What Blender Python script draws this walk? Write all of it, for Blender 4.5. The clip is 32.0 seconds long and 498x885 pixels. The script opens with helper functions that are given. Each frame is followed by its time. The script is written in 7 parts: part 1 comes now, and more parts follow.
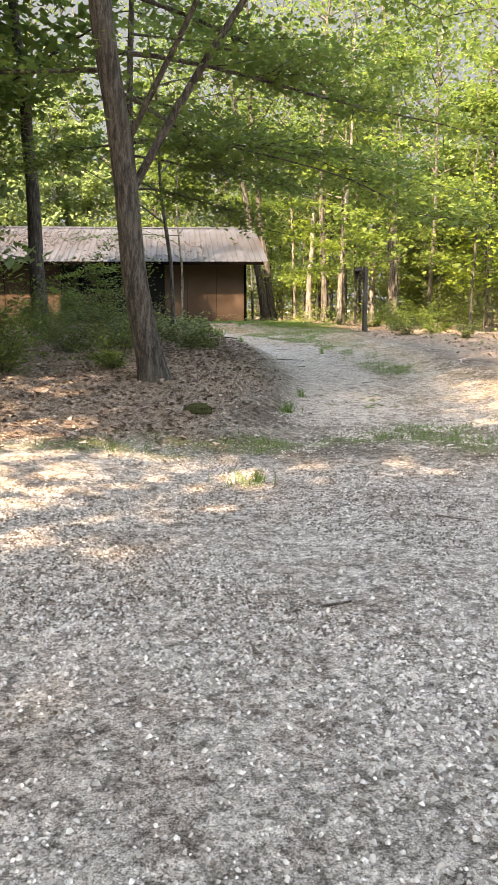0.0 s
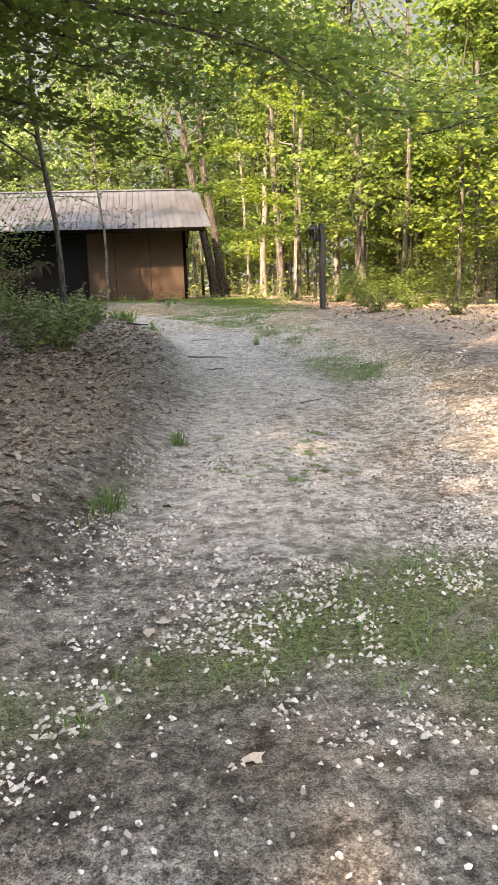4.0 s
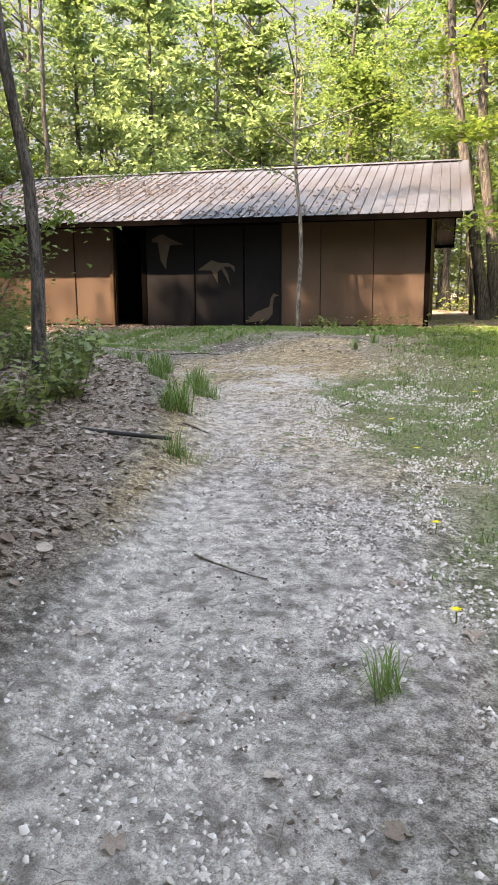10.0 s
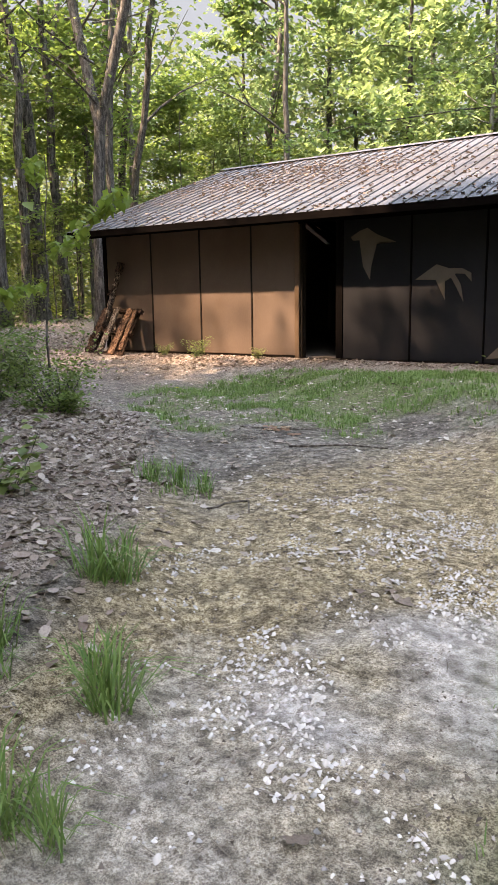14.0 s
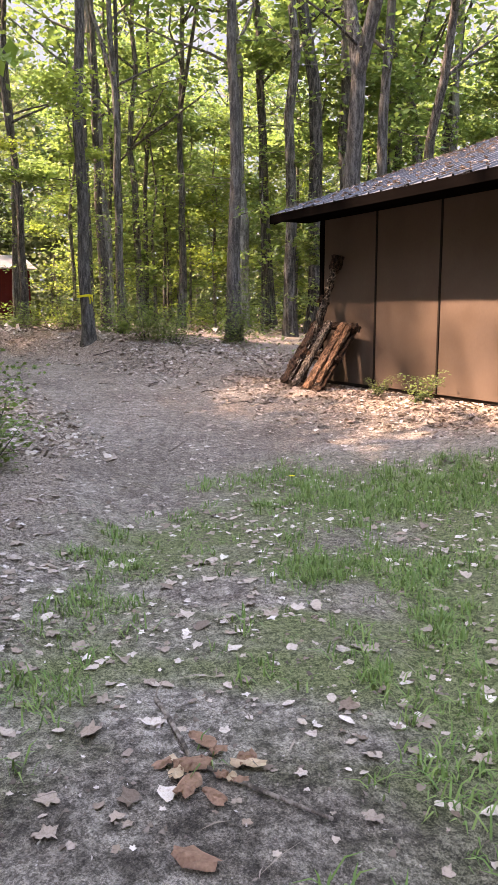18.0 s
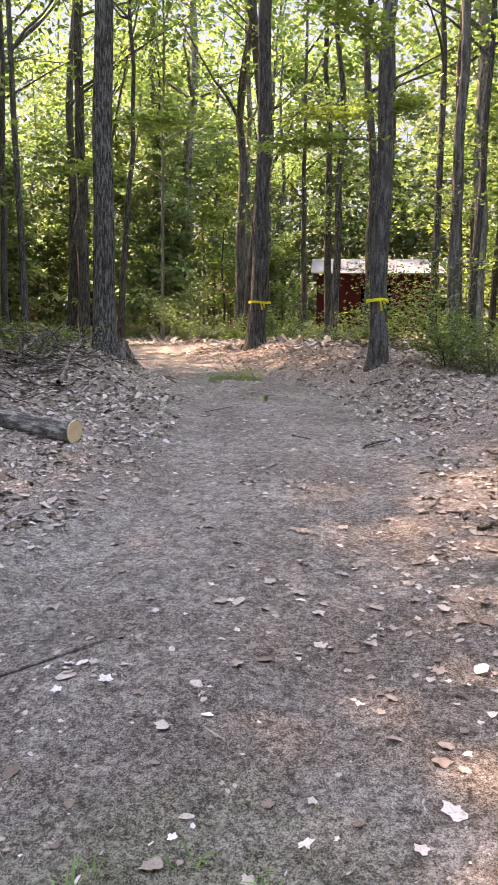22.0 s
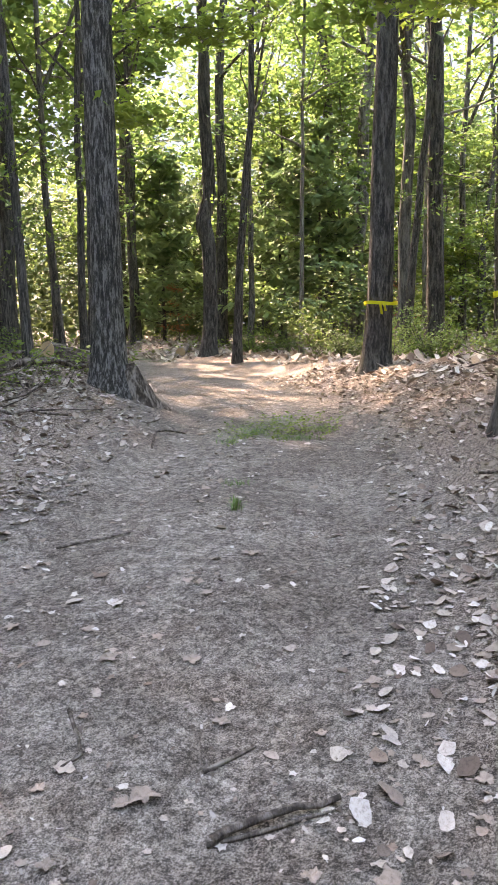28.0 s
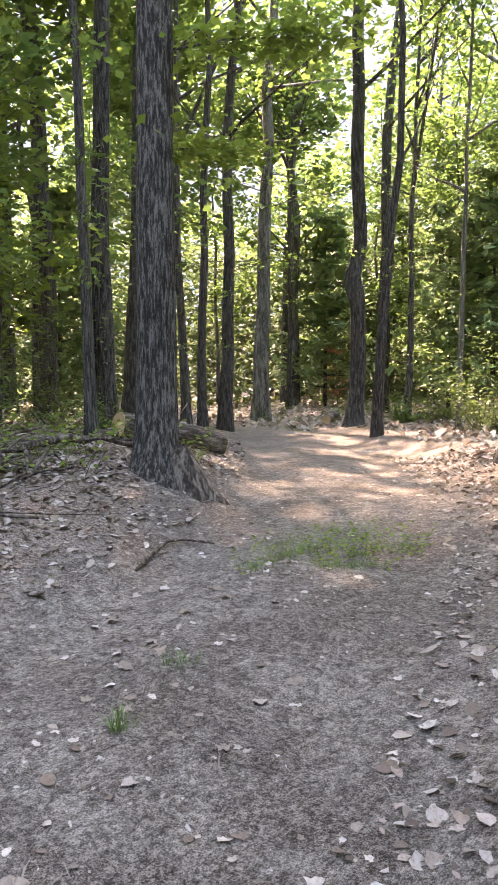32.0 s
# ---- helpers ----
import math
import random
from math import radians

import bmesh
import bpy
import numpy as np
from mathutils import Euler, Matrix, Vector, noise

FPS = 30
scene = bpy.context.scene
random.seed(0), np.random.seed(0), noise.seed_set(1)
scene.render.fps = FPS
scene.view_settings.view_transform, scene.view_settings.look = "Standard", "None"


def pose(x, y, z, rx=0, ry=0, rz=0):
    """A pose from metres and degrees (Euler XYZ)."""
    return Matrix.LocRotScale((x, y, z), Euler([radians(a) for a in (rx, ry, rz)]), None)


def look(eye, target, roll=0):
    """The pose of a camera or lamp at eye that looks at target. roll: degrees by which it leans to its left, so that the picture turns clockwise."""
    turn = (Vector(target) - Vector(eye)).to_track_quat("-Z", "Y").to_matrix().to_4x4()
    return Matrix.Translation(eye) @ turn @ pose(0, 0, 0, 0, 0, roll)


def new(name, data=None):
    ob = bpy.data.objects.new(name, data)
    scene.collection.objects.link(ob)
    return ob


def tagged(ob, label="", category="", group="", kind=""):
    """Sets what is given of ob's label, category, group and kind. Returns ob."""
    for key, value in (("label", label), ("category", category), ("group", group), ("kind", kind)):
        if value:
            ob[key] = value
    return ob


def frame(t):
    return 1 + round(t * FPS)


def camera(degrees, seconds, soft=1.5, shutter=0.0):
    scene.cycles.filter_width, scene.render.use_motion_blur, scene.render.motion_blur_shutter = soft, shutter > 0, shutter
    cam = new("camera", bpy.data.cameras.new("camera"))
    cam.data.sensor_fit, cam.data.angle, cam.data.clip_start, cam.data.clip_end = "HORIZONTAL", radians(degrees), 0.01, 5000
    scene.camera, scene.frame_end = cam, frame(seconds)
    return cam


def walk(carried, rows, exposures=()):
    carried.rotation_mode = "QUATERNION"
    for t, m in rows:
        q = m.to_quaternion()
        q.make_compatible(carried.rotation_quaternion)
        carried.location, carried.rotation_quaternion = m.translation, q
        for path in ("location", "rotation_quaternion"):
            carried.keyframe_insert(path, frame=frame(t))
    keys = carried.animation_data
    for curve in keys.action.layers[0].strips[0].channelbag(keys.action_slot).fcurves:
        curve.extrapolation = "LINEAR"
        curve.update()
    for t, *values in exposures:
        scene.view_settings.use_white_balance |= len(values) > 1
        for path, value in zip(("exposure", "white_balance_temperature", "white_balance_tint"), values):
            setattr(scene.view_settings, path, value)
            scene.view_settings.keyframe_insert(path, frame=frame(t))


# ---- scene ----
cam = camera(36.0, 32.0, 1.0)
PATH = [
    (0, (-2.795, 2.548, 1.324), (-2.603, 4.511, 0.991), -0.3),
    (0.5, (-2.508, 2.89, 1.34), (-2.207, 4.839, 1.005), -0.0),
    (1, (-2.287, 3.311, 1.337), (-1.971, 5.254, 0.983), -0.5),
    (1.5, (-2.009, 3.876, 1.347), (-1.685, 5.814, 0.976), -0.4),
    (2, (-1.797, 4.537, 1.357), (-1.468, 6.476, 0.995), -0.4),
    (2.5, (-1.652, 5.207, 1.37), (-1.335, 7.15, 1.017), -0.4),
    (3, (-1.498, 5.873, 1.333), (-1.208, 7.82, 0.979), -0.9),
    (3.5, (-1.349, 6.662, 1.277), (-1.081, 8.609, 0.903), -1.5),
    (5.5, (-0.711, 9.884, 1.433), (-0.579, 11.836, 1.018), -2.3),
    (6, (-0.504, 10.639, 1.443), (-0.44, 12.598, 1.044), -1.6),
    (6.5, (-0.287, 11.431, 1.457), (-0.305, 13.392, 1.067), -1.0),
    (7, (-0.089, 12.172, 1.469), (-0.195, 14.131, 1.079), -0.5),
    (7.5, (0.123, 12.874, 1.521), (-0.053, 14.827, 1.127), -0.3),
    (8, (0.314, 13.649, 1.529), (0.08, 15.597, 1.136), -0.4),
    (8.5, (0.457, 14.51, 1.552), (0.181, 16.453, 1.166), -0.4),
    (9, (0.545, 15.313, 1.558), (0.222, 17.249, 1.175), -0.4),
    (9.5, (0.575, 16.156, 1.615), (0.19, 18.081, 1.232), -0.3),
    (10, (0.558, 16.972, 1.653), (0.088, 18.879, 1.277), -0.3),
    (10.5, (0.53, 17.825, 1.714), (-0.041, 19.706, 1.348), -0.4),
    (11, (0.508, 18.53, 1.773), (-0.157, 20.383, 1.417), -1.0),
    (11.5, (0.482, 19.254, 1.859), (-0.246, 21.083, 1.508), -1.4),
    (12, (0.394, 20.016, 1.88), (-0.389, 21.823, 1.529), -1.1),
    (12.5, (0.28, 20.808, 1.923), (-0.563, 22.586, 1.567), -1.2),
    (13, (0.112, 21.558, 1.951), (-0.811, 23.295, 1.59), -1.3),
    (13.5, (-0.03, 22.343, 1.982), (-1.048, 24.025, 1.616), -1.1),
    (14, (-0.178, 23.068, 1.997), (-1.298, 24.683, 1.629), -0.9),
    (14.5, (-0.356, 23.845, 2.015), (-1.608, 25.36, 1.644), -0.5),
    (15, (-0.516, 24.578, 2.009), (-1.869, 26.003, 1.632), -0.1),
    (15.5, (-0.717, 25.35, 2.018), (-2.17, 26.671, 1.642), 0.1),
    (17.5, (-1.925, 27.845, 1.986), (-3.62, 28.855, 1.657), 0.2),
    (18, (-2.38, 28.435, 2.008), (-4.108, 29.383, 1.669), -0.2),
    (18.5, (-2.797, 29.045, 2.032), (-4.558, 29.931, 1.691), -0.7),
    (19, (-3.228, 29.663, 2.046), (-5.026, 30.468, 1.703), -0.8),
    (19.5, (-3.659, 30.241, 2.045), (-5.536, 30.845, 1.71), 0.1),
    (20, (-4.142, 30.815, 2.004), (-6.082, 31.173, 1.671), 1.0),
    (20.5, (-4.628, 31.34, 2.041), (-6.594, 31.485, 1.708), 1.1),
    (21, (-5.199, 31.728, 2.011), (-7.172, 31.72, 1.684), 1.4),
    (21.5, (-5.838, 32.05, 2.013), (-7.809, 31.942, 1.693), 1.3),
    (22, (-6.42, 32.382, 2.022), (-8.385, 32.192, 1.705), 0.6),
    (22.5, (-7.042, 32.617, 2.014), (-9.001, 32.358, 1.701), 0.3),
    (23, (-7.594, 32.879, 2.013), (-9.544, 32.55, 1.716), -0.1),
    (23.5, (-8.135, 33.109, 2.009), (-10.075, 32.709, 1.73), -0.5),
    (24, (-8.66, 33.315, 2.002), (-10.587, 32.845, 1.743), -0.8),
    (24.5, (-9.099, 33.458, 1.973), (-11.003, 32.904, 1.713), -0.9),
    (25, (-9.484, 33.568, 1.993), (-11.354, 32.916, 1.719), -1.0),
    (25.5, (-9.809, 33.667, 2.024), (-11.632, 32.902, 1.725), -1.0),
    (27.5, (-11.461, 33.536, 2.173), (-13.271, 32.745, 1.859), -1.9),
    (28, (-11.955, 33.55, 2.127), (-13.77, 32.767, 1.82), -1.0),
    (28.5, (-12.426, 33.571, 2.11), (-14.232, 32.766, 1.808), -1.0),
    (29, (-12.887, 33.549, 2.116), (-14.673, 32.698, 1.826), -0.5),
    (29.5, (-13.356, 33.582, 2.137), (-15.111, 32.66, 1.872), 0.2),
    (30, (-13.757, 33.582, 2.124), (-15.468, 32.574, 1.884), 0.5),
    (30.5, (-14.097, 33.57, 2.172), (-15.758, 32.475, 1.969), 0.6),
    (31, (-14.3, 33.642, 2.21), (-15.919, 32.48, 2.041), 0.6),
    (31.5, (-14.291, 33.664, 2.23), (-15.884, 32.464, 2.075), 1.0),
    (32, (-14.299, 33.674, 2.237), (-15.873, 32.449, 2.089), -0.2),
]
walk(cam, [(t, look(eye, target, roll)) for t, eye, target, roll in PATH],
     exposures=[(0.0, 3.92, 11700, 14), (2.0, 3.9, 11900, 13), (6.0, 4.1, 11600, 18), (9.0, 4.18, 11000, 17), (12.0, 4.14, 10600, 16), (15.0, 4.36, 10400, 20), (18.0, 4.56, 9900, 26), (22.0, 4.6, 9300, 25), (25.0, 4.68, 9000, 20), (28.0, 4.85, 9000, 20), (32.0, 4.92, 9000, 23)])
# ---- world, sun, exposure ----
SUN_FROM = Vector((-0.8, -1.0, 1.65)).normalized()
world = bpy.data.worlds.new("world")
scene.world = world
world.use_nodes = True
wn = world.node_tree.nodes
sky = wn.new("ShaderNodeTexSky")
sky.sky_type = "NISHITA"
sky.sun_disc = False
sky.sun_elevation = math.asin(SUN_FROM.z)
sky.sun_rotation = math.atan2(SUN_FROM.x, SUN_FROM.y)
sky.air_density, sky.dust_density, sky.ozone_density = 1.0, 0.8, 1.0
wn["Background"].inputs["Strength"].default_value = 0.15
world.node_tree.links.new(sky.outputs[0], wn["Background"].inputs["Color"])
sun = new("sun", bpy.data.lights.new("sun", "SUN"))
sun.data.energy, sun.data.angle, sun.data.color = 2.0, radians(1.2), (1.0, 0.89, 0.84)
sun.matrix_world = look(SUN_FROM * 60, (0, 0, 0))

sky_haze = bpy.data.materials.new("sky_haze")
sky_haze.use_nodes = True
_e = sky_haze.node_tree.nodes.new("ShaderNodeEmission")
_e.inputs["Color"].default_value, _e.inputs["Strength"].default_value = (0.62, 0.84, 1.25, 1.0), 0.044
sky_haze.node_tree.links.new(_e.outputs[0], sky_haze.node_tree.nodes["Material Output"].inputs["Surface"])

rng = np.random.default_rng(7)
rnd = random.Random(11)


# ---- helpers of this scene ----
def part(name, bm, material, parent, label=""):
    """Links a bmesh or a mesh as one mesh object under a thing or a part."""
    if isinstance(bm, bmesh.types.BMesh):
        me = bpy.data.meshes.new(name)
        bm.to_mesh(me)
        bm.free()
    else:
        me = bm
    if material is not None and not me.materials:
        me.materials.append(material)
    ob = new(name, me)
    ob.parent = parent
    if label:
        tagged(ob, label)
    return ob


def thing(name, x, y, z, label, category, group="", kind="", rz=0.0):
    root = new(name)
    root.matrix_basis = pose(x, y, z, 0, 0, rz)
    return tagged(root, label, category, group, kind)


def mesh_np(name, verts, faces, smooth=False):
    verts = np.asarray(verts, np.float32)
    faces = np.asarray(faces, np.int32)
    me = bpy.data.meshes.new(name)
    n, k = faces.shape
    me.vertices.add(len(verts))
    me.vertices.foreach_set("co", verts.ravel())
    me.loops.add(n * k)
    me.loops.foreach_set("vertex_index", faces.ravel())
    me.polygons.add(n)
    me.polygons.foreach_set("loop_start", np.arange(0, n * k, k, dtype=np.int32))
    me.polygons.foreach_set("loop_total", np.full(n, k, np.int32))
    if smooth:
        me.polygons.foreach_set("use_smooth", np.ones(n, bool))
    me.update(calc_edges=True)
    return me


def join_np(pieces):
    """Joins (verts, faces) pairs with faces of one size."""
    vs, fs, n = [], [], 0
    for v, f in pieces:
        vs.append(np.asarray(v, float))
        fs.append(np.asarray(f, int) + n)
        n += len(v)
    return np.concatenate(vs), np.concatenate(fs)


def box(bm, x0, x1, y0, y1, z0, z1, bevel=0.0, m=None):
    made = bmesh.ops.create_cube(bm, size=1.0)["verts"]
    for v in made:
        v.co = Vector(((x0 + x1) / 2 + v.co.x * (x1 - x0), (y0 + y1) / 2 + v.co.y * (y1 - y0), (z0 + z1) / 2 + v.co.z * (z1 - z0)))
    if bevel:
        edges = list({e for v in made for e in v.link_edges})
        out = bmesh.ops.bevel(bm, geom=edges, offset=bevel, segments=1, affect="EDGES")
        made = out["verts"]
    if m is not None:
        bmesh.ops.transform(bm, matrix=m, verts=list({v for v in bm.verts if v in set(made)}) if bevel else made)
    return made


def box_part(name, x0, x1, y0, y1, z0, z1, material, parent, label="", bevel=0.004):
    bm = bmesh.new()
    box(bm, x0, x1, y0, y1, z0, z1, bevel)
    return part(name, bm, material, parent, label)


def tube(points, radii, sides=8, bark=0.0, seed=0.0, flare=0.0):
    """A tapering tube along points, with uneven bark, as (verts, quads)."""
    pts = [Vector(p) for p in points]
    verts, faces = [], []
    for i, p in enumerate(pts):
        d = (pts[min(i + 1, len(pts) - 1)] - pts[max(i - 1, 0)]).normalized()
        side = d.cross(Vector((0.31, 0.95, 0.05))).normalized()
        up = side.cross(d)
        for k in range(sides):
            a = 2 * math.pi * k / sides
            q = side * math.cos(a) + up * math.sin(a)
            r = radii[i]
            if bark:
                w = noise.noise(Vector((math.cos(a) * 5, math.sin(a) * 5, p.z * 0.55 + seed)))
                w += 0.6 * noise.noise(Vector((math.cos(a) * 11, math.sin(a) * 11, p.z * 1.4 + seed)))
                r *= 1 + bark * w
            if flare:
                r *= 1 + flare * max(0.0, 1 - i / 3.0) ** 2 * (0.55 + 0.45 * math.cos(5 * a + seed))
            verts.append(p + q * r)
    for i in range(len(pts) - 1):
        for k in range(sides):
            a, b = i * sides + k, i * sides + (k + 1) % sides
            faces.append((a, b, b + sides, a + sides))
    return np.array([tuple(v) for v in verts]), np.array(faces)


def leaf_quads(centres, size, flat=0.55, droop=0.0, long=1.0, gen=rng):
    """One folded leaf of two triangles at each centre, as (verts, triangles)."""
    c = np.asarray(centres, float)
    n = len(c)
    s = np.broadcast_to(np.asarray(size, float), (n,)) * gen.uniform(0.7, 1.3, n)
    yaw = gen.uniform(0, 2 * np.pi, n)
    a = np.stack([np.cos(yaw), np.sin(yaw), gen.normal(-droop, flat, n)], 1)
    a /= np.linalg.norm(a, axis=1, keepdims=True)
    b = np.stack([-np.sin(yaw), np.cos(yaw), gen.normal(0, flat, n)], 1)
    b -= a * (a * b).sum(1, keepdims=True)
    b /= np.linalg.norm(b, axis=1, keepdims=True)
    up = np.cross(a, b)
    s = s[:, None]
    fold = gen.uniform(0.05, 0.3, (n, 1))
    v = np.stack([c - a * s * 0.5 * long, c + b * s * 0.42 + up * s * fold, c + a * s * 0.5 * long, c - b * s * 0.42 + up * s * fold], 1)
    k = np.arange(n)[:, None] * 4
    f = np.concatenate([k + (0, 1, 2), k + (0, 2, 3)])
    return v.reshape(-1, 3), f


def lobed_leaves(centres, size, flat=0.45, droop=0.3, gen=rng):
    """One three-lobed, folded leaf of four triangles at each centre, as (verts, triangles)."""
    c = np.asarray(centres, float)
    n = len(c)
    s = size * gen.uniform(0.65, 1.3, (n, 1))
    yaw = gen.uniform(0, 2 * np.pi, n)
    a = np.stack([np.cos(yaw), np.sin(yaw), gen.normal(-droop, flat, n)], 1)
    a /= np.linalg.norm(a, axis=1, keepdims=True)
    b = np.stack([-np.sin(yaw), np.cos(yaw), gen.normal(0, flat, n)], 1)
    b -= a * (a * b).sum(1, keepdims=True)
    b /= np.linalg.norm(b, axis=1, keepdims=True)
    up = np.cross(a, b)
    fold = gen.uniform(0.0, 0.3, (n, 1))
    rows = []
    for x, y in ((-0.5, 0.0), (0.02, 0.50), (0.14, 0.19), (0.58, 0.0), (0.14, -0.19), (0.02, -0.50)):
        rows.append(c + a * s * (x + gen.normal(0, 0.04, (n, 1))) + b * s * y + up * s * fold * abs(y) * 1.6)
    k = np.arange(n)[:, None] * 6
    return np.stack(rows, 1).reshape(-1, 3), np.concatenate([k + (0, j, j + 1) for j in (1, 2, 3, 4)])


# ---- materials ----
def nodes(name):
    m = bpy.data.materials.new(name)
    m.use_nodes = True
    t = m.node_tree
    return m, t, t.nodes["Principled BSDF"]


def ramp(t, fac, stops):
    r = t.nodes.new("ShaderNodeValToRGB")
    e = r.color_ramp.elements
    while len(e) < len(stops):
        e.new(0.5)
    for el, (p, c) in zip(e, stops):
        el.position, el.color = p, (*c, 1)
    t.links.new(fac, r.inputs[0])
    return r.outputs[0]


def noise_tex(t, scale, detail=6, stretch=(1, 1, 1), coord="Object", rough=0.6):
    tc = t.nodes.new("ShaderNodeTexCoord")
    mp = t.nodes.new("ShaderNodeMapping")
    mp.inputs["Scale"].default_value = stretch
    t.links.new(tc.outputs[coord], mp.inputs[0])
    n = t.nodes.new("ShaderNodeTexNoise")
    n.inputs["Scale"].default_value, n.inputs["Detail"].default_value, n.inputs["Roughness"].default_value = scale, detail, rough
    t.links.new(mp.outputs[0], n.inputs["Vector"])
    return n.outputs["Fac"]


def mix(t, fac, a, b, mode="MIX"):
    m = t.nodes.new("ShaderNodeMix")
    m.data_type, m.blend_type = "RGBA", mode
    for slot, v in ((0, fac), (6, a), (7, b)):
        if isinstance(v, bpy.types.NodeSocket):
            t.links.new(v, m.inputs[slot])
        elif slot == 0:
            m.inputs[0].default_value = v
        else:
            m.inputs[slot].default_value = (*v, 1)
    return m.outputs[2]


def sums(t, op, a, b):
    m = t.nodes.new("ShaderNodeMath")
    m.operation, m.use_clamp = op, op in ("ADD", "MULTIPLY_ADD", "SUBTRACT")
    for slot, v in ((0, a), (1, b)):
        if isinstance(v, bpy.types.NodeSocket):
            t.links.new(v, m.inputs[slot])
        else:
            m.inputs[slot].default_value = v
    return m.outputs[0]


def bump(t, shader, height, strength, dist):
    b = t.nodes.new("ShaderNodeBump")
    b.inputs["Strength"].default_value, b.inputs["Distance"].default_value = strength, dist
    t.links.new(height, b.inputs["Height"])
    t.links.new(b.outputs[0], shader.inputs["Normal"])


def surface(name, dark, light, scale=6, fine=60, rough=0.8, relief=0.4, dist=0.01, stretch=(1, 1, 1), metal=0.0, stain=None):
    """A worn surface with variation at two scales and fine relief."""
    m, t, p = nodes(name)
    big, small = noise_tex(t, scale, 5, stretch), noise_tex(t, fine, 4, stretch)
    mid = tuple((a + b) / 2 for a, b in zip(dark, light))
    col = ramp(t, big, [(0.3, dark), (0.5, mid), (0.7, light)])
    col = mix(t, 0.35, col, ramp(t, small, [(0.3, dark), (0.7, light)]))
    if stain:
        col = mix(t, ramp(t, noise_tex(t, scale * 0.45, 7), [(0.52, (0, 0, 0)), (0.66, (0.8, 0.8, 0.8))]), col, stain)
    info = t.nodes.new("ShaderNodeObjectInfo")
    col = mix(t, 0.22, col, ramp(t, info.outputs["Random"], [(0.0, dark), (1.0, light)]))
    t.links.new(col, p.inputs["Base Color"])
    p.inputs["Roughness"].default_value, p.inputs["Metallic"].default_value = rough, metal
    p.inputs["Specular IOR Level"].default_value = 0.10
    bump(t, p, mix(t, 0.5, big, small), relief, dist)
    return m


def leafy(name, tones, through_light=0.45, rough=0.55, blotch=0.0):
    """Thin leaves: each with its own tone, lit through from behind."""
    m, t, p = nodes(name)
    geo = t.nodes.new("ShaderNodeNewGeometry")
    info = t.nodes.new("ShaderNodeObjectInfo")
    col = ramp(t, geo.outputs["Random Per Island"], [(i / max(1, len(tones) - 1), c) for i, c in enumerate(tones)])
    shift = ramp(t, info.outputs["Random"], [(0.0, tones[0]), (1.0, tones[-1])])
    col = mix(t, 0.3, col, shift)
    if blotch:
        spots = noise_tex(t, 85, 6, rough=0.8)
        col = mix(t, blotch, col, ramp(t, spots, [(0.36, (0.25, 0.22, 0.2)), (0.5, (0.85, 0.83, 0.8)), (0.64, (1.0, 1.0, 1.0))]), "MULTIPLY")
        bump(t, p, spots, 0.5, 0.006)
    t.links.new(col, p.inputs["Base Color"])
    p.inputs["Roughness"].default_value = rough
    p.inputs["Specular IOR Level"].default_value = 0.25
    if through_light:
        tr = t.nodes.new("ShaderNodeBsdfTranslucent")
        t.links.new(col, tr.inputs["Color"])
        mx = t.nodes.new("ShaderNodeMixShader")
        mx.inputs[0].default_value = through_light
        t.links.new(p.outputs[0], mx.inputs[1])
        t.links.new(tr.outputs[0], mx.inputs[2])
        t.links.new(mx.outputs[0], t.nodes["Material Output"].inputs["Surface"])
    return m


def bark_mat(name, dark, light, scale=7, lichen=None, relief=1.0, plate=0.2):
    """Furrowed bark: upright plates with dark cracks, fine grain and lichen patches."""
    m, t, p = nodes(name)
    ridges = noise_tex(t, scale, 6, (1.0, 1.0, plate), rough=0.62)
    fine = noise_tex(t, scale * 3.5, 5, (1.0, 1.0, plate * 1.5), rough=0.7)
    patch = noise_tex(t, 1.3, 4)
    h = sums(t, "ADD", sums(t, "MULTIPLY", ridges, 0.62), sums(t, "MULTIPLY", fine, 0.38))
    col = ramp(t, h, [(0.43, tuple(c * 0.3 for c in dark)), (0.49, dark), (0.58, light)])
    if lichen:
        col = mix(t, ramp(t, patch, [(0.5, (0, 0, 0)), (0.68, (0.6, 0.6, 0.6))]), col, lichen)
    info = t.nodes.new("ShaderNodeObjectInfo")
    col = mix(t, 0.2, col, ramp(t, info.outputs["Random"], [(0.0, dark), (1.0, light)]))
    t.links.new(col, p.inputs["Base Color"])
    p.inputs["Roughness"].default_value = 0.95
    p.inputs["Specular IOR Level"].default_value = 0.1
    bump(t, p, h, relief, 0.04)
    return m


LEAF_BRIGHT = leafy("leaf_bright", [(0.06864, 0.1225, 0.03379), (0.1154, 0.1817, 0.04387), (0.1708, 0.241, 0.0575), (0.0858, 0.1451, 0.03853)], 0.5)
LEAF_LIME = leafy("leaf_lime", [(0.09126, 0.1521, 0.02727), (0.142, 0.2114, 0.03379), (0.195, 0.2558, 0.04624)], 0.5)
LEAF_MID = leafy("leaf_mid", [(0.05928, 0.09984, 0.03023), (0.1053, 0.1544, 0.04031), (0.1552, 0.2036, 0.05276), (0.07722, 0.1248, 0.03379)], 0.45)
# greyer greens: the haze of distance is put into the leaf colour
LEAF_FAR_HAZED = leafy("leaf_far_hazed", [(0.05039, 0.07558, 0.02872), (0.07757, 0.1061, 0.03829), (0.1068, 0.1333, 0.05039), (0.06298, 0.08951, 0.03175)], 0.5)
LEAF_PINE = leafy("needle", [(0.121, 0.1925, 0.0825), (0.1815, 0.2695, 0.11), (0.2475, 0.3355, 0.1375)], 0.4)
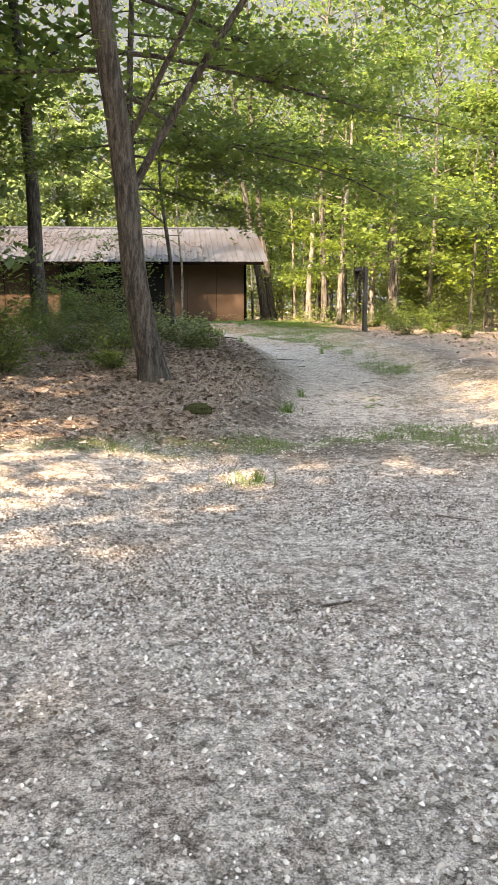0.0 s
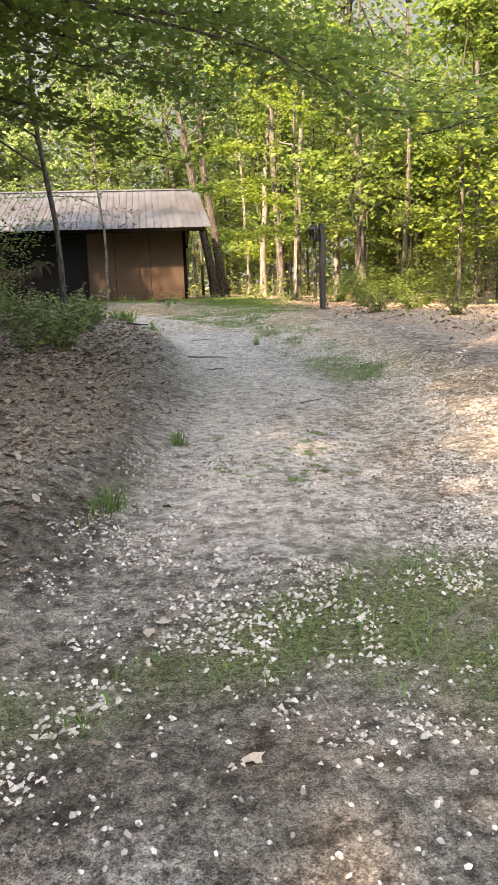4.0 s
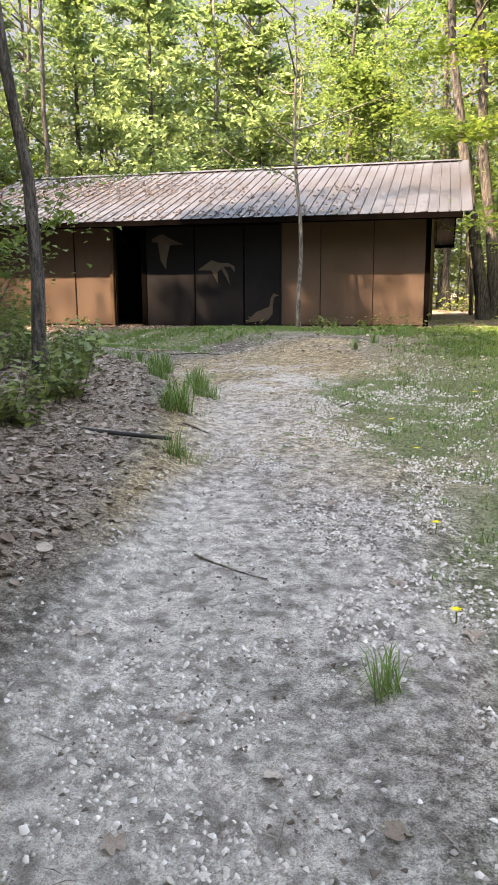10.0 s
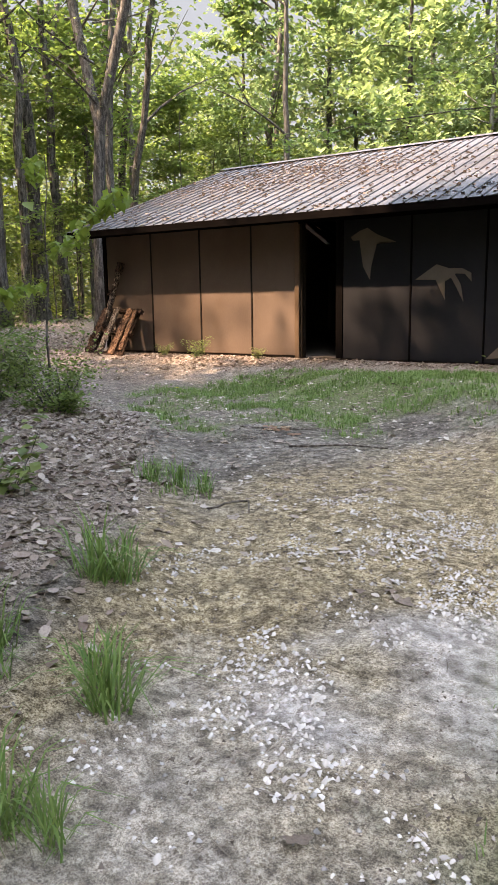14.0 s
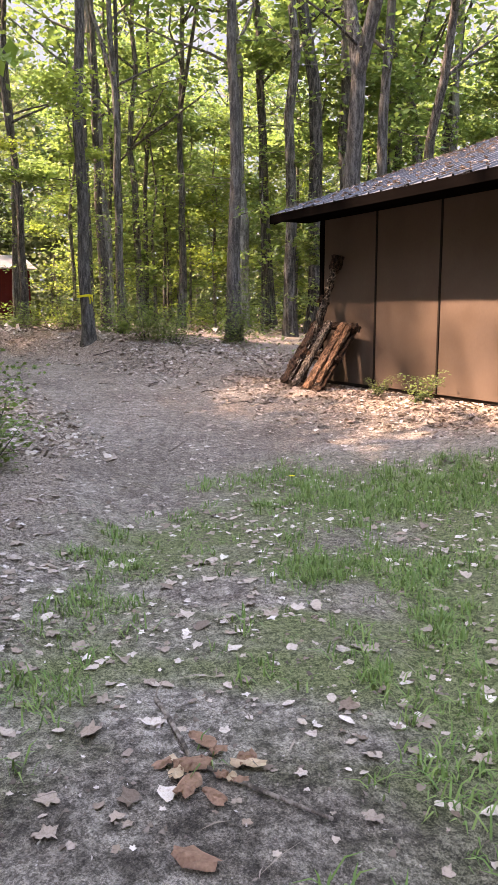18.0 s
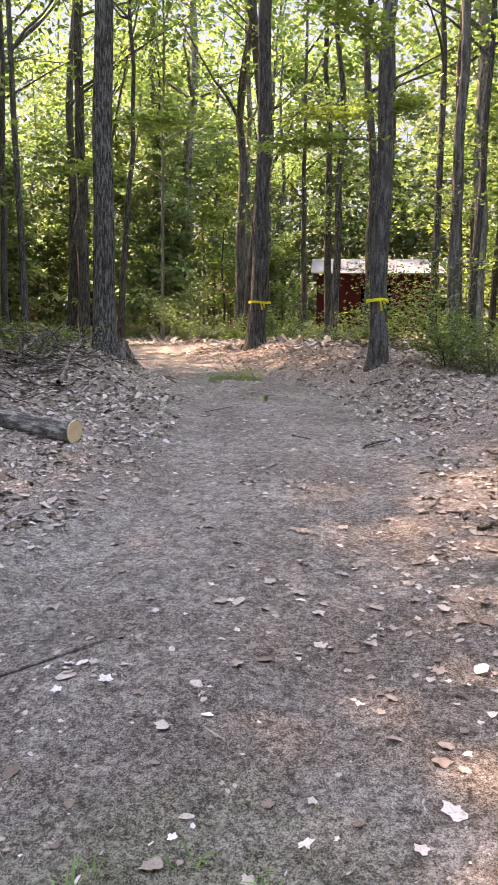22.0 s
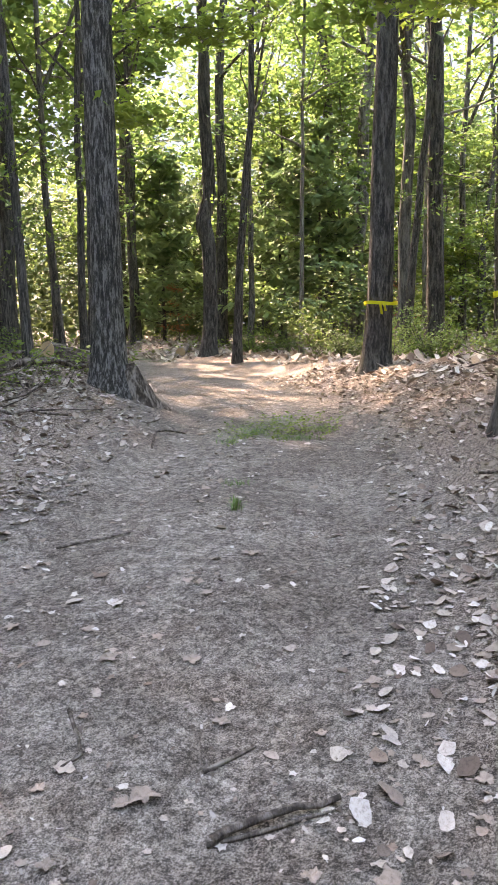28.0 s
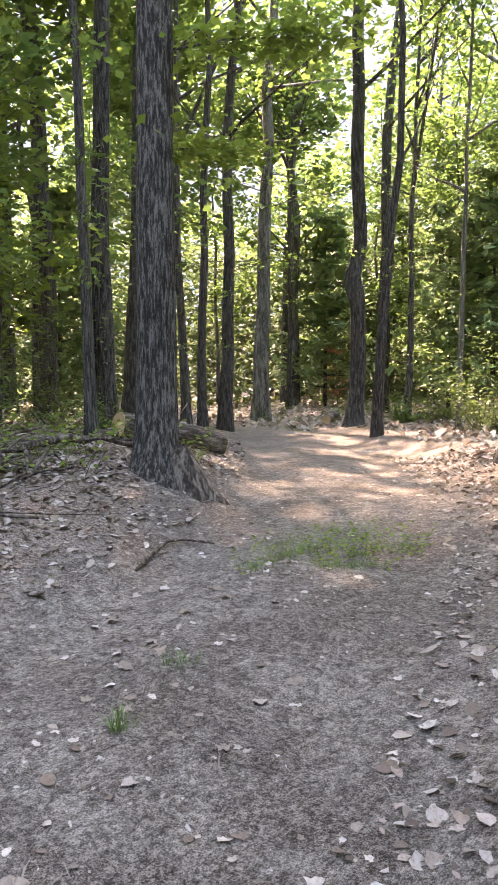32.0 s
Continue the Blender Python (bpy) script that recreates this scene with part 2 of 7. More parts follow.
LEAF_LOW = leafy("leaf_low", [(0.06318, 0.103, 0.03616), (0.11, 0.1568, 0.04565), (0.1677, 0.2051, 0.06224)], 0.4)
LEAF_RED = leafy("leaf_rust", [(0.22, 0.07, 0.03), (0.32, 0.12, 0.04)], 0.4)
GRASS = leafy("grass_blade", [(0.0516, 0.1247, 0.03096), (0.0946, 0.1849, 0.0473), (0.172, 0.2408, 0.0774)], 0.4)
DEAD_LEAF = leafy("dead_leaf", [(0.086, 0.0602, 0.0473), (0.3956, 0.3311, 0.2838), (0.602, 0.5418, 0.4902), (0.1462, 0.1032, 0.0774), (0.473, 0.4085, 0.3569), (0.7224, 0.6794, 0.6321), (0.258, 0.1892, 0.1462)], 0.15, 0.75, 0.6)
LITTER = leafy("old_leaf", [(0.0731, 0.04988, 0.03956), (0.2236, 0.1677, 0.1376), (0.3784, 0.3053, 0.2623), (0.1204, 0.08428, 0.06708), (0.301, 0.2322, 0.1935), (0.5504, 0.4859, 0.4386), (0.1634, 0.1187, 0.0946)], 0.12, 0.8, 0.55)
BARK = bark_mat("bark", (0.060, 0.056, 0.051), (0.155, 0.147, 0.137), 16, (0.115, 0.112, 0.095))
BARK_DARK = bark_mat("bark_dark", (0.042, 0.039, 0.036), (0.115, 0.108, 0.101), 22, (0.085, 0.083, 0.07))
BARK_PALE = bark_mat("bark_pale", (0.10, 0.095, 0.087), (0.25, 0.24, 0.222), 14, (0.17, 0.17, 0.148))
BARK_ROUGH = bark_mat("bark_rough", (0.042, 0.039, 0.036), (0.19, 0.182, 0.172), 40, None, 1.0, 0.16)
DEADWOOD = bark_mat("deadwood", (0.075, 0.06, 0.05), (0.22, 0.19, 0.165), 16)
LOG_BARK = bark_mat("log_bark", (0.10, 0.088, 0.078), (0.30, 0.27, 0.24), 20, None, 0.8, 0.3)
ROOF_LEAF = leafy("roof_leaf", [(0.072, 0.0496, 0.04), (0.144, 0.108, 0.092), (0.24, 0.2, 0.176), (0.104, 0.072, 0.0576)], 0.1, 0.8)
CUTWOOD = surface("cut_wood", (0.36, 0.24, 0.13), (0.55, 0.40, 0.24), 8, 50, 0.85)
STONE = surface("stone", (0.22, 0.21, 0.20), (0.56, 0.54, 0.51), 9, 60, 0.9)
PANEL = surface("brown_panel", (0.0608, 0.0416, 0.0312), (0.0848, 0.06, 0.0464), 1.3, 40, 0.78, 0.25, 0.003, (1, 1, 0.5), stain=(0.0576, 0.0368, 0.024))
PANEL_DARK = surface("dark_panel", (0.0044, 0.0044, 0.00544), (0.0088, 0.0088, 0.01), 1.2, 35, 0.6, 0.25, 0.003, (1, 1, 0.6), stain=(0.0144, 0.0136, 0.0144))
BATTEN = surface("dark_batten", (0.0072, 0.0044, 0.0032), (0.014, 0.0088, 0.006), 4, 40, 0.8)
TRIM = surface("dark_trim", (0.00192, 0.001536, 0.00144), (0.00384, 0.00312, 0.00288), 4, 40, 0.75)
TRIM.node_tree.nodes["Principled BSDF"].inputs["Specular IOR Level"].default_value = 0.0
FRAME_BROWN = surface("frame_brown", (0.054, 0.033, 0.0204), (0.084, 0.054, 0.0348), 4, 40, 0.8)
CUTOUT = surface("cutout_tan", (0.0588, 0.0476, 0.03808), (0.0784, 0.06328, 0.0504), 5, 50, 0.8)
ROOF = surface("roof_metal", (0.0352, 0.04, 0.0496), (0.0736, 0.08, 0.0976), 0.8, 22, 0.55, 0.25, 0.004, (1.0, 0.25, 1.0), 0.25, (0.036, 0.0304, 0.0304))
ROOF_FAR = surface("far_roof", (0.104, 0.108, 0.116), (0.16, 0.164, 0.172), 2, 20, 0.45, 0.2, 0.004, (1, 1, 1), 0.3)
RED = surface("red_wall", (0.045, 0.008, 0.009), (0.085, 0.014, 0.015), 2, 25, 0.8)
POST = surface("grey_post", (0.036, 0.036, 0.036), (0.068, 0.068, 0.068), 5, 70, 0.85, 0.5, 0.004, (0.5, 0.5, 0.06))
LANTERN = surface("lantern_black", (0.012, 0.012, 0.013), (0.03, 0.03, 0.032), 10, 60, 0.5)
RIBBON = surface("yellow_ribbon", (0.44, 0.4, 0.016), (0.576, 0.528, 0.04), 20, 80, 0.45)
FLOOR = surface("earth_floor", (0.06, 0.05, 0.042), (0.11, 0.09, 0.075), 3, 30, 0.95)
YELLOW = leafy("yellow_petal", [(0.65, 0.52, 0.01), (0.75, 0.62, 0.02)], 0.2)
GLASS_M, _t, _p = nodes("lantern_glass")
_p.inputs["Base Color"].default_value = (0.12, 0.12, 0.115, 1)
_p.inputs["Transmission Weight"].default_value = 0.85
_p.inputs["Roughness"].default_value = 0.25


def ground_material():
    m, t, p = nodes("ground")
    a = t.nodes.new("ShaderNodeVertexColor")
    a.layer_name = "zones"
    b = t.nodes.new("ShaderNodeVertexColor")
    b.layer_name = "zones_b"
    za = t.nodes.new("ShaderNodeSeparateColor")
    zb = t.nodes.new("ShaderNodeSeparateColor")
    t.links.new(a.outputs[0], za.inputs[0])
    t.links.new(b.outputs[0], zb.inputs[0])
    n1, n2, n3 = noise_tex(t, 0.9, 6), noise_tex(t, 5, 7), noise_tex(t, 42, 8, rough=0.85)
    n4 = noise_tex(t, 150, 5, rough=0.85)

    def cut(zone, edge=0.22):
        # the zone's border is broken up by noise at two scales
        mixed = sums(t, "ADD", zone, sums(t, "MULTIPLY", sums(t, "SUBTRACT", mix_fac(n2, n3), 0.5), 0.9))
        return ramp(t, mixed, [(0.5 - edge, (0, 0, 0)), (0.5 + edge, (1, 1, 1))])

    def mix_fac(u, v):
        return sums(t, "ADD", sums(t, "MULTIPLY", u, 0.65), sums(t, "MULTIPLY", v, 0.35))

    def cells(scale, edge):
        # separate stones: each with its own tone, and dark gaps between them
        tc = t.nodes.new("ShaderNodeTexCoord")
        warp = mix(t, 0.24 / scale, tc.outputs["Object"], colour_noise(scale * 1.3), "ADD")
        tone, gap = t.nodes.new("ShaderNodeTexVoronoi"), t.nodes.new("ShaderNodeTexVoronoi")
        gap.feature = "DISTANCE_TO_EDGE"
        for v in (tone, gap):
            v.inputs["Scale"].default_value = scale
            t.links.new(warp, v.inputs["Vector"])
        sep = t.nodes.new("ShaderNodeSeparateColor")
        t.links.new(tone.outputs["Color"], sep.inputs[0])
        return sep.outputs[0], ramp(t, gap.outputs["Distance"], [(0.0, (0, 0, 0)), (edge, (1, 1, 1))])

    def colour_noise(scale):
        tc = t.nodes.new("ShaderNodeTexCoord")
        n = t.nodes.new("ShaderNodeTexNoise")
        n.inputs["Scale"].default_value, n.inputs["Detail"].default_value = scale, 3
        t.links.new(tc.outputs["Object"], n.inputs["Vector"])
        return n.outputs["Color"]

    grain = sums(t, "ADD", sums(t, "MULTIPLY", n3, 0.5), sums(t, "MULTIPLY", n4, 0.5))
    tone_a, gap_a = cells(52, 0.12)
    tone_b, gap_b = cells(115, 0.16)
    pale, deep = [(0.44, (0.085, 0.078, 0.069)), (0.50, (0.21, 0.193, 0.173)), (0.56, (0.40, 0.372, 0.34))], [(0.44, (0.034, 0.029, 0.025)), (0.50, (0.098, 0.086, 0.074)), (0.56, (0.22, 0.197, 0.173))]
    dirt = mix(t, ramp(t, mix_fac(n1, n2), [(0.44, (0, 0, 0)), (0.56, (0.95, 0.95, 0.95))]), ramp(t, grain, pale), ramp(t, grain, deep))
    specks = ramp(t, tone_b, [(0.0, (0.10, 0.085, 0.075)), (0.55, (0.5, 0.46, 0.43)), (0.8, (1.0, 0.95, 0.9)), (1.0, (2.2, 2.1, 2.0))])
    dirt = mix(t, 0.22, dirt, specks, "MULTIPLY")
    stone_a = mix(t, gap_a, (0.06, 0.052, 0.047), ramp(t, tone_a, [(0.0, (0.10, 0.09, 0.083)), (0.5, (0.33, 0.308, 0.285)), (0.85, (0.52, 0.495, 0.47)), (1.0, (0.78, 0.755, 0.73))]))
    stone_b = mix(t, gap_b, (0.07, 0.061, 0.055), ramp(t, tone_b, [(0.0, (0.10, 0.09, 0.083)), (0.5, (0.36, 0.335, 0.31)), (1.0, (0.78, 0.75, 0.72))]))
    gravel = mix(t, ramp(t, n2, [(0.47, (0, 0, 0)), (0.60, (0.8, 0.8, 0.8))]), stone_b, stone_a)
    gravel = mix(t, 0.5, gravel, ramp(t, grain, [(0.455, (0.04, 0.035, 0.031)), (0.49, (0.25, 0.234, 0.218)), (0.53, (0.72, 0.69, 0.66))]))
    smudge = noise_tex(t, 1.1, 9, rough=0.74)
    gravel = mix(t, ramp(t, smudge, [(0.48, (0, 0, 0)), (0.58, (0.75, 0.75, 0.75))]), gravel, ramp(t, grain, [(0.45, (0.045, 0.035, 0.03)), (0.49, (0.15, 0.122, 0.106)), (0.54, (0.42, 0.365, 0.33))]))
    sand = ramp(t, grain, [(0.43, (0.30, 0.27, 0.248)), (0.50, (0.48, 0.445, 0.415)), (0.57, (0.63, 0.59, 0.56))])
    grass = ramp(t, grain, [(0.45, (0.024, 0.032, 0.012)), (0.49, (0.064, 0.086, 0.032)), (0.545, (0.20, 0.215, 0.11))])
    moss = ramp(t, grain, [(0.45, (0.07, 0.05, 0.027)), (0.49, (0.25, 0.187, 0.107)), (0.545, (0.54, 0.45, 0.32))])
    litter = ramp(t, grain, [(0.455, (0.026, 0.018, 0.014)), (0.495, (0.13, 0.096, 0.077)), (0.545, (0.40, 0.335, 0.285))])
    debris = noise_tex(t, 48, 7, rough=0.78)
    dark = ramp(t, debris, [(0.50, (1.0, 1.0, 1.0)), (0.56, (0.26, 0.225, 0.2))])
    sand = mix(t, 0.65, sand, dark, "MULTIPLY")
    dirt = mix(t, 0.4, dirt, dark, "MULTIPLY")
    moss = mix(t, 0.6, moss, dark, "MULTIPLY")
    lumpy = noise_tex(t, 12, 8, rough=0.76)
    clump = ramp(t, lumpy, [(0.42, (0.36, 0.34, 0.32)), (0.49, (0.92, 0.91, 0.90)), (0.58, (1.4, 1.38, 1.36))])
    gravel, dirt, sand, moss = (mix(t, f, v, clump, "MULTIPLY") for f, v in ((0.85, gravel), (0.95, dirt), (0.75, sand), (0.8, moss)))
    col = mix(t, cut(za.outputs[2]), dirt, litter)
    col = mix(t, cut(zb.outputs[1]), col, moss)
    col = mix(t, cut(za.outputs[0]), col, gravel)
    col = mix(t, cut(zb.outputs[0]), col, sand)
    col = mix(t, cut(za.outputs[1], 0.3), col, grass)
    t.links.new(col, p.inputs["Base Color"])
    p.inputs["Roughness"].default_value = 0.95
    p.inputs["Specular IOR Level"].default_value = 0.2
    bump(t, p, sums(t, "ADD", sums(t, "MULTIPLY", grain, 0.7), sums(t, "MULTIPLY", lumpy, 0.6)), 0.85, 0.045)
    return m


GROUND = ground_material()

# ---- the ground ----
# centre line of the lane: x, y, height, rise of the left bank, rise of the right bank
LANE = np.array([
    (-2.9, -12, -0.06, 0.11, 0.1), (-2.7, 4, 0.07, 0.24, 0.1), (-1.2, 9, 0.09, 0.0, 0.1), (-0.4, 12.0, 0.12, 0.80, 0.15),
    (0.2, 16.5, 0.26, 0.34, 0.19), (0.2, 20.5, 0.52, 0.24, 0.13), (-0.9, 25, 0.68, 0.50, 0.14), (-2.6, 27.6, 0.73, 0.18, 0.25),
    (-5.0, 30.2, 0.74, 0.17, 0.35), (-8.5, 31.7, 0.66, 0.28, 0.05), (-13, 32.1, 0.87, 0.05, 0.13), (-16.5, 31.6, 1.02, 0.38, 0.55),
    (-20, 30.2, 1.09, 0.58, 0.56), (-23.5, 27.8, 1.22, 0.37, 0.18), (-27.5, 24, 1.27, 0.22, 0.10), (-34, 17, 1.4, 0.2, 0.2), (-60, -8, 1.6, 0.2, 0.2)])
_d = np.r_[0, np.cumsum(np.hypot(*np.diff(LANE[:, :2], axis=0).T))]
_s = np.linspace(0, _d[-1], 260)
LN = np.stack([np.interp(_s, _d, LANE[:, k]) for k in range(5)], 1)
for _ in range(12):
    LN[1:-1] = (LN[:-2] + LN[1:-1] * 2 + LN[2:]) / 4
TAN = np.gradient(LN[:, :2], axis=0)
TAN /= np.linalg.norm(TAN, axis=1, keepdims=True)


def lane_at(x, y):
    """Height of the lane nearby, signed distance to the left of its centre line, way along it, and the two banks."""
    x, y = np.atleast_1d(np.asarray(x, float)), np.atleast_1d(np.asarray(y, float))
    out = np.empty((5, len(x)))
    for a in range(0, len(x), 20000):
        b = slice(a, a + 20000)
        dx, dy = x[b, None] - LN[None, :, 0], y[b, None] - LN[None, :, 1]
        d2 = dx * dx + dy * dy
        w = 1 / (d2 + 0.6) ** 2
        w /= w.sum(1, keepdims=True)
        k = d2.argmin(1)
        near = np.sqrt(d2[np.arange(len(k)), k])
        side = np.sign(TAN[k, 0] * dy[np.arange(len(k)), k] - TAN[k, 1] * dx[np.arange(len(k)), k])
        out[:, b] = w @ LN[:, 2], near * side, _s[k], w @ LN[:, 3], w @ LN[:, 4]
    return out


def smooth(a, b, v):
    u = np.clip((v - a) / (b - a), 0, 1)
    return u * u * (3 - 2 * u)


def lumps(x, y):
    return (np.sin(x * 1.7 + 1.3 * np.sin(y * 0.9)) * np.sin(y * 1.5 + 0.8 * np.sin(x * 1.1)) * 0.5
            + np.sin(x * 4.1 + y * 1.9 + 2 * np.sin(y * 1.3)) * np.sin(y * 3.7 - x * 1.2) * 0.3
            + np.sin(x * 9.7 + 3 * np.sin(y * 2.1)) * np.sin(y * 8.9 + 2 * np.sin(x * 2.3)) * 0.2)


def ground_z(x, y):
    z, d, s, left, right = lane_at(x, y)
    z = z + left * smooth(0.5, 2.4, d) + right * smooth(1.1, 2.3, -d)
    rough = 0.015 + 0.05 * smooth(1.6, 4.0, np.abs(d))
    rut = -0.035 * np.exp(-((np.abs(d) - 0.75) / 0.22) ** 2) * smooth(21, 24, s)
    yard = smooth(33.9, 34.6, np.asarray(y)) * smooth(-13.5, -12.5, np.asarray(x)) * (1 - smooth(0.5, 1.5, np.asarray(x))) * (1 - smooth(44.8, 46, np.asarray(y)))
    far = np.hypot(x + 8, y - 26)
    z = z + lumps(x, y) * rough * (1 - yard) + rut
    return z * (1 - yard) + 0.93 * yard + 0.00004 * np.maximum(0, far - 30) ** 2 * (far < 200) + (far >= 200) * 1.156


def gz(x, y):
    return float(ground_z(x, y)[0])


def steps(lo, hi, far, fine, grow=1.13):
    mid = list(np.arange(lo, hi, fine))
    out, s = [], fine
    v = hi
    while v < far:
        out.append(v)
        s *= grow
        v += s
    left = [lo - (u - hi) - fine for u in out]
    return np.array(sorted(left + mid + out))


GX, GY = steps(-24, 6, 900, 0.165), steps(2.4, 35.5, 900, 0.165)
XX, YY = np.meshgrid(GX, GY)
XF, YF = XX.ravel(), YY.ravel()
ZF = ground_z(XF, YF)
nx, ny = len(GX), len(GY)
_i = np.arange((nx - 1) * (ny - 1))
_r = _i // (nx - 1) * nx + _i % (nx - 1)
ground_me = mesh_np("ground", np.stack([XF, YF, ZF], 1), np.stack([_r, _r + 1, _r + nx + 1, _r + nx], 1), True)


def zones(x, y):
    """Shares of gravel, grass, leaf litter, pale sand and moss on the ground."""
    z, d, s, left, right = lane_at(x, y)
    n = lumps(x * 0.6, y * 0.6)
    edge = 8.8 + 0.25 * (x + 2.5) * 0.3 + 0.6 * n
    gravel = 1 - smooth(edge - 0.8, edge + 0.8, y)
    earth = smooth(-0.1, 0.35, lumps(x * 1.2 + 2, y * 1.6 + 0.5) + 0.5 * lumps(x * 3.3, y * 3.3)) * (0.45 + 0.55 * smooth(-2.2, -0.9, x))
    for ex, ey, ea, eb in ((-0.85, 7.2, 0.75, 0.4), (-1.9, 6.15, 0.22, 0.14), (-1.95, 6.7, 0.25, 0.14), (-0.6, 5.9, 0.45, 0.6), (-1.2, 7.5, 0.5, 0.16)):
        earth = np.maximum(earth, np.exp(-(((x - ex) / ea) ** 2 + ((y - ey) / eb) ** 2)))
    gravel = gravel * (1 - 0.46 * earth)
    gravel = np.maximum(gravel, 0.55 * (1 - smooth(11, 20, y)) * (1 - smooth(1.5, 2.6, -d)) * (1 - smooth(0.4, 1.1, d)) * smooth(9, 11, y))
    gravel = np.maximum(gravel, 0.53 * smooth(9, 11, y) * (1 - smooth(20, 26, y)) * (1 - smooth(1.0, 2.0, -d - 0.2)) * (1 - smooth(0.5, 1.2, d)))
    litter = smooth(1.1, 1.9, d + 0.3 * n) * (1 - gravel) + smooth(2.3, 3.4, -d + 0.5 * n) * smooth(8, 12, y)
    litter = np.maximum(litter, 0.42 * smooth(41, 45, s))
    litter = np.maximum(litter, smooth(35, 40, s) * smooth(0.95, 1.75, np.abs(d) + 0.3 * n) * np.where(d < 0, 0.25 + 0.75 * smooth(12.8, 14.5, -x), 1.0))
    litter = np.maximum(litter, smooth(26.0, 29.0, -x))
    litter = np.maximum(litter, 0.95 * smooth(1.0, 1.6, d + 0.3 * n) * smooth(11, 13, y) * (1 - smooth(28, 30, y)))
    front = np.exp(-((y - 34.45) / 0.5) ** 2) * (x > -13.5) * (x < 1.0)
    litter = np.clip(np.maximum(litter, front * 1.1), 0, 1)
    grass = 0.8 * np.exp(-((d + 1.1 + 0.25 * n) / 0.62) ** 2) * (0.75 + 0.8 * lumps(x * 1.7 + 3, y * 1.1)) * smooth(14, 16.5, y) * (1 - smooth(25, 27, y)) * smooth(-14, -10, x)
    for gx0, gy0, ga, gb, gs in ((-0.75, 9.9, 0.5, 0.3, 1.15), (-0.1, 10.25, 0.45, 0.5, 1.1), (0.05, 9.25, 0.36, 0.4, 1.25), (-1.8, 9.65, 0.5, 0.24, 1.1), (-2.5, 9.3, 0.6, 0.26, 1.0), (1.3, 10.4, 0.7, 0.8, 0.9), (-3.6, 8.8, 0.9, 0.26, 0.95)):
        grass += gs * np.exp(-(((x - gx0) / ga) ** 2 + ((y - gy0) / gb) ** 2)) * (0.8 + 0.6 * lumps(x * 2.6, y * 2.6))
    grass += 0.2 * np.exp(-((d + 0.1) / 0.3) ** 2) * smooth(9, 12, y) * (1 - smooth(14, 17, y))
    lawn = np.exp(-((y - 32.2 - 0.06 * (x + 3)) / 1.55) ** 2) * smooth(-9.5, -7.0, x) * (1 - smooth(3, 6, x))
    grass += 1.0 * lawn * (0.8 + 0.6 * lumps(x * 1.1 + 2, y * 1.1)) * (1 - 0.45 * smooth(6.0, 7.5, -x))
    grass += 0.75 * np.exp(-(((x - 1.2) / 1.6) ** 2)) * smooth(22, 25, y) * (1 - smooth(33, 35, y))
    grass += 0.6 * np.exp(-((d + 0.75) / 0.4) ** 2) * (0.8 + 0.7 * lumps(x * 2.4, y * 2.4)) * smooth(21, 22.5, y) * (1 - smooth(24.4, 25.2, y))
    grass += 0.85 * np.exp(-(((x + 4.8) / 2.0) ** 2 + ((y - 30.3) / 1.5) ** 2)) * (0.72 + 1.3 * lumps(x * 1.7, y * 1.7))
    grass += 0.5 * np.exp(-(((x + 19.2) / 1.2) ** 2 + ((y - 30.6) / 0.45) ** 2))
    sand = (0.85 + 0.6 * lumps(x * 1.7 + 1, y * 1.9)) * np.exp(-(((x + 0.95 - 0.2 * (y - 25.3)) / 0.74) ** 2 + ((y - 25.45) / 0.74) ** 2) ** 2) * (1 - 0.75 * np.exp(-(((x + 1.32) / 0.2) ** 2 + ((y - 25.4) / 0.26) ** 2)))
    sand = np.maximum(sand, (0.57 - 0.13 * smooth(18, 21, y) + 0.3 * lumps(x * 0.8 + 1, y * 0.5)) * (1 - smooth(0.5, 1.25, np.abs(d - 0.15))) * smooth(9.5, 11.5, y) * (1 - smooth(24.5, 26.5, y)))
    band = d - 0.36 - 0.3 * smooth(17, 19, y) + 0.12 * lumps(x * 0.5, y * 1.3)
    sand = np.maximum(sand, 0.82 * np.exp(-(band / 0.34) ** 4) * smooth(11, 13.5, y) * (1 - smooth(20.5, 23, y)))
    moss = 0.8 * np.exp(-((d - 1.0) / 0.28) ** 2) * smooth(19, 21, y) * (1 - smooth(26, 28, y))
    moss = np.maximum(moss, 0.8 * (1 - smooth(0.6, 1.6, d)) * (1 - smooth(1.4, 2.6, -d)) * smooth(24.8, 26.5, y) * (1 - smooth(28.8, 30.0, y)) * smooth(-3.4, -2.4, x))
    moss = np.maximum(moss, (0.54 + 0.45 * lumps(x * 0.9, y * 0.9 + 2)) * (1 - smooth(2.2, 3.2, np.abs(d))) * (1 - smooth(0.9, 1.5, d)) * smooth(19.5, 22, y) * (1 - smooth(29.0, 30.2, y)) * smooth(-4.2, -2.8, x))
    moss = np.maximum(moss, 0.62 * np.exp(-((d + 1.3) / 1.0) ** 2) * smooth(9, 12, y) * (1 - smooth(27, 29, y)))
    moss = np.maximum(moss, 0.95 * np.exp(-(((x + 1.4) / 0.36) ** 2 + ((y - 22.95) / 0.55) ** 2)))
    moss = np.maximum(moss, 0.95 * np.exp(-(((x + 2.05) / 0.55) ** 2 + ((y - 25.7) / 0.9) ** 2)))
    open_side = smooth(-14, -10, x)
    fade = 1 - smooth(30, 60, np.hypot(x + 8, y - 24))
    return [np.clip(v, 0, 1) for v in (gravel * open_side, grass * fade, np.maximum(litter, 1 - fade), sand * open_side, moss * open_side)]


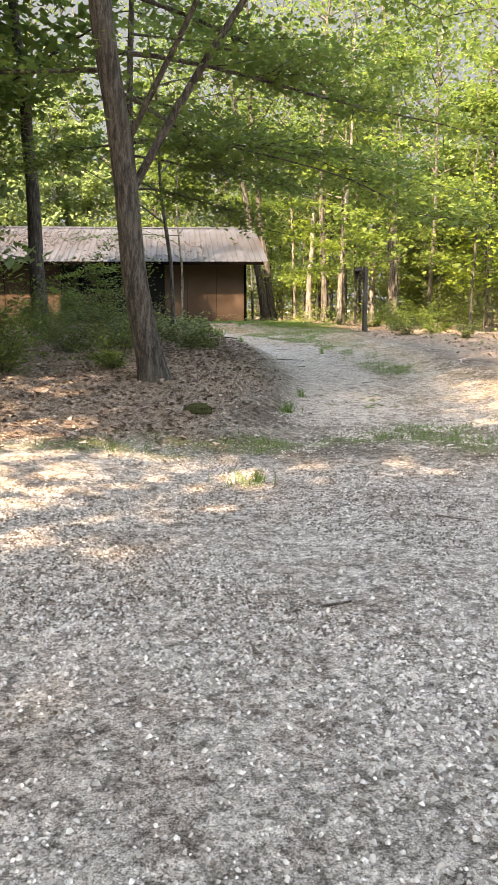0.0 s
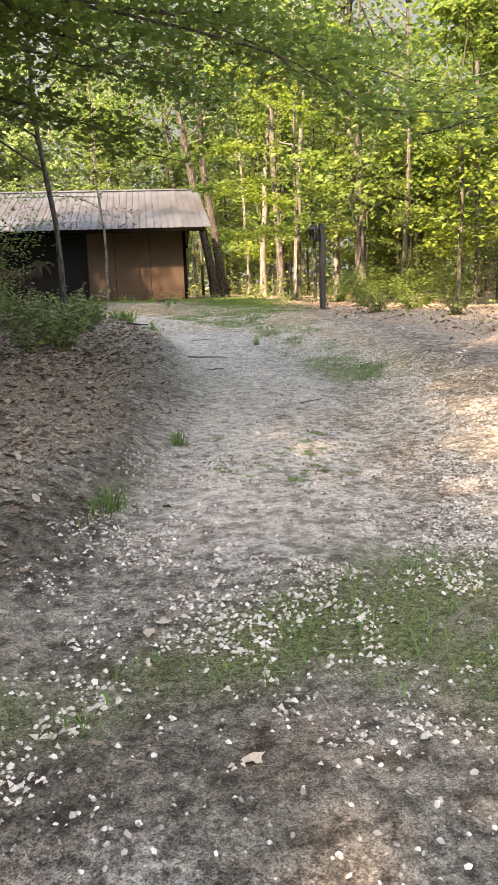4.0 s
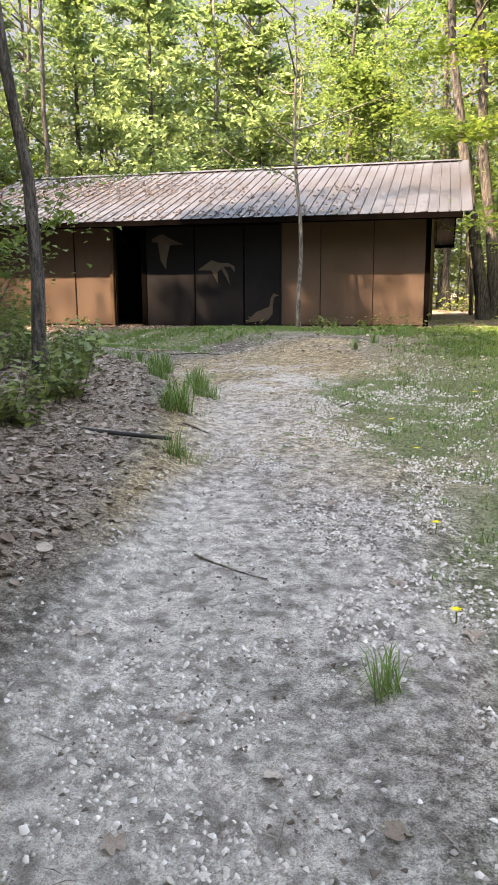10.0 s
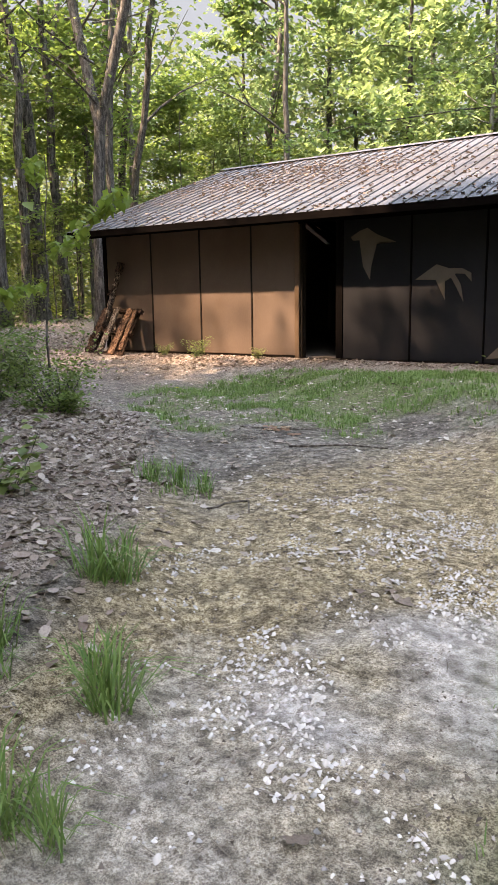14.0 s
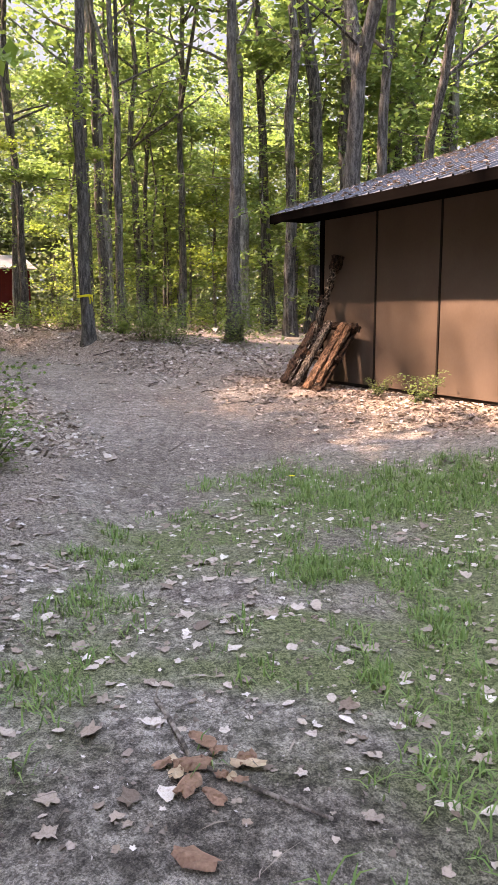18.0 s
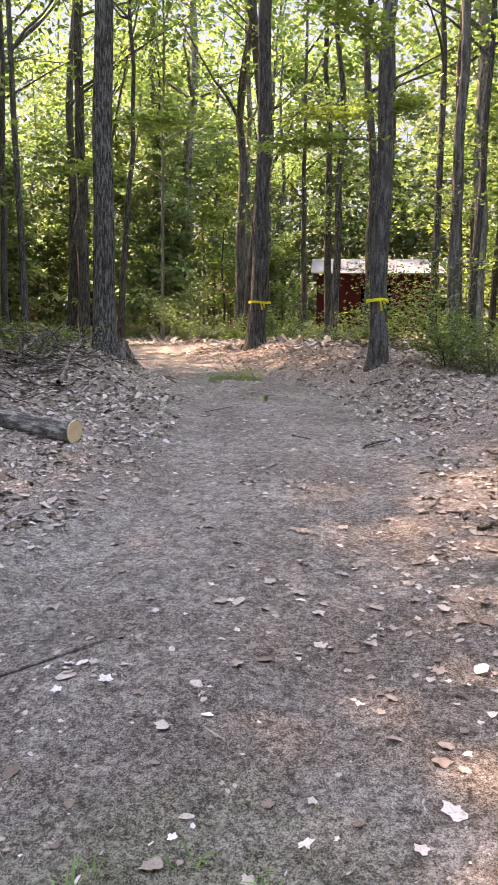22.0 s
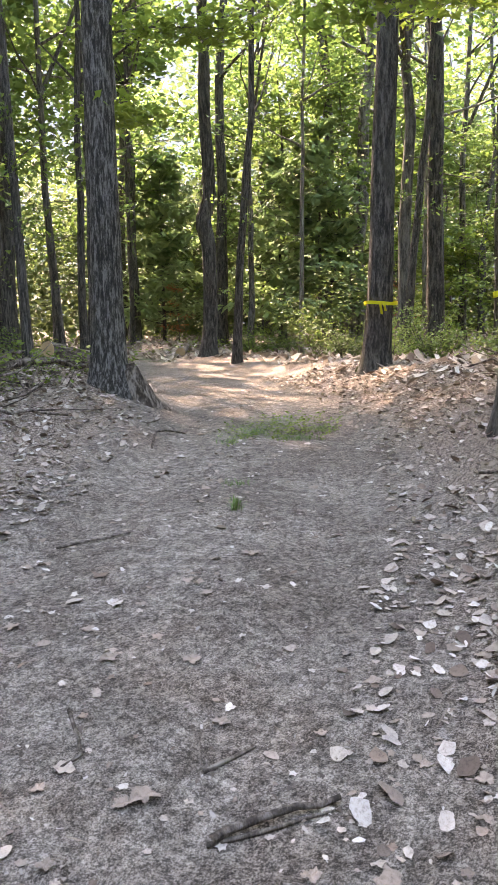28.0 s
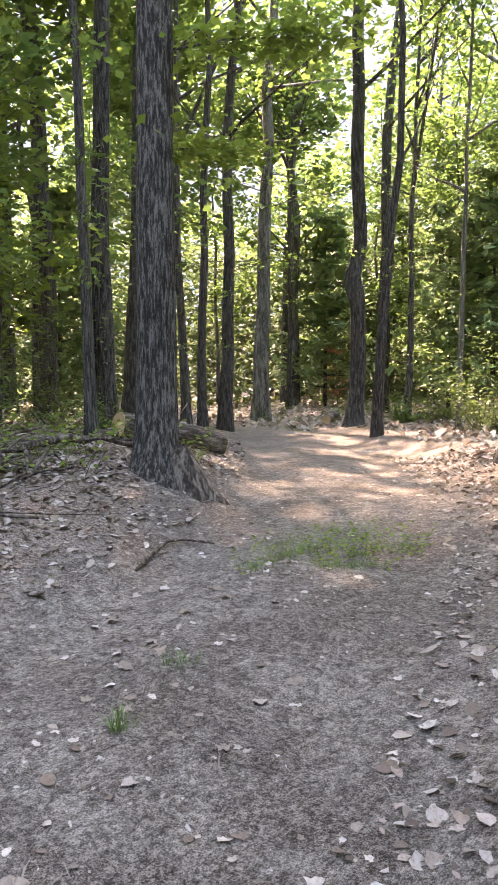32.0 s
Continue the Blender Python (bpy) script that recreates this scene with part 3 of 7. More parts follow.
_g, _gr, _li, _sa, _mo = zones(XF, YF)
for _name, _cols in (("zones", (_g, _gr, _li)), ("zones_b", (_sa, _mo, _mo * 0))):
    att = ground_me.color_attributes.new(_name, "FLOAT_COLOR", "POINT")
    att.data.foreach_set("color", np.stack([*_cols, np.ones(len(XF))], 1).astype(np.float32).ravel())
ground_me.materials.append(GROUND)
ground = tagged(new("ground", ground_me), "uneven forest ground of gravel, sandy dirt, moss and dead leaves", "ground", "", "structure")


# pale blue spring sky low behind the woods, far off
_a = np.linspace(0, 2 * np.pi, 97)[:-1]
_ring = np.stack([-9 + 170 * np.cos(_a), 26 + 170 * np.sin(_a)], 1)
_k = np.arange(96)
backdrop = tagged(new("backdrop", mesh_np("backdrop", np.r_[np.c_[_ring, np.full(96, -3.0)], np.c_[_ring, np.full(96, 92.0)]], np.stack([_k, (_k + 1) % 96, (_k + 1) % 96 + 96, _k + 96], 1))), "pale blue hazy spring sky behind the woods", "sky", "", "structure")
backdrop.data.materials.append(sky_haze)


# ---- the long shed ----
X0, X1, Y0, Y1, ZB, ZT = -12.05, 0.30, 35.0, 44.64, 0.98, 3.32
SLOPE = (5.25 - 3.38) / (39.82 - 34.33)
shed = thing("shed", -6, 35, 0.93, "long brown panelled shed with ribbed metal roof and open doorway", "shed")
SHED_I = shed.matrix_basis.inverted()


def shed_part(name, bm, material, label="", parent=None):
    ob = part(name, bm, material, parent or shed, label)
    if parent is None:
        ob.matrix_parent_inverse = SHED_I
    return ob


def shed_box(name, x0, x1, y0, y1, z0, z1, material, label="", bevel=0.004):
    bm = bmesh.new()
    box(bm, x0, x1, y0, y1, z0, z1, bevel)
    return shed_part(name, bm, material, label)


# brown panels with dark battens over the joints
JOINTS_L = (-12.02, -10.78, -9.54, -8.34, -7.39)
JOINTS_R = (-3.08, -2.16, -0.95, 0.20)
for row in (JOINTS_L, JOINTS_R):
    for a, b in zip(row, row[1:]):
        shed_box("panel", a + 0.008, b - 0.008, Y0, Y0 + 0.018, ZB, ZT, PANEL, "weathered brown plywood panel")
for xj in (-10.78, -9.54, -8.34):
    shed_box("batten", xj - 0.017, xj + 0.017, Y0 - 0.012, Y0 + 0.004, ZB, ZT, BATTEN)
for xj in (-2.16, -0.95):
    shed_box("batten", xj - 0.007, xj + 0.007, Y0 - 0.004, Y0 + 0.004, ZB, ZT, BATTEN)
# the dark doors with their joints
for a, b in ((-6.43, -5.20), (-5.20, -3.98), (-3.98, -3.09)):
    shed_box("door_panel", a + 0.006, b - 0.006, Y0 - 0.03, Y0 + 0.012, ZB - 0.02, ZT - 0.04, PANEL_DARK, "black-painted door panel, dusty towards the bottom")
for xj in (-5.20, -3.98):
    shed_box("batten", xj - 0.016, xj + 0.016, Y0 - 0.042, Y0 - 0.028, ZB - 0.02, ZT - 0.04, TRIM)
shed_box("door_stile", -6.56, -6.43, Y0 - 0.045, Y0 + 0.03, ZB - 0.02, ZT - 0.04, TRIM)
shed_box("door_post", -7.385, -7.295, Y0 - 0.05, Y0 + 0.10, ZB - 0.06, ZT, FRAME_BROWN, "brown door post with worn edges")
shed_box("door_jamb", -7.29, -7.25, Y0 - 0.01, Y0 + 0.12, ZB - 0.06, ZT, BATTEN)
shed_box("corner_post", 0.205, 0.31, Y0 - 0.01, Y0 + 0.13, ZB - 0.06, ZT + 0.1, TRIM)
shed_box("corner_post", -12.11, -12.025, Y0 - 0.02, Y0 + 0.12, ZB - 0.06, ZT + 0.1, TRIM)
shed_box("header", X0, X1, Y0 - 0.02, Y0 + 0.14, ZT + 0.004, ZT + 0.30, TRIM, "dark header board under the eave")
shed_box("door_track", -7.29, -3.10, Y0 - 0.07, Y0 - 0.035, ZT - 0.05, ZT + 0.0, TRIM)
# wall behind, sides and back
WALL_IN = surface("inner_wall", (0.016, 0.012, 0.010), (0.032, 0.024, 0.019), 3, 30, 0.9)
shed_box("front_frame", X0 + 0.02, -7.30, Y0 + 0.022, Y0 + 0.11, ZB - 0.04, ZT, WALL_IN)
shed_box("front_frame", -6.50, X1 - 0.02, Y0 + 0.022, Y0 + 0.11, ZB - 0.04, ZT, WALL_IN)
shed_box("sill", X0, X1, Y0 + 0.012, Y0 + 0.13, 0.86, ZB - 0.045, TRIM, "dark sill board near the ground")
shed_box("side_wall", X1 - 0.10, X1 - 0.015, Y0 + 0.135, Y1 - 0.13, 0.88, ZT, PANEL, "brown plywood side wall")
shed_box("side_wall", X0 + 0.015, X0 + 0.10, Y0 + 0.135, Y1 - 0.13, 0.88, ZT, PANEL, "brown plywood side wall")
shed_box("back_wall", X0, X1, Y1 - 0.12, Y1, 0.88, ZT + 0.3, PANEL, "brown plywood back wall")
shed_box("shed_floor", X0, X1, Y0 + 0.14, Y1 - 0.13, 0.86, 0.955, FLOOR, "dark earth floor")
for xg in (X0 + 0.05, X1 - 0.06):
    bm = bmesh.new()
    ring = []
    for yy, zz in ((Y0 + 0.15, ZT + 0.004), (Y1 - 0.15, ZT + 0.004), (Y1 - 0.15, ZT + 0.25), (39.82, 5.12), (Y0 + 0.15, ZT + 0.25)):
        ring.append((bm.verts.new((xg - 0.04, yy, zz)), bm.verts.new((xg + 0.04, yy, zz))))
    bm.faces.new([r[0] for r in ring])
    bm.faces.new([r[1] for r in reversed(ring)])
    for k in range(5):
        a, b = ring[k], ring[(k + 1) % 5]
        bm.faces.new((a[0], a[1], b[1], b[0]))
    bmesh.ops.recalc_face_normals(bm, faces=bm.faces[:])
    shed_part("gable", bm, PANEL, "brown gable wall")


def roof_sheet(width, run, rise):
    """A ribbed sheet: ribs every 0.23 m, running up the slope along +y."""
    prof, x = [], 0.0
    while x < width - 0.01:
        prof += [(x, 0.0), (x + 0.19, 0.0), (x + 0.20, 0.022), (x + 0.222, 0.022)]
        x += 0.232
    prof.append((width, 0.0))
    bm = bmesh.new()
    rows = []
    for k in range(2):
        y, z = k * run, k * rise
        rows.append(([bm.verts.new((px, y, z + pz)) for px, pz in prof], [bm.verts.new((px, y, z + pz - 0.004)) for px, pz in prof]))
    for i in range(len(prof) - 1):
        bm.faces.new((rows[0][0][i], rows[0][0][i + 1], rows[1][0][i + 1], rows[1][0][i]))
        bm.faces.new((rows[0][1][i + 1], rows[0][1][i], rows[1][1][i], rows[1][1][i + 1]))
        bm.faces.new((rows[0][1][i], rows[0][1][i + 1], rows[0][0][i + 1], rows[0][0][i]))
    me = bpy.data.meshes.new("roof_sheet")
    bm.to_mesh(me)
    bm.free()
    me.materials.append(ROOF)
    return me


RX0, RX1 = -12.42, 0.95
sheet_w = 0.955
sheet_me = roof_sheet(sheet_w - 0.001, 39.82 - 34.30, SLOPE * (39.82 - 34.30))
count = 14
for k in range(count):
    xa = RX1 - (k + 1) * sheet_w
    for front in (True, False):
        ob = part("roof_sheet", sheet_me, None, shed, "" if k else "ribbed grey-brown roof sheet with dirt and fallen leaves")
        if front:
            ob.matrix_basis = SHED_I @ pose(xa, 34.30, 3.385)
        else:
            ob.matrix_basis = SHED_I @ pose(xa + sheet_w, 2 * 39.82 - 34.30, 3.385, 0, 0, 180)
RX0 = RX1 - count * sheet_w
bm = bmesh.new()
ridge_z = 3.385 + SLOPE * (39.82 - 34.30)
for s in (-1, 1):
    vs = [bm.verts.new((RX0 - 0.02, 39.82, ridge_z + 0.05)), bm.verts.new((RX1 + 0.02, 39.82, ridge_z + 0.05)),
          bm.verts.new((RX1 + 0.02, 39.82 + s * 0.2, ridge_z - 0.02)), bm.verts.new((RX0 - 0.02, 39.82 + s * 0.2, ridge_z - 0.02))]
    bm.faces.new(vs)
bmesh.ops.remove_doubles(bm, verts=bm.verts[:], dist=0.001)
shed_part("ridge_cap", bm, ROOF, "folded metal ridge cap")
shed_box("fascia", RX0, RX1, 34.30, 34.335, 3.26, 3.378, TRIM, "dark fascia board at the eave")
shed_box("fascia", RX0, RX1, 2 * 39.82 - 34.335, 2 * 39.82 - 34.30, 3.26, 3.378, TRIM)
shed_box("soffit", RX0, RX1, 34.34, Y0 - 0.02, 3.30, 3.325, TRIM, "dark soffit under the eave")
for s in (1, -1):
    ya, yb = 39.82 - s * 5.45, 39.82 - s * 0.004
    for x0, x1 in ((RX0, RX0 + 0.04), (RX1 - 0.04, RX1)):
        bm = bmesh.new()
        q = [(ya, 3.25), (yb, 3.25 + 5.45 * SLOPE), (yb, 3.37 + 5.45 * SLOPE), (ya, 3.37)]
        vs = [[bm.verts.new((x, y, z)) for y, z in q] for x in (x0, x1)]
        bm.faces.new(vs[0])
        bm.faces.new(vs[1][::-1])
        for k in range(4):
            bm.faces.new((vs[0][k], vs[0][(k + 1) % 4], vs[1][(k + 1) % 4], vs[1][k]))
        bmesh.ops.recalc_face_normals(bm, faces=bm.faces[:])
        shed_part("barge_board", bm, TRIM, "dark barge board along the gable")
for k in range(12):
    xr = X0 + 0.4 + k * 1.09
    bm = bmesh.new()
    for s in (1, -1):
        made = bmesh.ops.create_cube(bm, size=1.0)["verts"]
        for v in made:
            yy = 39.82 - s * (2.42 + v.co.y * 4.66)
            v.co = Vector((xr + v.co.x * 0.045, yy, 3.24 + SLOPE * (5.5 - abs(39.82 - yy)) + v.co.z * 0.13))
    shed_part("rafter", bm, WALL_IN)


def cutout(cx, cz, outline, label):
    """A flat plain board shape fixed on the dark doors, drawn round its centre in metres."""
    bm = bmesh.new()
    face = bm.faces.new([bm.verts.new((cx + x, Y0 - 0.034, cz + z)) for x, z in outline])
    bmesh.ops.triangulate(bm, faces=[face])
    out = bmesh.ops.extrude_face_region(bm, geom=bm.faces[:])
    for v in out["geom"]:
        if isinstance(v, bmesh.types.BMVert):
            v.co.y -= 0.010
    bmesh.ops.recalc_face_normals(bm, faces=bm.faces[:])
    shed_part("silhouette", bm, CUTOUT, label)


cutout(-5.95, 2.83, ((-0.33, 0.16), (-0.17, 0.25), (-0.03, 0.29), (0.14, 0.18), (0.49, 0.04), (0.22, 0.06), (0.14, 0.02), (0.05, -0.33), (0.03, -0.55), (-0.10, -0.33), (-0.17, 0.10), (-0.29, 0.10)), "tan painted flat shape, wide above and pointed below")
cutout(-4.54, 2.26, ((-0.58, -0.00), (-0.34, 0.16), (-0.23, 0.23), (-0.02, 0.16), (0.18, 0.16), (0.33, 0.08), (0.34, -0.05), (0.23, 0.07), (0.06, 0.08), (0.17, -0.09), (0.22, -0.36), (0.11, -0.15), (0.01, 0.02), (-0.09, -0.04), (-0.08, -0.32), (-0.24, -0.01)), "tan painted flat shape with spread points")
cutout(-3.44, 1.29, ((-0.50, -0.27), (-0.25, -0.02), (0.08, 0.11), (0.11, 0.31), (0.18, 0.42), (0.31, 0.37), (0.20, 0.33), (0.16, 0.14), (0.16, -0.05), (0.06, -0.19), (-0.11, -0.23), (-0.12, -0.31), (-0.15, -0.31), (-0.16, -0.23)), "tan painted flat shape with an upright curved neck")

# dead leaves lying on the roof
_n = 2300
_x = np.clip(rng.normal(-9.0, 1.8, _n), RX0 + 0.1, RX1 - 0.2)
_y = np.clip(rng.normal(38.2, 0.9, _n), 34.6, 39.6)
_b = rng.random(_n) < 0.45
_x[_b] = rng.uniform(RX0 + 0.1, RX1 - 2.2, _b.sum())
_y[_b] = 34.45 + rng.random(_b.sum()) ** 1.6 * 3.2
v, f = leaf_quads(np.stack([_x, _y, 3.40 + SLOPE * (_y - 34.30)], 1), 0.075, 0.2)
roof_leaves = tagged(new("roof_litter", mesh_np("roof_litter", v, f)), "brown dead leaves scattered over the metal roof", "leaves", "", "stuff")
roof_leaves.data.materials.append(ROOF_LEAF)

# ---- trees ----
def crown_points(n, centre, spread, gen, layers=0):
    """Uneven clumps of points within an ellipsoid."""
    clumps = max(6, n // 55)
    c = gen.normal(0, 0.5, (clumps, 3)) * spread + centre
    if layers:
        c[:, 2] = centre[2] + np.round((c[:, 2] - centre[2]) / layers) * layers
    k = gen.integers(0, clumps, n)
    return c[k] + gen.normal(0, 1, (n, 3)) * (np.array([0.42, 0.42, 0.12 if layers else 0.26]) * np.mean(spread) * 0.42)


def limb(start, yaw, length, rise, radius, gen, sides=5):
    pts, p = [], np.array(start, float)
    d = np.array([math.cos(yaw), math.sin(yaw), rise])
    for k in range(5):
        pts.append(tuple(p))
        p = p + d * length / 4
        d = d + gen.normal(0, 0.16, 3) + np.array([0, 0, 0.06])
    return pts, [radius * (1 - 0.2 * k) for k in range(5)]


def sprays(pts, n, width, gen, size, lobed=False):
    """Leaves in a flat spray along a limb."""
    pts = np.array(pts)
    t = gen.random(n) ** 0.7 * (len(pts) - 1)
    k = np.minimum(t.astype(int), len(pts) - 2)
    base = pts[k] + (pts[k + 1] - pts[k]) * (t - k)[:, None]
    off = gen.normal(0, 1, (n, 3)) * np.array([width, width, width * 0.22])
    if lobed:
        return lobed_leaves(base + off, size * 1.08, 0.38, 0.3, gen)
    return leaf_quads(base + off, size, 0.35, 0.25, 1.0, gen)


def tall_tree(height, d, seed, leaves=1500, low=0.0, leaf=0.15, bark=None, leafmat=None, lean=(0, 0), kink=0.0, sides=8, crown=True, fork=0.0, bare=0.36):
    """A forest tree: straight tapered trunk, limbs, a high crown, some low sprays. Its meshes as (trunk, leaves, limbs)."""
    gen = np.random.default_rng(seed)
    n = 15
    pts, radii = [], []
    wob = gen.normal(0, 0.045, (n, 2)).cumsum(0)
    for i in range(n):
        u = i / (n - 1)
        z = height * u ** 1.25 - (0.25 if i == 0 else 0)
        kx = kink * math.exp(-((z - 4.2) / 0.55) ** 2)
        pts.append((wob[i, 0] * u * 4 * (height / 18) + lean[0] * z - kx, wob[i, 1] * u * 4 * (height / 18) + lean[1] * z, z))
        radii.append(d / 2 * (1 - 0.80 * u) * (1 + 0.35 * math.exp(-max(0, z) / 0.25)))
    pieces = [tube(pts, radii, sides, 0.05, seed, 0.25)]
    lv = []
    at = np.array(pts)
    if fork:
        k = 7
        f_pts, f_rad = limb(pts[k], gen.uniform(0, 6.28), height * 0.45, 1.9, radii[k] * 0.75, gen, 7)
        pieces.append(tube(f_pts, f_rad, 7))
    for j in range(9):
        u = gen.uniform(bare, 0.95)
        p = at[min(n - 1, int(u ** 0.8 * (n - 1)))]
        l_pts, l_rad = limb(p, gen.uniform(0, 6.28), height * gen.uniform(0.10, 0.2), gen.uniform(0.3, 0.9), d * 0.16, gen, 4)
        pieces.append(tube(l_pts, l_rad, 4))
        if leaves and crown:
            lv.append(sprays(l_pts, leaves // 14, height * 0.045, gen, leaf))
    if leaves and crown:
        top = crown_points(leaves, np.array([at[-3][0], at[-3][1], height * 0.72]), np.array([height * 0.16, height * 0.16, height * 0.22]), gen)
        lv.append(leaf_quads(top, leaf, 0.5, 0.1, 1.0, gen))
    for j in range(int(low * 10)):
        z = gen.uniform(1.8, 7.5)
        p = (np.interp(z, at[:, 2], at[:, 0]), np.interp(z, at[:, 2], at[:, 1]), z)
        l_pts, l_rad = limb(p, gen.uniform(0, 6.28), gen.uniform(0.8, 2.4), gen.uniform(-0.1, 0.35), 0.014, gen, 4)
        pieces.append(tube(l_pts, l_rad, 4))
        lv.append(sprays(l_pts, 46, 0.24, gen, 0.115))
    trunk_me = mesh_np("trunk", *pieces[0], True)
    twig_me = mesh_np("limb", *join_np(pieces[1:]), True)
    for me in (trunk_me, twig_me):
        me.materials.append(bark or BARK)
    leaf_me = None
    if lv:
        leaf_me = mesh_np("crown", *join_np(lv))
        leaf_me.materials.append(leafmat or LEAF_BRIGHT)
    return trunk_me, leaf_me, twig_me


def understory(height, seed, leaves=900, leaf=0.10, leafmat=None, bark=None):
    """A thin young tree with layered flat sprays."""
    gen = np.random.default_rng(seed)
    pts = [(gen.normal(0, 0.04) * k * 0.6, gen.normal(0, 0.04) * k * 0.6, height * k / 6 - (0.15 if k == 0 else 0)) for k in range(7)]
    pieces = [tube(pts, [0.028 * height / 4 * (1 - k / 7.2) for k in range(7)], 6)]
    lv = []
    at = np.array(pts)
    for j in range(11):
        z = height * gen.uniform(0.22, 0.95)
        p = (np.interp(z, at[:, 2], at[:, 0]), np.interp(z, at[:, 2], at[:, 1]), z)
        reach = height * gen.uniform(0.16, 0.34) * (1.15 - 0.6 * z / height)
        l_pts, l_rad = limb(p, gen.uniform(0, 6.28), reach, gen.uniform(0.05, 0.45), 0.010, gen, 3)
        pieces.append(tube(l_pts, l_rad, 3))
        lv.append(sprays(l_pts, leaves // 11, reach * 0.26, gen, leaf))
    trunk_me = mesh_np("stem", *pieces[0], True)
    twig_me = mesh_np("limb", *join_np(pieces[1:]), True)
    for me in (trunk_me, twig_me):
        me.materials.append(bark or BARK)
    leaf_me = mesh_np("foliage", *join_np(lv))
    leaf_me.materials.append(leafmat or LEAF_BRIGHT)
    return trunk_me, leaf_me, twig_me


def conifer(height, seed, dens=1.0, skirt=0.12):
    """A pine: whorls of limbs with tufts of needles."""
    gen = np.random.default_rng(seed)
    pts = [(0, 0, height * k / 8 - (0.2 if k == 0 else 0)) for k in range(9)]
    pieces = [tube(pts, [height * 0.011 * (1.05 - k / 8) for k in range(9)], 8, 0.05, seed)]
    lv = []
    z = height * skirt
    while z < height * 0.97:
        reach = height * 0.27 * (1 - z / height) ** 0.7 + 0.3
        for j in range(5):
            l_pts, l_rad = limb((0, 0, z), gen.uniform(0, 6.28), reach * gen.uniform(0.7, 1.15), gen.uniform(-0.05, 0.25), 0.02, gen, 3)
            pieces.append(tube(l_pts, l_rad, 3))
            n = int(46 * dens)
            p = np.array(l_pts)
            t = gen.random(n) ** 0.6 * 3.99
            k = t.astype(int)
            c = p[k] + (p[k + 1] - p[k]) * (t - k)[:, None] + gen.normal(0, 1, (n, 3)) * np.array([0.2, 0.2, 0.11]) * (reach * 0.4 + 0.25)
            lv.append(leaf_quads(c, 0.19, 0.6, 0.0, 1.9, gen))
        z += height * 0.045 + 0.12
    trunk_me = mesh_np("trunk", *pieces[0], True)
    twig_me = mesh_np("limb", *join_np(pieces[1:]), True)
    for me in (trunk_me, twig_me):
        me.materials.append(BARK_DARK)
    v, f = join_np(lv)
    leaf_me = mesh_np("needles", v, f)
    leaf_me.materials.append(LEAF_PINE)
    return trunk_me, leaf_me, twig_me


def plant(name, meshes, x, y, label, category="tree", group="", rz=0.0, scale=1.0, sink=0.05):
    root = thing(name, x, y, gz(x, y) - sink, label, category, group, "", rz)
    root.scale = (scale, scale, scale)
    for me, nm in zip(meshes, ("trunk", "crown", "limbwork")):
        if me is not None:
            ob = part(nm, me, None, root)
            if nm == "limbwork":
                tagged(ob, kind="stuff")
    return root


# trees beside the path that are seen near: x, y, trunk, lean
def near_tree(name, x, y, d, lean, seed, label, kink=0.0, bark=BARK_ROUGH, height=17, sides=40, rz=0.0):
    gen = np.random.default_rng(seed)
    n = 74
    pts, radii = [], []
    for i in range(n):
        u = i / (n - 1)
        z = -0.25 + (height + 0.25) * u ** 1.6
        off = 0.05 * math.sin(z * 0.7 + seed) + 0.025 * math.sin(z * 2.1 + seed)
        kx = kink * math.exp(-((z - 3.2) / 0.38) ** 2)
        pts.append((lean[0] * z + off - kx, lean[1] * z + 0.7 * off, z))
        radii.append(d / 2 * (1 - 0.62 * u) * (1 + 0.55 * math.exp(-max(0, z + 0.1) / 0.22)) * (1 + (0.22 * math.exp(-((z - 3.0) / 0.35) ** 2) if kink else 0)))
    pieces = [tube(pts, radii, sides, 0.085, seed, 0.35)]
    at = np.array(pts)
    lv = []
    for j in range(8):
        z = gen.uniform(7.0, 15)
        p = (np.interp(z, at[:, 2], at[:, 0]), np.interp(z, at[:, 2], at[:, 1]), z)
        l_pts, l_rad = limb(p, gen.uniform(0, 6.28), gen.uniform(2, 4), gen.uniform(0.3, 0.9), 0.05, gen, 5)
        pieces.append(tube(l_pts, l_rad, 5))
        lv.append(sprays(l_pts, 420, 0.8, gen, 0.13, True))
    root = thing(name, x, y, gz(x, y), label, "tree", "", "", rz)
    part("trunk", mesh_np("trunk", *join_np(pieces), True), bark, root)
    part("crown", mesh_np("crown", *join_np(lv)), LEAF_BRIGHT, root)
    return root, at


tree_l, at_l = near_tree("maple_tree", -19.36, 28.64, 0.42, (0.004, 0.012), 3, "large tree with shaggy grey furrowed bark")
tree_b, at_b = near_tree("maple_tree", -22.45, 31.0, 0.38, (-0.002, 0.01), 5, "tall grey tree with a yellow ribbon tied round its trunk", bark=BARK_DARK)
tree_a, at_a = near_tree("maple_tree", -17.8, 33.1, 0.27, (0.0, 0.02), 8, "slender grey tree with a yellow ribbon tied round its trunk", bark=BARK_DARK)
tree_k, at_k = near_tree("crooked_tree", -29.0, 25.2, 0.40, (0.006, 0.0), 12, "crooked grey tree with a swollen bend in its trunk", kink=0.15, bark=BARK_DARK, rz=127)
tree_f, at_f = near_tree("maple_tree", -3.08, 11.65, 0.32, (-0.086, -0.02), 15, "leaning dark tree with rough bark above dead leaves", bark=BARK_DARK)


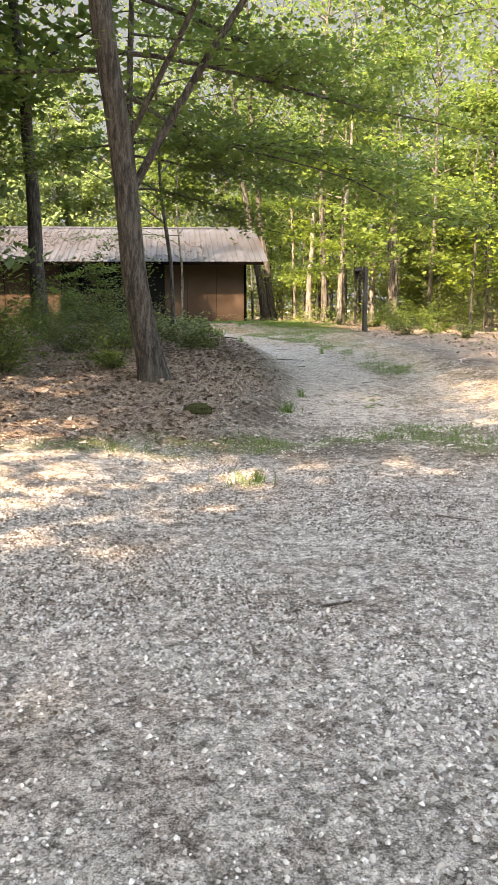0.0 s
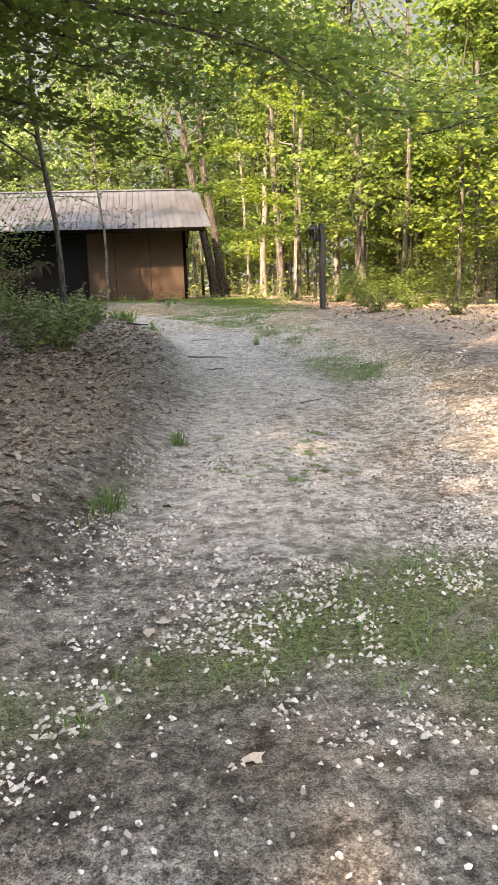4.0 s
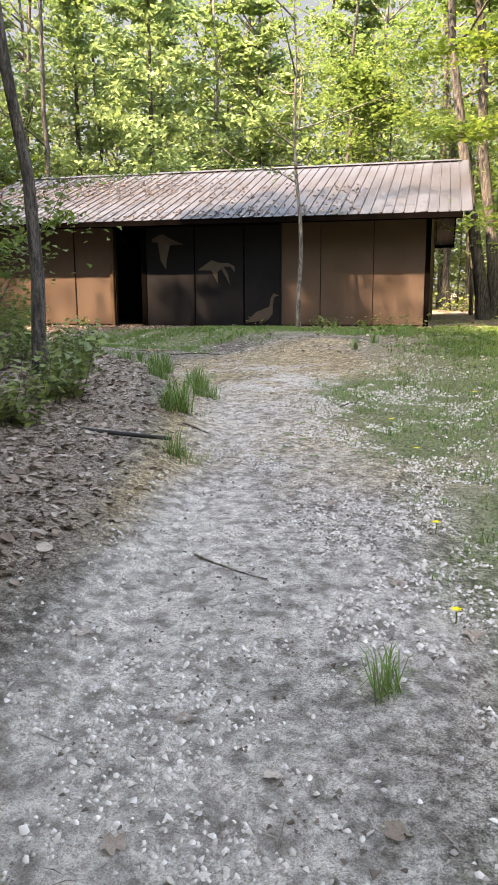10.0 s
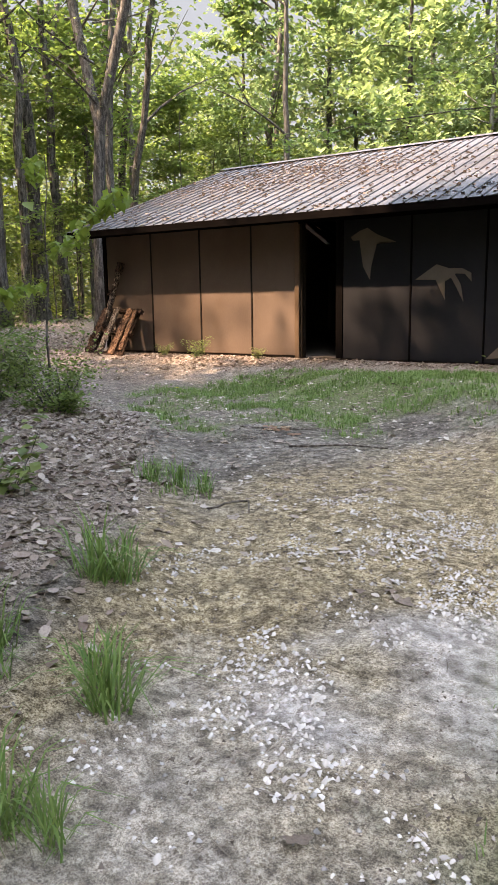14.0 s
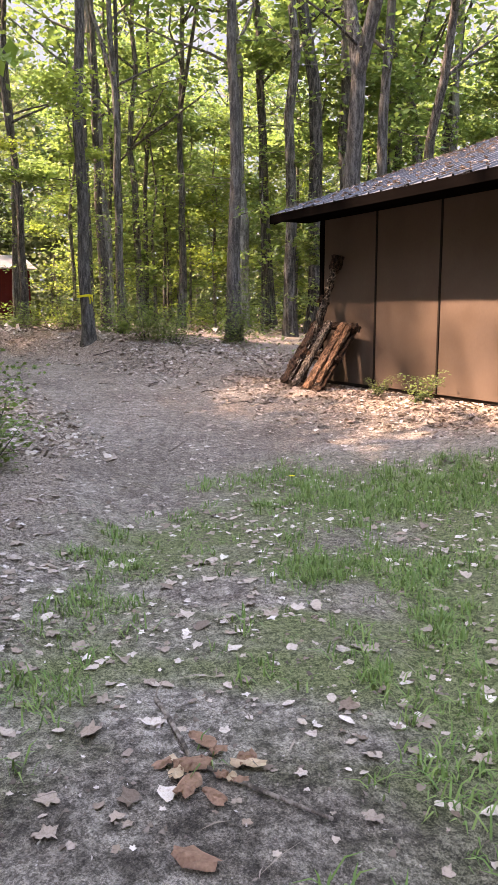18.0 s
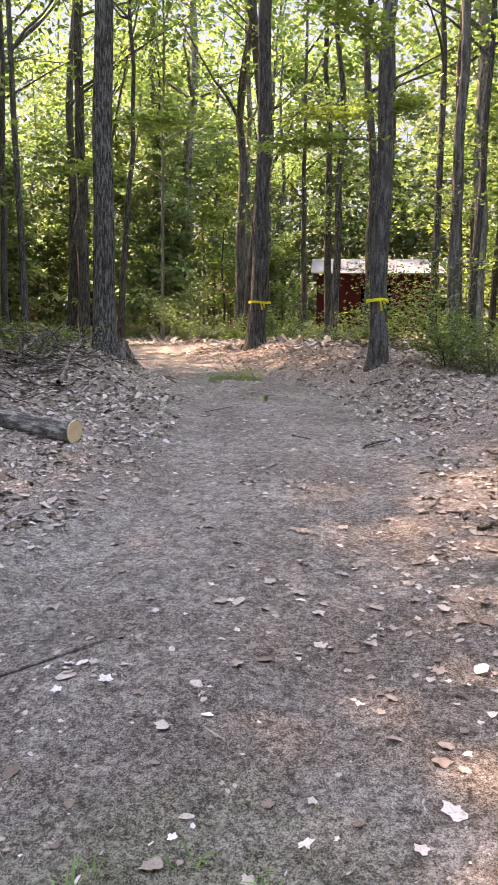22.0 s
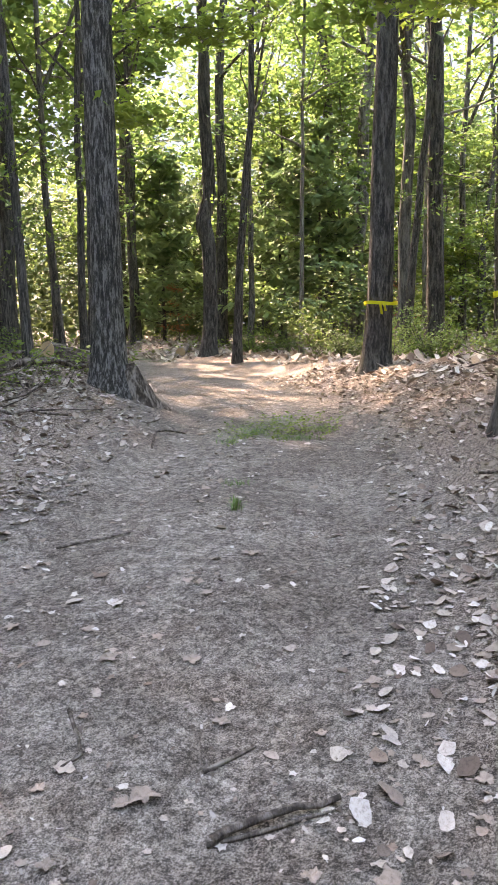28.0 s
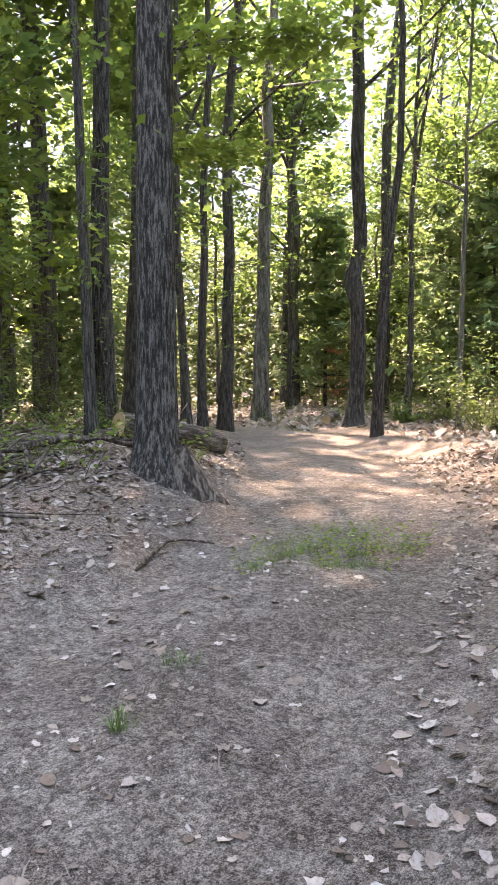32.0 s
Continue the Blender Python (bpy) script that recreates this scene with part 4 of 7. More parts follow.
def ribbon(x, y, z, r, name="marker_ribbon"):
    root = thing(name, x, y, z, "bright yellow plastic ribbon knotted round a tree trunk", "ribbon", "marker ribbons")
    bm = bmesh.new()
    rows = []
    for k in range(24):
        a = 2 * math.pi * k / 24
        dz = 0.012 * math.sin(a * 2 + x)
        q = [(r * math.cos(a), r * math.sin(a), dz + h) for h in (-0.022, 0.022)]
        o = [((r + 0.004) * math.cos(a), (r + 0.004) * math.sin(a), dz + h) for h in (-0.022, 0.022)]
        rows.append([bm.verts.new(p) for p in q + o])
    for k in range(24):
        a, b = rows[k], rows[(k + 1) % 24]
        for i, j in ((0, 1), (3, 2), (2, 0), (1, 3)):
            bm.faces.new((a[i], a[j], b[j], b[i]))
    bmesh.ops.recalc_face_normals(bm, faces=bm.faces[:])
    part("band", bm, RIBBON, root)
    bm = bmesh.new()
    for s, length in ((-0.02, 0.16), (0.03, 0.12)):
        vs = []
        for k in range(5):
            u = k / 4
            for w in (-0.016, 0.016):
                vs.append(bm.verts.new((r + 0.012 + 0.03 * math.sin(u * 3), s + w + 0.03 * u, 0.01 - length * u)))
        for k in range(4):
            bm.faces.new((vs[2 * k], vs[2 * k + 1], vs[2 * k + 3], vs[2 * k + 2]))
    bmesh.ops.solidify(bm, geom=bm.faces[:], thickness=0.002)
    tail = part("tail", bm, RIBBON, root)
    tail.matrix_basis = pose(0, 0, 0, 0, 0, 15)
    return root


ribbon(-17.8, 33.12, 2.31, 0.158)
ribbon(-22.45, 31.02, 2.37, 0.225)

# prototypes of the woods
BROAD = [tall_tree(16, 0.40, 71, 2900, 0.0, 0.265, lean=(0.01, 0.0)), tall_tree(15, 0.36, 72, 2600, 0.0, 0.26, bark=BARK_DARK)]
PROTO = [tall_tree(19, 0.34, 21, 470, 0.7, 0.21), tall_tree(21, 0.36, 22, 490, 0.4, 0.21, lean=(0.01, 0.01), bark=BARK_DARK), tall_tree(17, 0.30, 23, 470, 0.9, 0.21, fork=1.0),
         tall_tree(20, 0.34, 24, 450, 0.5, 0.21, lean=(-0.015, 0.0), bark=BARK_DARK), tall_tree(18, 0.32, 25, 470, 1.0, 0.21, bark=BARK_PALE), tall_tree(19, 0.33, 26, 470, 0.3, 0.21, lean=(0.06, 0.0), bark=BARK_DARK)]
PROTO_D = (0.34, 0.36, 0.30, 0.34, 0.32, 0.33)
YOUNG = [understory(5.0, 31, 950, 0.14, LEAF_LIME), understory(3.6, 32, 720, 0.13), understory(6.5, 33, 1200, 0.15, LEAF_LIME), understory(4.4, 34, 900, 0.14, LEAF_MID), understory(2.2, 35, 450, 0.115, LEAF_LIME), understory(7.5, 36, 1400, 0.16), understory(10.0, 37, 1900, 0.18), understory(9.0, 38, 1750, 0.17)]
PINES = [conifer(17, 41, 2.1), conifer(13, 42, 2.1), conifer(6, 43, 1.2, 0.06), conifer(6.5, 44, 0.9, 0.10)]

# trunks that stand apart from the mass of the woods: x, y, thickness
WEST = ((-20.0, 27.0, .14), (-26.7, 23.4, .30), (-25.5, 23.4, .20), (-24.5, 24.7, .18),
        (-30.4, 21.5, .44), (-34.0, 19.9, .17), (-35.0, 19.4, .40), (-33.7, 23.3, .39), (-31.3, 25.3, .19), (-36.6, 25.9, .42), (-37.0, 26.8, .52),
        (-28.6, 30.1, .20), (-29.6, 29.8, .33), (-29.7, 30.5, .42), (-35.5, 30.3, .25), (-31.5, 31.7, .20), (-33.4, 29.7, .3))
NORTHWEST = ((-29.5, 32.5, .26), (-25.2, 32.6, .21), (-24.1, 33.3, .25), (-27.6, 33.9, .27), (-21.9, 34.9, .25), (-23.8, 35.6, .34), (-26.7, 36.6, .19),
             (-24.5, 36.9, .27), (-26.4, 37.8, .19), (-19.4, 34.5, .22), (-21.3, 35.1, .17), (-21.8, 38.8, .46), (-23.1, 40.6, .35),
             (-19.4, 39.0, .35), (-20.7, 40.6, .50), (-24.3, 38.1, .27), (-21.5, 34.4, .16), (-28.9, 27.6, .12), (-26.8, 26.9, .2))
NORTH = ((-23.2, 46.2, .5), (-24.0, 48.3, .45), (-21.1, 42.2, .42), (-23.0, 45.4, .38), (-22.2, 46.8, .36), (-21.3, 55.3, .38), (0.8, 51.0, .33), (-4.0, 53.0, .3), (-8, 56, .35), (-17, 50, .35))
EAST = ((4.6, 39.8, .28), (6.5, 35.2, .30), (6.8, 31.0, .19), (10.8, 35.9, .32), (3.7, 32.4, .22), (6.3, 33.9, .33), (5.9, 35.9, .27), (3.7, 35.4, .29), (3.4, 37.6, .28), (3.2, 40.4, .18),
        (8.6, 29.5, .24), (10.5, 26.5, .3), (12.6, 31.0, .3), (9.4, 23.0, .22))
woods_n = 0
for spot in (*WEST, *NORTHWEST, *NORTH, *EAST):
    k = woods_n * 7 % 6
    if spot in EAST:
        k = (4, 0, 4, 2, 4)[woods_n % 5] if spot[0] > 0 else 1
    s = spot[2] / PROTO_D[k]
    meshes = PROTO[k]
    root = plant("forest_tree", meshes, spot[0], spot[1], "tall thin forest tree with fresh green leaves", "tree", "forest trees", rnd.uniform(0, 360), 1.0)
    root.scale = (s, s, max(0.75, min(1.15, s)))
    woods_n += 1

# the two-stemmed tree behind the shed
twin = thing("twin_tree", 1.85, 41.0, gz(1.85, 41.0), "grey two-stemmed tree leaning beside the shed", "tree")
for (dx, dy, ln, sd) in ((0.0, 0.0, (-0.14, 0.0), 51), (0.36, 0.15, (-0.105, 0.02), 52)):
    tm, lm, wm = tall_tree(18, 0.40, sd, 1600, 0.2, lean=ln, bark=BARK_DARK, sides=16)
    for nm, me in (("trunk", tm), ("crown", lm), ("limbwork", wm)):
        ob = part(nm, me, None, twin)
        ob.location = (dx, dy, 0)
        if nm == "limbwork":
            tagged(ob, kind="stuff")

# dark trees beside the shed's west end, one of them forked
forked = thing("forked_tree", -14.4, 37.1, gz(-14.4, 37.1), "dark forked tree standing beside the shed roof", "tree")
_gen = np.random.default_rng(401)
_up = [(0.02 * k + 0.03 * math.sin(k), 0.01 * k, 0.62 * k - (0.25 if k == 0 else 0)) for k in range(9)]
_wood = [tube(_up, [0.19 - 0.007 * k for k in range(9)], 16, 0.06, 3.0, 0.3)]
for _yaw, _len in ((0.2, 7.5), (2.9, 8.0)):
    _p, _r = limb(_up[-1], _yaw, _len, 3.0, 0.125, _gen)
    _wood.append(tube(_p, _r, 12, 0.05, 5.0))
part("trunk", mesh_np("trunk", *join_np(_wood), True), BARK_DARK, forked)
_lv = []
for k in range(10):
    _p, _r = limb((0.1, 0.1, 5.5 + 0.9 * k), _gen.uniform(0, 6.28), 3.0, 0.3, 0.03, _gen)
    part("branch", mesh_np("branch", *tube(_p, _r, 5), True), BARK_DARK, forked)
    _lv.append(sprays(_p, 110, 0.5, _gen, 0.12))
part("crown", mesh_np("crown", *join_np(_lv)), LEAF_BRIGHT, forked)
for _x, _y, _d, _l, _sd in ((-15.5, 38.7, 0.28, (0.10, 0.0), 402), (-17.2, 40.9, 0.30, (0.12, 0.02), 403), (-16.6, 35.9, 0.30, (-0.05, 0.0), 404)):
    plant("leaning_tree", tall_tree(17, _d, _sd, 700, 0.2, 0.17, BARK_DARK, None, _l, sides=12), _x, _y, "leaning dark tree beside the shed", "tree", "leaning trees")

# the slim trees by the track and before the shed
def slim_tree(name, x, y, h, d, lean, seed, label, start, leaves=700, bark=BARK_PALE):
    gen = np.random.default_rng(seed)
    n = 12
    pts = [(lean[0] * h * k / 11 + 0.05 * math.sin(k * 1.3 + seed), lean[1] * h * k / 11 + 0.05 * math.sin(k * 1.7 + seed), h * k / 11 - (0.15 if k == 0 else 0)) for k in range(n)]
    pieces = [tube(pts, [d / 2 * (1 - 0.85 * k / 11) for k in range(n)], 12, 0.05, seed, 0.15)]
    at, lv = np.array(pts), []
    for j in range(16):
        z = start + (h - start) * j / 15.5
        p = (np.interp(z, at[:, 2], at[:, 0]), np.interp(z, at[:, 2], at[:, 1]), z)
        l_pts, l_rad = limb(p, gen.uniform(0, 6.28), (h - z) * 0.28 + gen.uniform(0.5, 1.3), gen.uniform(0.15, 0.6), d * 0.22, gen)
        pieces.append(tube(l_pts, l_rad, 5))
        lv.append(sprays(l_pts, leaves // 16, 0.28, gen, 0.075, True))
    root = thing(name, x, y, gz(x, y), label, "tree")
    part("trunk", mesh_np("trunk", *join_np(pieces), True), bark, root)
    part("crown", mesh_np("crown", *join_np(lv)), LEAF_BRIGHT, root)
    return root


slim = slim_tree("young_tree", -2.35, 33.5, 8.5, 0.10, (-0.035, 0.02), 61, "slim pale-barked tree standing before the shed wall", 3.0, 1500)
slim_tree("young_tree", -2.75, 23.0, 9.0, 0.12, (-0.065, -0.01), 62, "slim dark sapling leaning over the leafy bank", 2.6, 420, BARK_DARK)

# pines behind the shed and in the woods
for x, y, k, s in ((-12.6, 52, 0, 1.0), (-17.7, 55, 0, 1.1), (-14.9, 60, 0, 1.15), (-8.0, 54, 1, 1.1), (-23, 56, 0, 1.0), (-4, 58, 0, 1.0), (4, 56, 1, 1.0), (-10.3, 57, 0, 0.9),
                   (-33.4, 26.6, 3, 1.0), (-34.4, 25.0, 3, 0.9), (-36, 20, 3, 1.0), (10.5, 41, 2, 1.4), (9, 38, 2, 1.2), (-9.5, 21, 1, 0.9), (-10.5, 26, 2, 1.1), (-27.5, 17, 2, 1.0)):
    plant("pine_tree", PINES[k], x, y, "dark green conifer with layered needles", "tree", "conifers", rnd.uniform(0, 360), s)


# understory of the woods
def clear_of(x, y, lane_gap):
    if -14.2 < x < 2.2 and 33.0 < y < 46.5:
        return False
    if x < -18 and abs(y - (31.0 - 0.095 * (x + 4))) < 3.2:
        return False
    d = abs(lane_at(x, y)[1][0])
    return d > lane_gap and not (y < 10.5)


made = 0
tries = 0
while made < 190 and tries < 4000:
    tries += 1
    zone = rnd.random()
    if zone < 0.42:
        x, y = rnd.uniform(-46, -18), rnd.uniform(13, 46)
        gap = 4.0
    elif zone < 0.66:
        x, y = rnd.uniform(3.5, 17), rnd.uniform(22, 50)
        gap = 5.0
    elif zone < 0.85:
        x, y = rnd.uniform(-34, 10), rnd.uniform(46.5, 60)
        gap = 4.0
    else:
        x, y = rnd.uniform(-24, -7), rnd.uniform(12, 27)
        gap = 4.5
    if not clear_of(x, y, gap) or (-18 < x < -3 and y > 46):
        continue
    k = rnd.choice((0, 1, 2, 2, 3, 4, 5, 5, 6, 7, 6))
    plant("young_beech", YOUNG[k], x, y, "thin young tree with layered bright green leaves", "tree", "young trees", rnd.uniform(0, 360), rnd.uniform(0.8, 1.25))
    made += 1
# tall trees filling the woods
made = 0
tries = 0
while made < 88 and tries < 4000:
    tries += 1
    a, r = rnd.uniform(radians(35), radians(245)) if made < 74 else rnd.uniform(radians(245), radians(395)), rnd.uniform(27, 62)
    x, y = -9 + r * math.cos(a), 26 + r * math.sin(a)
    if not clear_of(x, y, 5.0) or (-46 < x < -34 and 33 < y < 42):
        continue
    k = rnd.randrange(6)
    plant("forest_tree", PROTO[k], x, y, "tall thin forest tree with fresh green leaves", "tree", "forest trees", rnd.uniform(0, 360), rnd.uniform(0.7, 1.25))
    made += 1
# mostly unseen broad-crowned trees, added on the sunny side to shade the track
for k, (x, y, sc) in enumerate(((-12.5, 6.5, 1.15), (-8.2, 14.6, 1.0), (-12.0, 19.5, 1.1), (-9.8, 23.6, 0.95),
                                 (-13.2, 12.8, 1.1), (-19.5, 21.5, 1.1), (-25.5, 17.5, 1.0), (-17.5, 17.0, 1.1), (-2.6, -8.0, 1.1), (-30.5, 17.8, 1.0), (-9.3, 27.6, 0.95), (-9.2, 26.0, 0.95), (-6.2, 7.4, 0.9), (-4.7, 1.4, 0.8), (-6.7, 18.2, 0.9), (-6.1, 22.6, 1.15), (-33.5, 13.8, 1.0), (-36.5, 18.0, 1.0), (-6.7, 10.6, 0.95), (-7.0, 12.9, 0.9), (-7.5, 16.4, 0.95), (-6.8, 20.4, 0.9), (-4.4, -1.6, 0.9), (-5.4, 4.4, 0.9), (-9.6, 17.6, 1.0), (-5.95, 15.3, 1.2), (-5.3, 12.2, 1.2), (-7.7, -1.9, 1.0), (-11.3, 24.9, 0.9), (-13.0, 24.4, 0.95), (-10.4, 26.9, 0.8))):
    plant("added_shade_tree", BROAD[k % 2], x, y, "broad-crowned tree in fresh leaf, added to shade the track", "tree", "shade trees", k * 137.5 % 360, sc)

# high-crowned trees in the woods; unseen crowns added over the track to shade it
CANOPY = [tall_tree(21, 0.44, 75, 3600, 0.0, 0.22, bark=BARK_DARK, sides=14, bare=0.62), tall_tree(20, 0.40, 76, 3400, 0.0, 0.22, bark=BARK_DARK, sides=14, bare=0.62)]
for k, (x, y) in enumerate(((-24.3, 20.6), (-25.0, 22.4), (-22.6, 24.3))):
    root = plant("canopy_tree", CANOPY[k % 2], x, y, "tall dark straight tree, its high spreading crown added for shade", "tree", "canopy trees", k * 95, 1.0)
    if k > 1:
        root.scale = (0.8, 0.8, 1.0)

# unseen tree added to break up the sun on the track
plant("forest_tree", PROTO[0], -16.8, 25.6, "tall thin forest tree with fresh green leaves", "tree", "forest trees", 0, 1.0)

# leafy trees close behind the shed and along its east side
LEAFY = [understory(9.5, 301, 3700, 0.17), understory(11.0, 302, 4300, 0.18), understory(8.0, 303, 3000, 0.16)]
for k, (x, y, sc) in enumerate(((-1.5, 48.5, 1.1), (1.6, 45.0, 1.0), (-19.6, 47.0, 1.0), (4.2, 43.2, 1.0), (7.5, 44.5, 1.05), (9.5, 34.5, 1.05), (8.0, 27.0, 0.9), (11.5, 30.0, 1.1), (-27, 14.5, 1.0), (-32.5, 12.5, 1.0), (-37, 14.5, 1.1), (-41, 19.5, 1.0), (-31, 7.5, 1.1), (-42.5, 25.0, 1.1), (-38.8, 22.6, 1.0), (-44, 14, 1.2), (-37.5, 8.0, 1.1), (-23.5, 10.0, 1.0), (-33.5, 39.0, 1.0), (-26, 46.5, 1.1), (-30, 43.5, 1.0), (-34.5, 46, 1.2), (-38.5, 43, 1.2), (-31, 49, 1.2), (-22.5, 50, 1.1), (-36.5, 38.8, 1.0), (-41.5, 45, 1.3), (-27.5, 53, 1.2), (-47.5, 31, 1.25), (-48, 36.5, 1.3), (-46.5, 40, 1.2), (-50, 33.5, 1.35), (-45, 28.5, 1.15), (-29.0, 39.5, 1.0), (-25.5, 43.0, 1.0))):
    plant("leafy_tree", LEAFY[k % 3], x, y, "young maple with broad sprays of fresh green leaves", "tree", "young maples", rnd.uniform(0, 360), sc)

# distant woods: leaf masses that close the view
def leaf_wall(name, n, a0, a1, r0, r1, top, size, gap, material, label):
    a, r = rng.uniform(radians(a0), radians(a1), n), rng.uniform(r0, r1, n)
    z = rng.random(n) * top * (0.85 + 0.35 * lumps(a * 11, r * 0.07))
    x, y = -9 + r * np.cos(a), 26 + r * np.sin(a)
    keep = lumps(a * 21 + 2, z * 0.55) + 0.5 * lumps(a * 60, z * 1.3) > gap + 0.055 * (z - 9)
    keep &= ~((x > -48) & (x < -33) & (y > 28) & (y < 42) & (z < 4.5))
    v, f = leaf_quads(np.stack([x, y, 0.9 + z], 1)[keep], size, 0.6)
    ob = tagged(new(name, mesh_np(name, v, f)), label, "woods", "", "stuff")
    ob.data.materials.append(material)


leaf_wall("far_woods", 165000, 38, 240, 44, 76, 24, 0.50, -0.36, LEAF_FAR_HAZED, "distant woodland foliage in green muted to look hazy")
leaf_wall("far_woods", 26000, 150, 200, 38, 46, 17, 0.40, -0.22, LEAF_FAR_HAZED, "woodland foliage behind the trunks, green muted to look hazy")
leaf_wall("far_woods", 15000, 188, 224, 31, 39, 9, 0.32, -0.2, LEAF_FAR_HAZED, "green thicket of young leaves behind the trunks")
leaf_wall("far_woods", 20000, 118, 168, 34, 43, 18, 0.36, -0.1, LEAF_FAR_HAZED, "green foliage of the woods behind the shed")
leaf_wall("far_woods", 16000, 95, 242, 62, 86, 9, 0.85, -1.6, LEAF_FAR_HAZED, "foot of the far woods, green muted to look hazy")
leaf_wall("far_woods", 9000, 240, 398, 46, 70, 14, 0.9, -0.1, LEAF_FAR_HAZED, "distant woodland foliage closing the clearing")


# ---- boughs over the track ----
def bough(parent, start, yaw, length, rise, leaves, width, seed, leaf=0.078, radius=0.03, leafmat=None):
    """A long low bough with flat sprays, as a branch and its leaves under a tree."""
    gen = np.random.default_rng(seed)
    pts, p = [], np.array(start, float)
    d = np.array([math.cos(yaw), math.sin(yaw), rise])
    for k in range(9):
        pts.append(tuple(p))
        p = p + d * length / 8
        d = d + np.array([*gen.normal(0, 0.08, 2), gen.normal(-0.03, 0.05)])
    pieces = [tube(pts, [radius * (1 - 0.1 * k) for k in range(9)], 6)]
    lv = [sprays(pts, leaves // 3, width * 0.8, gen, leaf, True)]
    for j in range(10):
        k = gen.integers(2, 9)
        s_pts, s_rad = limb(pts[k], yaw + gen.choice((-1, 1)) * gen.uniform(0.4, 1.1), length * gen.uniform(0.12, 0.3), gen.uniform(-0.25, 0.15), radius * 0.35, gen)
        pieces.append(tube(s_pts, s_rad, 4))
        lv.append(sprays(s_pts, leaves // 15, width * 0.6, gen, leaf, True))
    part("branch", mesh_np("branch", *join_np(pieces), True), BARK_DARK, parent)
    part("foliage", mesh_np("foliage", *join_np(lv)), leafmat or LEAF_BRIGHT, parent)


bough(tree_f, (-0.35, 0, 3.6), 0.25, 4.4, 0.0, 1700, 0.42, 81, 0.085)
bough(tree_f, (-0.40, 0, 4.3), 0.75, 5.0, -0.02, 2000, 0.5, 82, 0.085)
bough(tree_f, (-0.30, 0, 3.2), 1.15, 4.6, 0.03, 1700, 0.45, 83, 0.085)
bough(tree_f, (-0.50, 0, 5.2), 0.15, 4.6, 0.02, 1600, 0.5, 91, 0.085)
bough(tree_f, (-0.16, 0, 2.1), 0.1, 3.6, 1.7, 700, 0.5, 93, 0.085, 0.055)
bough(tree_f, (-0.2, 0, 2.6), -0.5, 3.0, 1.5, 500, 0.5, 97, 0.085, 0.04)
bough(tree_f, (-0.30, 0, 3.4), 2.8, 2.6, 0.1, 900, 0.35, 92, 0.085)
thin = thing("bent_tree", -3.35, 15.4, gz(-3.35, 15.4), "thin dark tree sending long leafy boughs over the track", "tree")
_pts = [(0.05 * math.sin(k), 0.04 * math.sin(k * 1.7), 0.75 * k - (0.2 if k == 0 else 0)) for k in range(13)]
part("trunk", mesh_np("trunk", *tube(_pts, [0.075 * (1 - 0.06 * k) for k in range(13)], 10, 0.06, 4.0, 0.2), True), BARK_DARK, thin)
for z, yaw, ln, n, sd in ((2.6, 0.5, 2.6, 900, 84), (3.3, 0.1, 4.0, 1300, 85), (4.0, 0.9, 4.6, 1500, 86), (4.9, 0.4, 5.0, 1600, 87), (6.0, 1.3, 5.0, 1300, 88), (3.3, 2.3, 3.0, 900, 89), (3.35, -0.02, 5.6, 1300, 301), (3.6, 0.32, 5.8, 1400, 302), (3.1, 0.6, 4.2, 1000, 303)):
    bough(thin, (0, 0, z), yaw, ln, 0.06 if sd < 300 else 0.0, n, 0.45, sd, 0.085, 0.022)
lime = thing("lime_maple", 3.0, 28.7, gz(3.0, 28.7), "slim maple with flat sprays of yellow-green leaves", "tree")
_pts = [(0.05 * math.sin(k), 0.04 * math.sin(k * 1.7), 0.8 * k - (0.2 if k == 0 else 0)) for k in range(13)]
part("trunk", mesh_np("trunk", *tube(_pts, [0.06 * (1 - 0.06 * k) for k in range(13)], 10, 0.06, 6.0, 0.2), True), BARK, lime)
for z, yaw, ln, n, sd in ((1.9, 3.3, 1.8, 500, 94), (2.5, 3.9, 2.2, 700, 95), (3.2, 2.9, 2.0, 700, 96), (4.0, 3.5, 2.4, 800, 97), (4.9, 4.3, 2.2, 700, 98), (5.8, 3.1, 2.2, 700, 99), (2.8, 5.2, 2.0, 600, 100), (3.7, 0.3, 2.0, 600, 101), (5.2, 1.2, 2.0, 600, 102), (6.6, 5.0, 2.2, 700, 103)):
    bough(lime, (0, 0, z), yaw, ln, 0.06, n, 0.34, sd, 0.085, 0.014, LEAF_LIME)

bough(tree_a, (0, 0, 3.1), -1.9, 1.7, 0.2, 520, 0.30, 201, 0.095, 0.014, LEAF_LIME)
bough(tree_a, (0, 0, 3.6), 2.7, 1.5, 0.25, 520, 0.30, 202, 0.095, 0.014, LEAF_LIME)
bough(tree_a, (0, 0, 4.2), -0.4, 1.8, 0.2, 560, 0.30, 203, 0.095, 0.014, LEAF_LIME)
bough(tree_b, (0, 0, 4.4), 1.6, 1.8, 0.15, 520, 0.30, 204, 0.095, 0.014, LEAF_LIME)
bough(tree_l, (0, 0, 3.0), -2.6, 2.0, 0.2, 600, 0.30, 205, 0.095, 0.014, LEAF_LIME)
bough(tree_l, (0, 0, 3.8), 2.4, 2.0, 0.2, 600, 0.30, 206, 0.095, 0.014, LEAF_LIME)
bough(slim, (0, 0, 3.35), 3.25, 3.9, 0.02, 330, 0.22, 207, 0.075, 0.014)
bough(slim, (-0.2, 0, 4.2), 2.6, 3.0, 0.1, 330, 0.25, 208, 0.075, 0.012)
